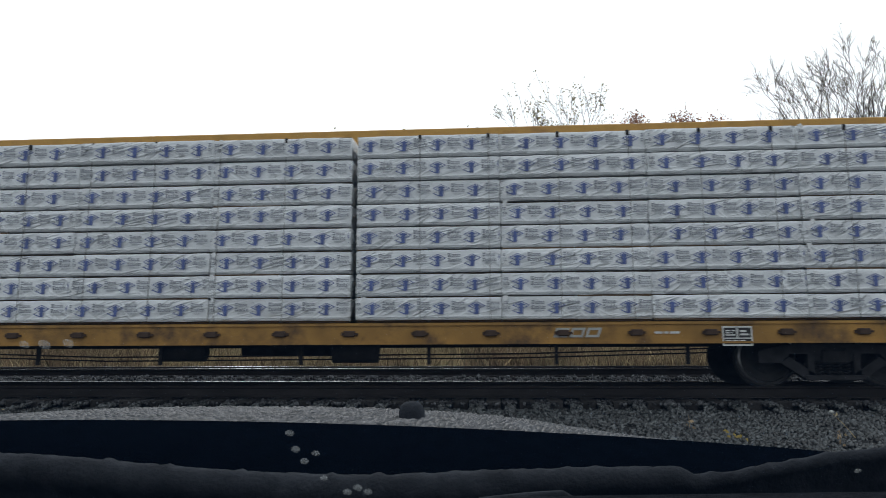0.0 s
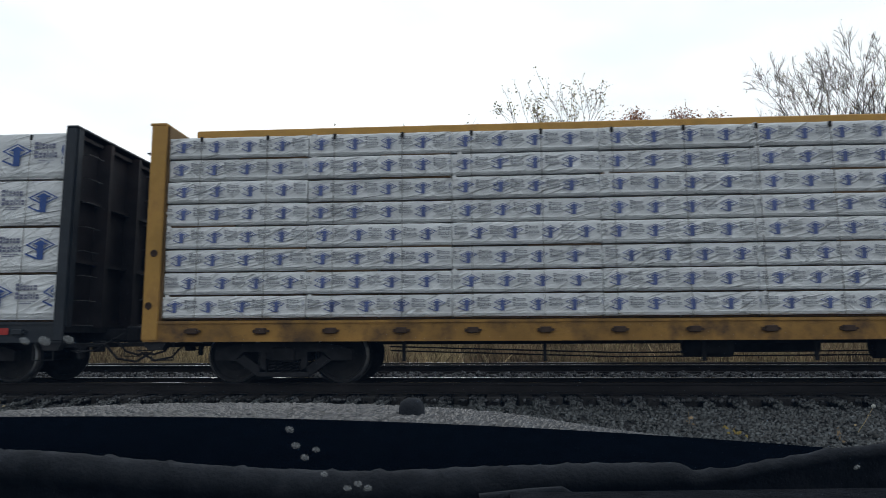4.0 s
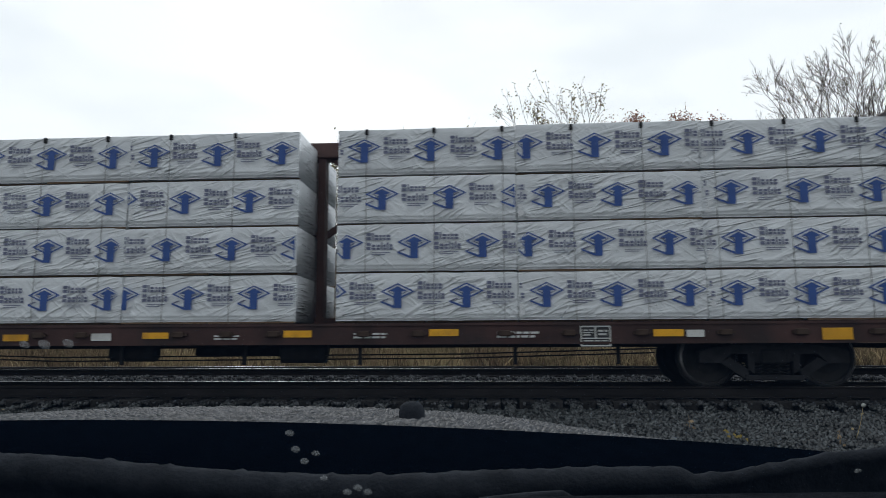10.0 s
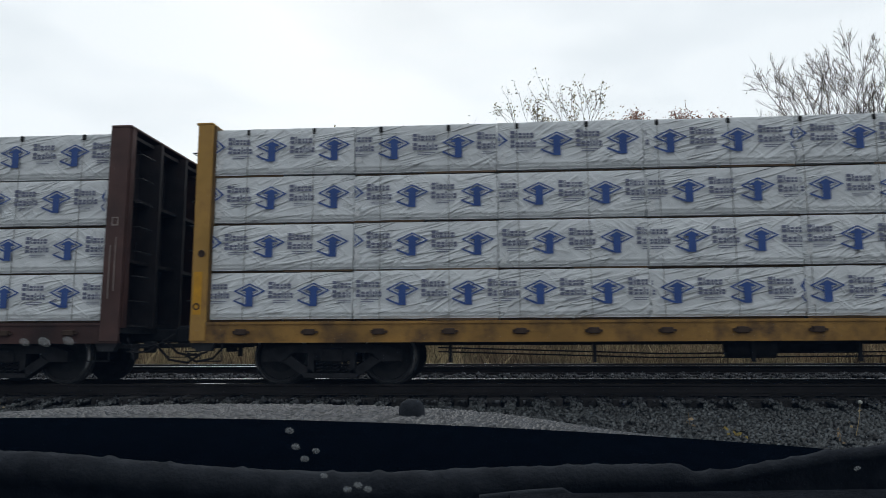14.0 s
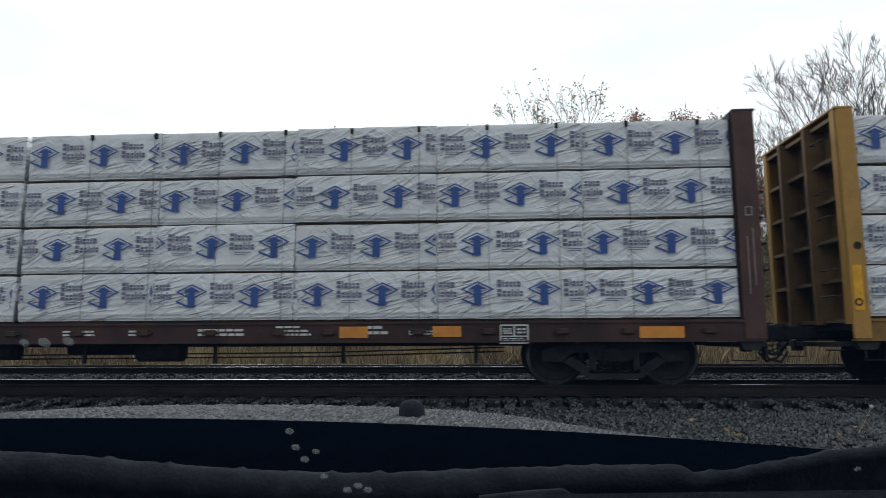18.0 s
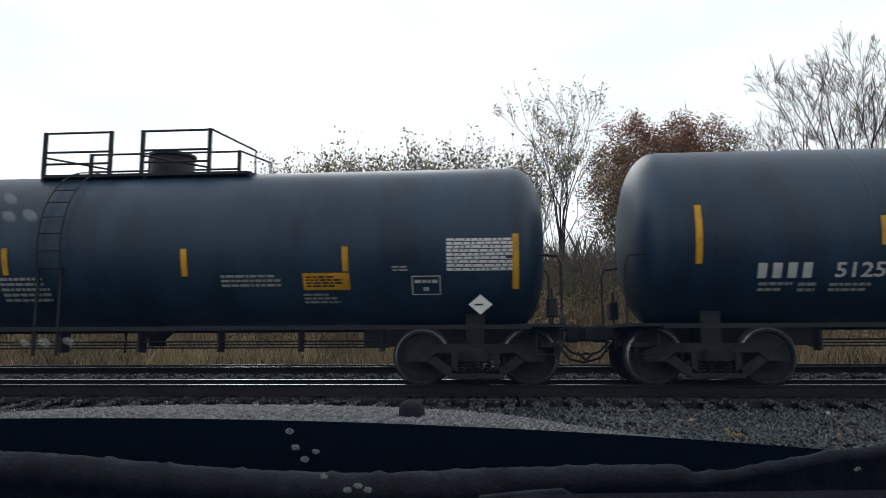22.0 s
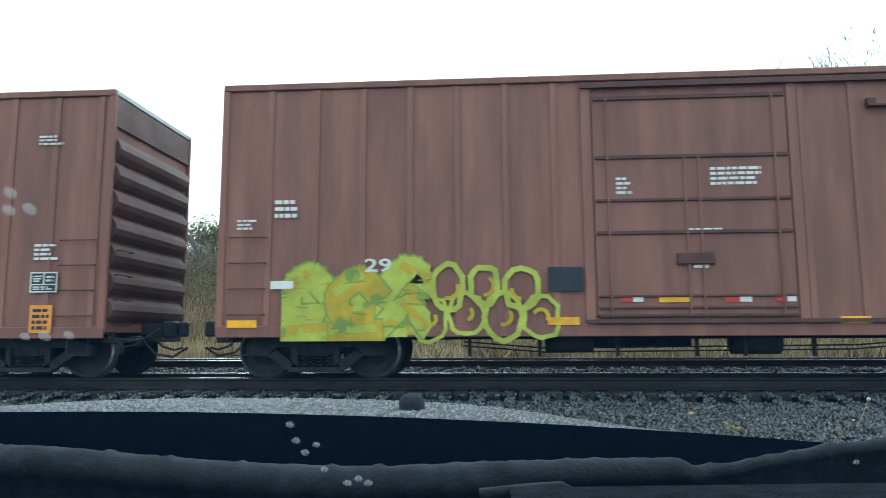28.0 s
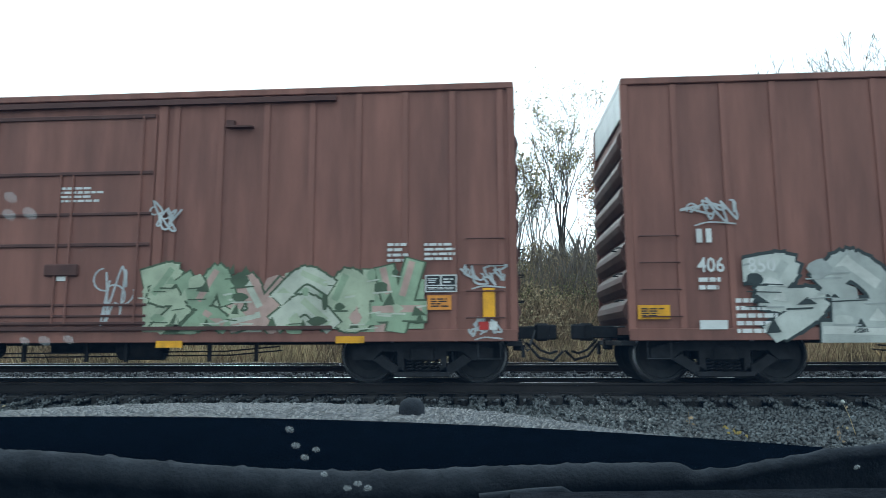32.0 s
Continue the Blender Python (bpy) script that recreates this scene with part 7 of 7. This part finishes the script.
paint("C7", (("S", -157.29, -156.31, 0.71, 0.91),
            ("K", -159.19, -158.83, 0.65, 0.90),
            ("Y", -158.44, -157.57, 0.72, 0.88),
            ("W", -160.70, -159.91, 0.72, 0.85),
            ("K", -174.96, -171.35, 0.71, 0.95),
            ("M", -174.59, -173.88, 0.71, 0.91),
            ("N:862", -173.27, -172.74, 0.73, 0.92),
            ("N:330", -172.34, -171.84, 0.74, 0.92),
            ("Y", -170.00, -169.54, 0.79, 0.93),
            ("Y", -167.63, -166.78, 0.77, 0.94),
            ("Y", -165.29, -164.43, 0.76, 0.94),
            ("Y", -162.90, -162.02, 0.76, 0.93),))
paint("C8", (("LOGO2", -183.35, -182.60, 0.78, 0.94),
            ("P", -181.99, -181.56, 0.68, 0.98),
            ("T:1", -184.50, -183.99, 0.81, 0.92),
            ("Y", -178.43, -177.83, 0.74, 0.91),
            ("Y", -181.14, -180.21, 0.77, 0.95),))
paint("C9", (("Y", -221.45, -220.95, 0.77, 0.97),
            ("M", -219.23, -218.58, 0.79, 0.95),
            ("Y", -218.20, -217.79, 0.78, 0.89),
            ("N:563", -217.77, -217.37, 0.78, 0.95),
            ("T:2", -220.48, -220.22, 0.81, 0.95),
            ("T:1", -220.14, -219.75, 0.81, 0.93),
            ("T:1", -222.88, -222.31, 0.79, 0.86),))
paint("C10", (("LOGO2", -229.55, -228.83, 0.72, 0.87),
            ("K", -228.21, -227.76, 0.65, 0.91),
            ("T:2", -228.17, -227.79, 0.70, 0.87),
            ("Y", -227.37, -226.87, 0.74, 0.94),
            ("K", -244.18, -240.94, 0.68, 0.91),
            ("M", -243.76, -243.00, 0.71, 0.89),
            ("N:862", -242.61, -241.97, 0.71, 0.90),
            ("N:800", -241.49, -240.87, 0.72, 0.90),
            ("Y", -240.85, -240.51, 0.71, 0.90),
            ("Y", -237.88, -237.21, 0.73, 0.91),
            ("Y", -235.50, -234.55, 0.72, 0.91),
            ("Y", -239.10, -238.20, 0.72, 0.90),))
paint("C11", (("P", -251.44, -250.99, 0.67, 0.97),
            ("T:2", -258.63, -258.02, 0.81, 0.92),
            ("T:2", -257.50, -257.31, 0.81, 0.92),
            ("T:2", -256.33, -255.57, 0.80, 0.94),
            ("T:3", -255.04, -254.46, 0.80, 0.98),
            ("T:2", -253.54, -253.22, 0.81, 0.98),
            ("T:2", -252.88, -252.50, 0.81, 0.89),
            ("O", -254.00, -253.54, 0.77, 0.95),
            ("O", -252.50, -252.05, 0.78, 0.95),
            ("O", -249.28, -248.60, 0.75, 0.93),
            ("Y", -267.88, -267.33, 0.74, 0.95),
            ("M", -265.67, -265.01, 0.77, 0.95),
            ("N:563", -264.18, -263.81, 0.76, 0.94),
            ("N:395", -263.38, -263.00, 0.76, 0.93),
            ("Y", -262.95, -262.71, 0.74, 0.93),
            ("T:2", -262.20, -261.88, 0.77, 0.93),
            ("T:2", -261.74, -261.43, 0.77, 0.93),
            ("W", -266.81, -266.63, 0.82, 0.93),
            ("T:2", -269.22, -268.75, 0.75, 0.82),))
paint("T1", (("M", -285.51, -284.85, 2.00, 2.21),
            ("N:251407", -284.65, -283.51, 2.00, 2.24),
            ("C", -283.21, -282.93, 1.99, 2.26),
            ("T:2", -285.46, -285.11, 1.65, 1.85),
            ("T:2", -285.01, -284.39, 1.65, 1.85),
            ("T:2", -284.27, -283.72, 1.65, 1.85),
            ("T:3", -281.34, -280.46, 1.58, 1.81),
            ("S", -280.46, -279.90, 1.68, 2.22),
            ("S", -279.29, -277.77, 1.86, 3.05),
            ("T:3", -279.33, -278.87, 1.25, 1.53),
            ("T:4", -277.81, -277.13, 1.42, 1.81),
            ("LOGO3", -276.38, -274.14, 2.50, 3.28),
            ("T:2", -276.04, -275.31, 1.70, 1.80),
            ("S2", -276.59, -275.15, 1.14, 1.66),
            ("B", -272.58, -271.47, 1.89, 2.51),
            ("C", -272.84, -272.37, 1.51, 1.79),
            ("T:2", -274.46, -273.49, 1.60, 1.77),))
paint("T2", (("S", -298.52, -297.23, 1.42, 1.86),
            ("O", -296.31, -295.63, 1.40, 1.70),
            ("N:LIQUEFIED PETROLEUM GAS", -294.90, -293.01, 1.65, 1.76),
            ("N:NON-ODORIZED", -294.91, -293.87, 1.51, 1.62),
            ("C", -291.65, -291.09, 1.43, 1.73),
            ("D", -290.39, -290.01, 1.14, 1.48),
            ("B", -289.98, -288.90, 1.95, 2.55),
            ("W", -298.20, -297.86, 3.40, 3.51),
            ("C", -302.42, -302.13, 1.64, 1.88),
            ("M", -304.67, -303.76, 1.67, 1.90),
            ("N:51253", -303.50, -302.56, 1.67, 1.90),
            ("T:2", -304.63, -304.12, 1.46, 1.63),
            ("T:2", -304.02, -303.73, 1.45, 1.62),
            ("T:2", -303.55, -302.93, 1.45, 1.61),))
paint("T3", (("T:5", -317.17, -316.32, 1.40, 1.83),
            ("T:3", -313.30, -312.30, 1.61, 1.83),
            ("Y", -311.92, -311.14, 1.56, 1.83),
            ("T:3", -311.94, -311.33, 1.34, 1.52),
            ("C", -310.12, -309.65, 1.47, 1.77),
            ("T:2", -310.43, -310.16, 1.84, 1.94),
            ("DW", -309.20, -308.81, 1.14, 1.47),
            ("B", -309.54, -308.48, 1.84, 2.37),
            ("M", -321.30, -320.47, 1.83, 2.08),
            ("N:59494", -320.27, -319.27, 1.84, 2.09),
            ("C", -319.23, -318.95, 1.85, 2.09),
            ("T:2", -321.24, -320.83, 1.55, 1.76),
            ("T:2", -320.69, -319.99, 1.54, 1.75),
            ("T:2", -319.93, -319.27, 1.54, 1.75),
            ("T:1", -321.19, -320.46, 1.40, 1.44),))
paint("T4", (("S", -331.04, -329.44, 1.27, 2.15),
            ("N:LIQUEFIED PETROLEUM GAS", -328.02, -326.77, 1.86, 1.97),
            ("N:NON-ODORIZED", -328.05, -327.25, 1.71, 1.82),
            ("C", -327.22, -326.78, 1.58, 1.85),
            ("BW", -326.08, -325.04, 2.05, 2.51),
            ("W", -326.54, -326.37, 1.31, 1.44),
            ("D", -325.92, -325.55, 1.18, 1.54),
            ("LOGO6", -341.73, -338.17, 2.33, 2.78),
            ("M", -341.25, -340.55, 1.95, 2.19),
            ("N:33053", -340.40, -339.60, 1.96, 2.19),
            ("C", -338.74, -338.47, 1.94, 2.19),
            ("T:2", -341.27, -340.94, 1.64, 1.85),
            ("T:2", -340.80, -340.33, 1.64, 1.85),
            ("T:2", -340.12, -339.63, 1.63, 1.84),
            ("S", -337.48, -336.29, 2.32, 2.67),
            ("U:turquoise", -337.17, -334.70, 1.37, 2.21),
            ("Y", -334.72, -334.22, 1.72, 1.99),))
paint("T5", (("Y", -348.15, -347.45, 1.79, 2.20),
            ("T:3", -348.30, -347.50, 1.57, 1.73),
            ("N:NON-ODORIZED", -347.38, -346.47, 2.23, 2.34),
            ("N:LIQUEFIED PETROLEUM GAS", -347.39, -346.19, 2.01, 2.13),
            ("B", -346.08, -345.04, 1.93, 2.44),
            ("C", -346.61, -346.16, 1.46, 1.72),
            ("D", -345.90, -345.52, 1.21, 1.55),))
paint("T6", (("M", -381.61, -380.83, 1.91, 2.12),
            ("N:780099", -380.69, -379.68, 1.90, 2.13),
            ("C", -379.57, -379.28, 1.91, 2.15),
            ("T:2", -381.45, -381.09, 1.61, 1.83),
            ("T:2", -380.89, -380.32, 1.61, 1.83),
            ("T:2", -380.23, -379.67, 1.61, 1.83),
            ("U:pink", -379.34, -376.50, 1.23, 2.13),
            ("U:green", -374.14, -370.67, 1.28, 2.22),
            ("U:slate", -375.84, -374.73, 1.59, 2.12),))
paint("B1", (("T:5", -386.63, -386.29, 1.78, 2.30),
            ("T:4", -386.01, -385.55, 1.96, 2.29),
            ("P", -386.01, -385.53, 1.42, 1.76),
            ("Y", -386.02, -385.53, 1.07, 1.27),
            ("Y", -386.01, -385.51, 0.84, 0.97),
            ("Y", -385.28, -384.81, 0.83, 0.96),
            ("Y", -388.14, -387.64, 0.83, 0.96),
            ("T:3", -386.60, -386.33, 0.93, 1.15),
            ("UB:blue", -389.39, -389.11, 1.34, 1.83),
            ("T:3", -399.74, -399.37, 2.43, 2.62),
            ("T:3", -399.11, -398.74, 2.61, 2.95),
            ("N:29", -397.61, -397.17, 1.72, 1.94),
            ("V:lime", -398.91, -396.58, 0.62, 1.87),
            ("V2:lime", -396.71, -394.66, 0.63, 1.88),
            ("G", -394.68, -394.13, 1.39, 1.77),
            ("Y", -399.85, -399.36, 0.84, 0.96),
            ("Y", -394.70, -394.21, 0.86, 0.98),
            ("T:4", -392.10, -391.32, 3.03, 3.35),
            ("T:4", -393.57, -393.33, 2.91, 3.21),
            ("W", -392.43, -392.20, 1.73, 1.93),))
paint("B1", (("T:2", -392.51, -391.96, 2.27, 2.37),
            ("R", -393.56, -393.22, 1.21, 1.31),
            ("Y", -392.98, -392.50, 1.20, 1.32),
            ("R", -391.97, -391.58, 1.20, 1.31),
            ("R", -391.21, -390.92, 1.20, 1.30),
            ("Y", -390.29, -389.84, 0.86, 0.97),
            ("W", -399.15, -398.77, 1.46, 1.59),))
paint("B2", (("M2", -416.19, -415.81, 2.11, 2.30),
            ("N:400", -416.20, -415.80, 1.72, 1.92),
            ("N:57", -415.55, -415.19, 1.72, 1.93),
            ("N:65", -414.73, -414.34, 1.72, 1.93),
            ("X:orange", -416.00, -410.81, 0.62, 2.15),
            ("X:mint", -411.04, -407.54, 0.63, 2.19),
            ("X:tan", -407.11, -403.93, 0.81, 1.93),
            ("T:4", -409.19, -408.40, 2.98, 3.26),
            ("T:3", -410.98, -410.79, 2.99, 3.16),
            ("Y", -416.23, -415.77, 1.07, 1.25),
            ("O", -416.23, -415.79, 0.73, 0.95),
            ("K", -416.96, -416.50, 1.07, 1.26),
            ("Y", -409.62, -409.12, 0.88, 1.00),
            ("Y", -406.46, -406.02, 0.85, 0.97),
            ("Y", -405.08, -404.62, 0.85, 0.97),
            ("T:3", -403.26, -402.81, 3.95, 4.14),
            ("P", -403.24, -402.77, 1.44, 1.78),
            ("T:4", -403.21, -402.79, 1.97, 2.27),
            ("O", -403.21, -402.82, 0.77, 1.23),))
paint("B3", (("N:54", -432.29, -431.95, 1.68, 1.89),
            ("N:15", -431.47, -431.11, 1.68, 1.89),
            ("X:sky", -432.03, -427.56, 0.62, 2.05),
            ("X:lilac", -427.66, -426.64, 0.88, 1.74),
            ("T:4", -425.99, -425.23, 3.02, 3.30),
            ("T:3", -427.43, -427.19, 2.95, 3.19),
            ("W", -426.25, -426.03, 2.03, 2.22),
            ("W", -426.37, -426.13, 1.72, 1.92),
            ("G", -425.80, -425.27, 1.54, 1.77),
            ("R", -426.80, -426.36, 1.20, 1.31),
            ("R", -425.88, -425.45, 1.20, 1.31),
            ("R", -425.20, -424.77, 1.20, 1.31),
            ("T:3", -425.06, -424.85, 1.54, 1.71),
            ("X:tan", -424.28, -421.38, 0.66, 2.05),
            ("Y", -423.39, -422.88, 1.26, 1.38),
            ("Y", -420.66, -420.50, 1.10, 1.56),
            ("T:5", -420.38, -420.04, 1.82, 2.31),
            ("T:4", -419.77, -419.28, 1.98, 2.30),
            ("P", -419.78, -419.24, 1.43, 1.75),
            ("Y", -419.72, -419.26, 1.08, 1.27),))
paint("B3", (("Y", -419.05, -418.54, 1.04, 1.26),
            ("R", -421.12, -420.81, 0.84, 0.95),
            ("R", -420.38, -419.98, 0.85, 0.95),
            ("R", -419.71, -419.23, 0.84, 0.96),
            ("R", -419.00, -418.54, 0.84, 0.95),
            ("Y", -430.90, -430.43, 1.12, 1.24),
            ("Y", -428.52, -428.05, 1.22, 1.33),))
paint("B4", (("X:stone", -441.21, -437.55, 0.64, 2.04),
            ("X:stone", -436.89, -435.66, 0.75, 1.73),
            ("W", -437.05, -436.84, 0.85, 2.10),
            ("T:5", -437.47, -437.20, 1.65, 2.12),
            ("T:5", -436.76, -436.37, 1.72, 2.06),
            ("P", -436.81, -436.27, 1.22, 1.54),
            ("Y", -435.86, -435.39, 0.99, 1.22),
            ("Y", -440.47, -440.04, 1.21, 1.34),
            ("Y", -437.49, -437.09, 1.21, 1.32),
            ("T:4", -442.95, -442.20, 2.96, 3.21),
            ("T:3", -444.34, -444.09, 2.90, 3.10),
            ("S", -443.37, -442.88, 1.34, 2.37),
            ("G", -443.93, -443.42, 1.44, 1.74),
            ("Y", -442.73, -442.23, 1.36, 1.48),
            ("Y", -445.41, -444.98, 1.03, 1.15),
            ("X:stone", -448.57, -445.25, 0.64, 2.13),
            ("M2", -449.29, -449.00, 2.20, 2.42),
            ("N:406", -449.30, -448.89, 1.73, 1.97),
            ("N:850", -448.54, -448.12, 1.72, 1.96),
            ("T:2", -449.29, -448.96, 1.44, 1.68),))
paint("B4", (("T:2", -448.57, -448.13, 1.57, 1.67),
            ("W", -449.31, -448.89, 0.85, 0.99),
            ("T:5", -448.75, -448.07, 0.77, 1.35),
            ("S", -449.46, -448.68, 2.46, 2.98),
            ("Y", -450.24, -449.75, 1.01, 1.23),))
paint("B5", (("T:4", -459.77, -458.99, 3.02, 3.31),
            ("S", -458.16, -457.67, 2.40, 3.04),
            ("X:pale", -458.25, -453.58, 0.81, 1.96),
            ("S", -458.93, -458.54, 0.84, 2.19),
            ("T:4", -454.17, -453.83, 1.94, 2.28),
            ("T:4", -453.57, -453.08, 1.96, 2.27),
            ("P", -453.56, -453.05, 1.46, 1.74),
            ("O", -453.52, -453.14, 1.18, 1.41),
            ("Y", -452.64, -452.45, 1.06, 1.52),
            ("S", -452.94, -452.29, 1.50, 1.93),
            ("S", -452.87, -452.35, 0.70, 1.07),
            ("R", -452.70, -452.42, 0.86, 0.99),
            ("Y", -454.99, -454.53, 0.66, 0.77),
            ("Y", -457.95, -457.51, 0.60, 0.71),
            ("W", -459.72, -459.54, 1.70, 1.89),))



# winches slide clear of the painted numbers and panels
for name_ in [c for c in CARS if c[0] == "C"]:
    wagon_ = CARS[name_][0]
    spans_ = []
    for ob in wagon_.children:
        if ob.name.split(".")[0] in ("lettering", "reflector", "stencil_panel") and min(v.co.z for v in ob.data.vertices) < 1.0:
            xs_ = [v.co.x for v in ob.data.vertices]
            spans_.append((min(xs_) - 0.17, max(xs_) + 0.17))
    joined_ = []
    for lo_, hi_ in sorted(spans_):
        if joined_ and lo_ < joined_[-1][1]:
            joined_[-1][1] = max(hi_, joined_[-1][1])
        else:
            joined_.append([lo_, hi_])
    for ob in wagon_.children:
        if ob.name.startswith("winch"):
            x_ = ob.matrix_basis.translation.x
            for lo_, hi_ in joined_:
                if lo_ < x_ < hi_:
                    ob.matrix_basis = pose(hi_ if hi_ - x_ < x_ - lo_ else lo_, -1.465, 0.86)
                    break


# ---------------------------------------------------------------- what moves
def motions():
    for w, uc in WAGONS:
        walk(w, [(t, pose(uc + travel(t), TRACK_Y, 0)) for t in range(0, 33)])
    bend = ((0, -40), (1, -34), (2, -4), (5, 38), (6, 28), (7, 16), (8, -7), (9, -9), (10, 16), (11, -5), (12, 11), (13, 11), (16, 18), (18, 30),
            (19, 16), (20, -23), (21, -48), (22, -48), (23, 31), (24, -10), (27, 24), (29, 29), (30, 45), (31, 45), (32, -17))
    base = SWAY.matrix_basis.translation.copy()
    walk(SWAY, [(t, pose(base.x, base.y, base.z, 0, a, 0)) for t, a in bend])
    for ws, w, dx, lx in WHEELSETS:
        uc = next(u for o, u in WAGONS if o is w)
        frames = [i for i in range(0, 961) if abs(uc + dx + travel(i / FPS)) < 11.0]
        if not frames:
            continue
        ts = [i / FPS for i in frames]
        if ts[0] > 0:
            ts = [0.0] + ts
        if ts[-1] < 32:
            ts = ts + [32.0]
        ang = {t: math.degrees(travel(min(max(t, frames[0] / FPS), frames[-1] / FPS)) / WHEEL_R) % 360 for t in ts}
        walk(ws, [(t, pose(lx, 0, WHEEL_R, 0, ang[t], 0)) for t in ts])


motions()
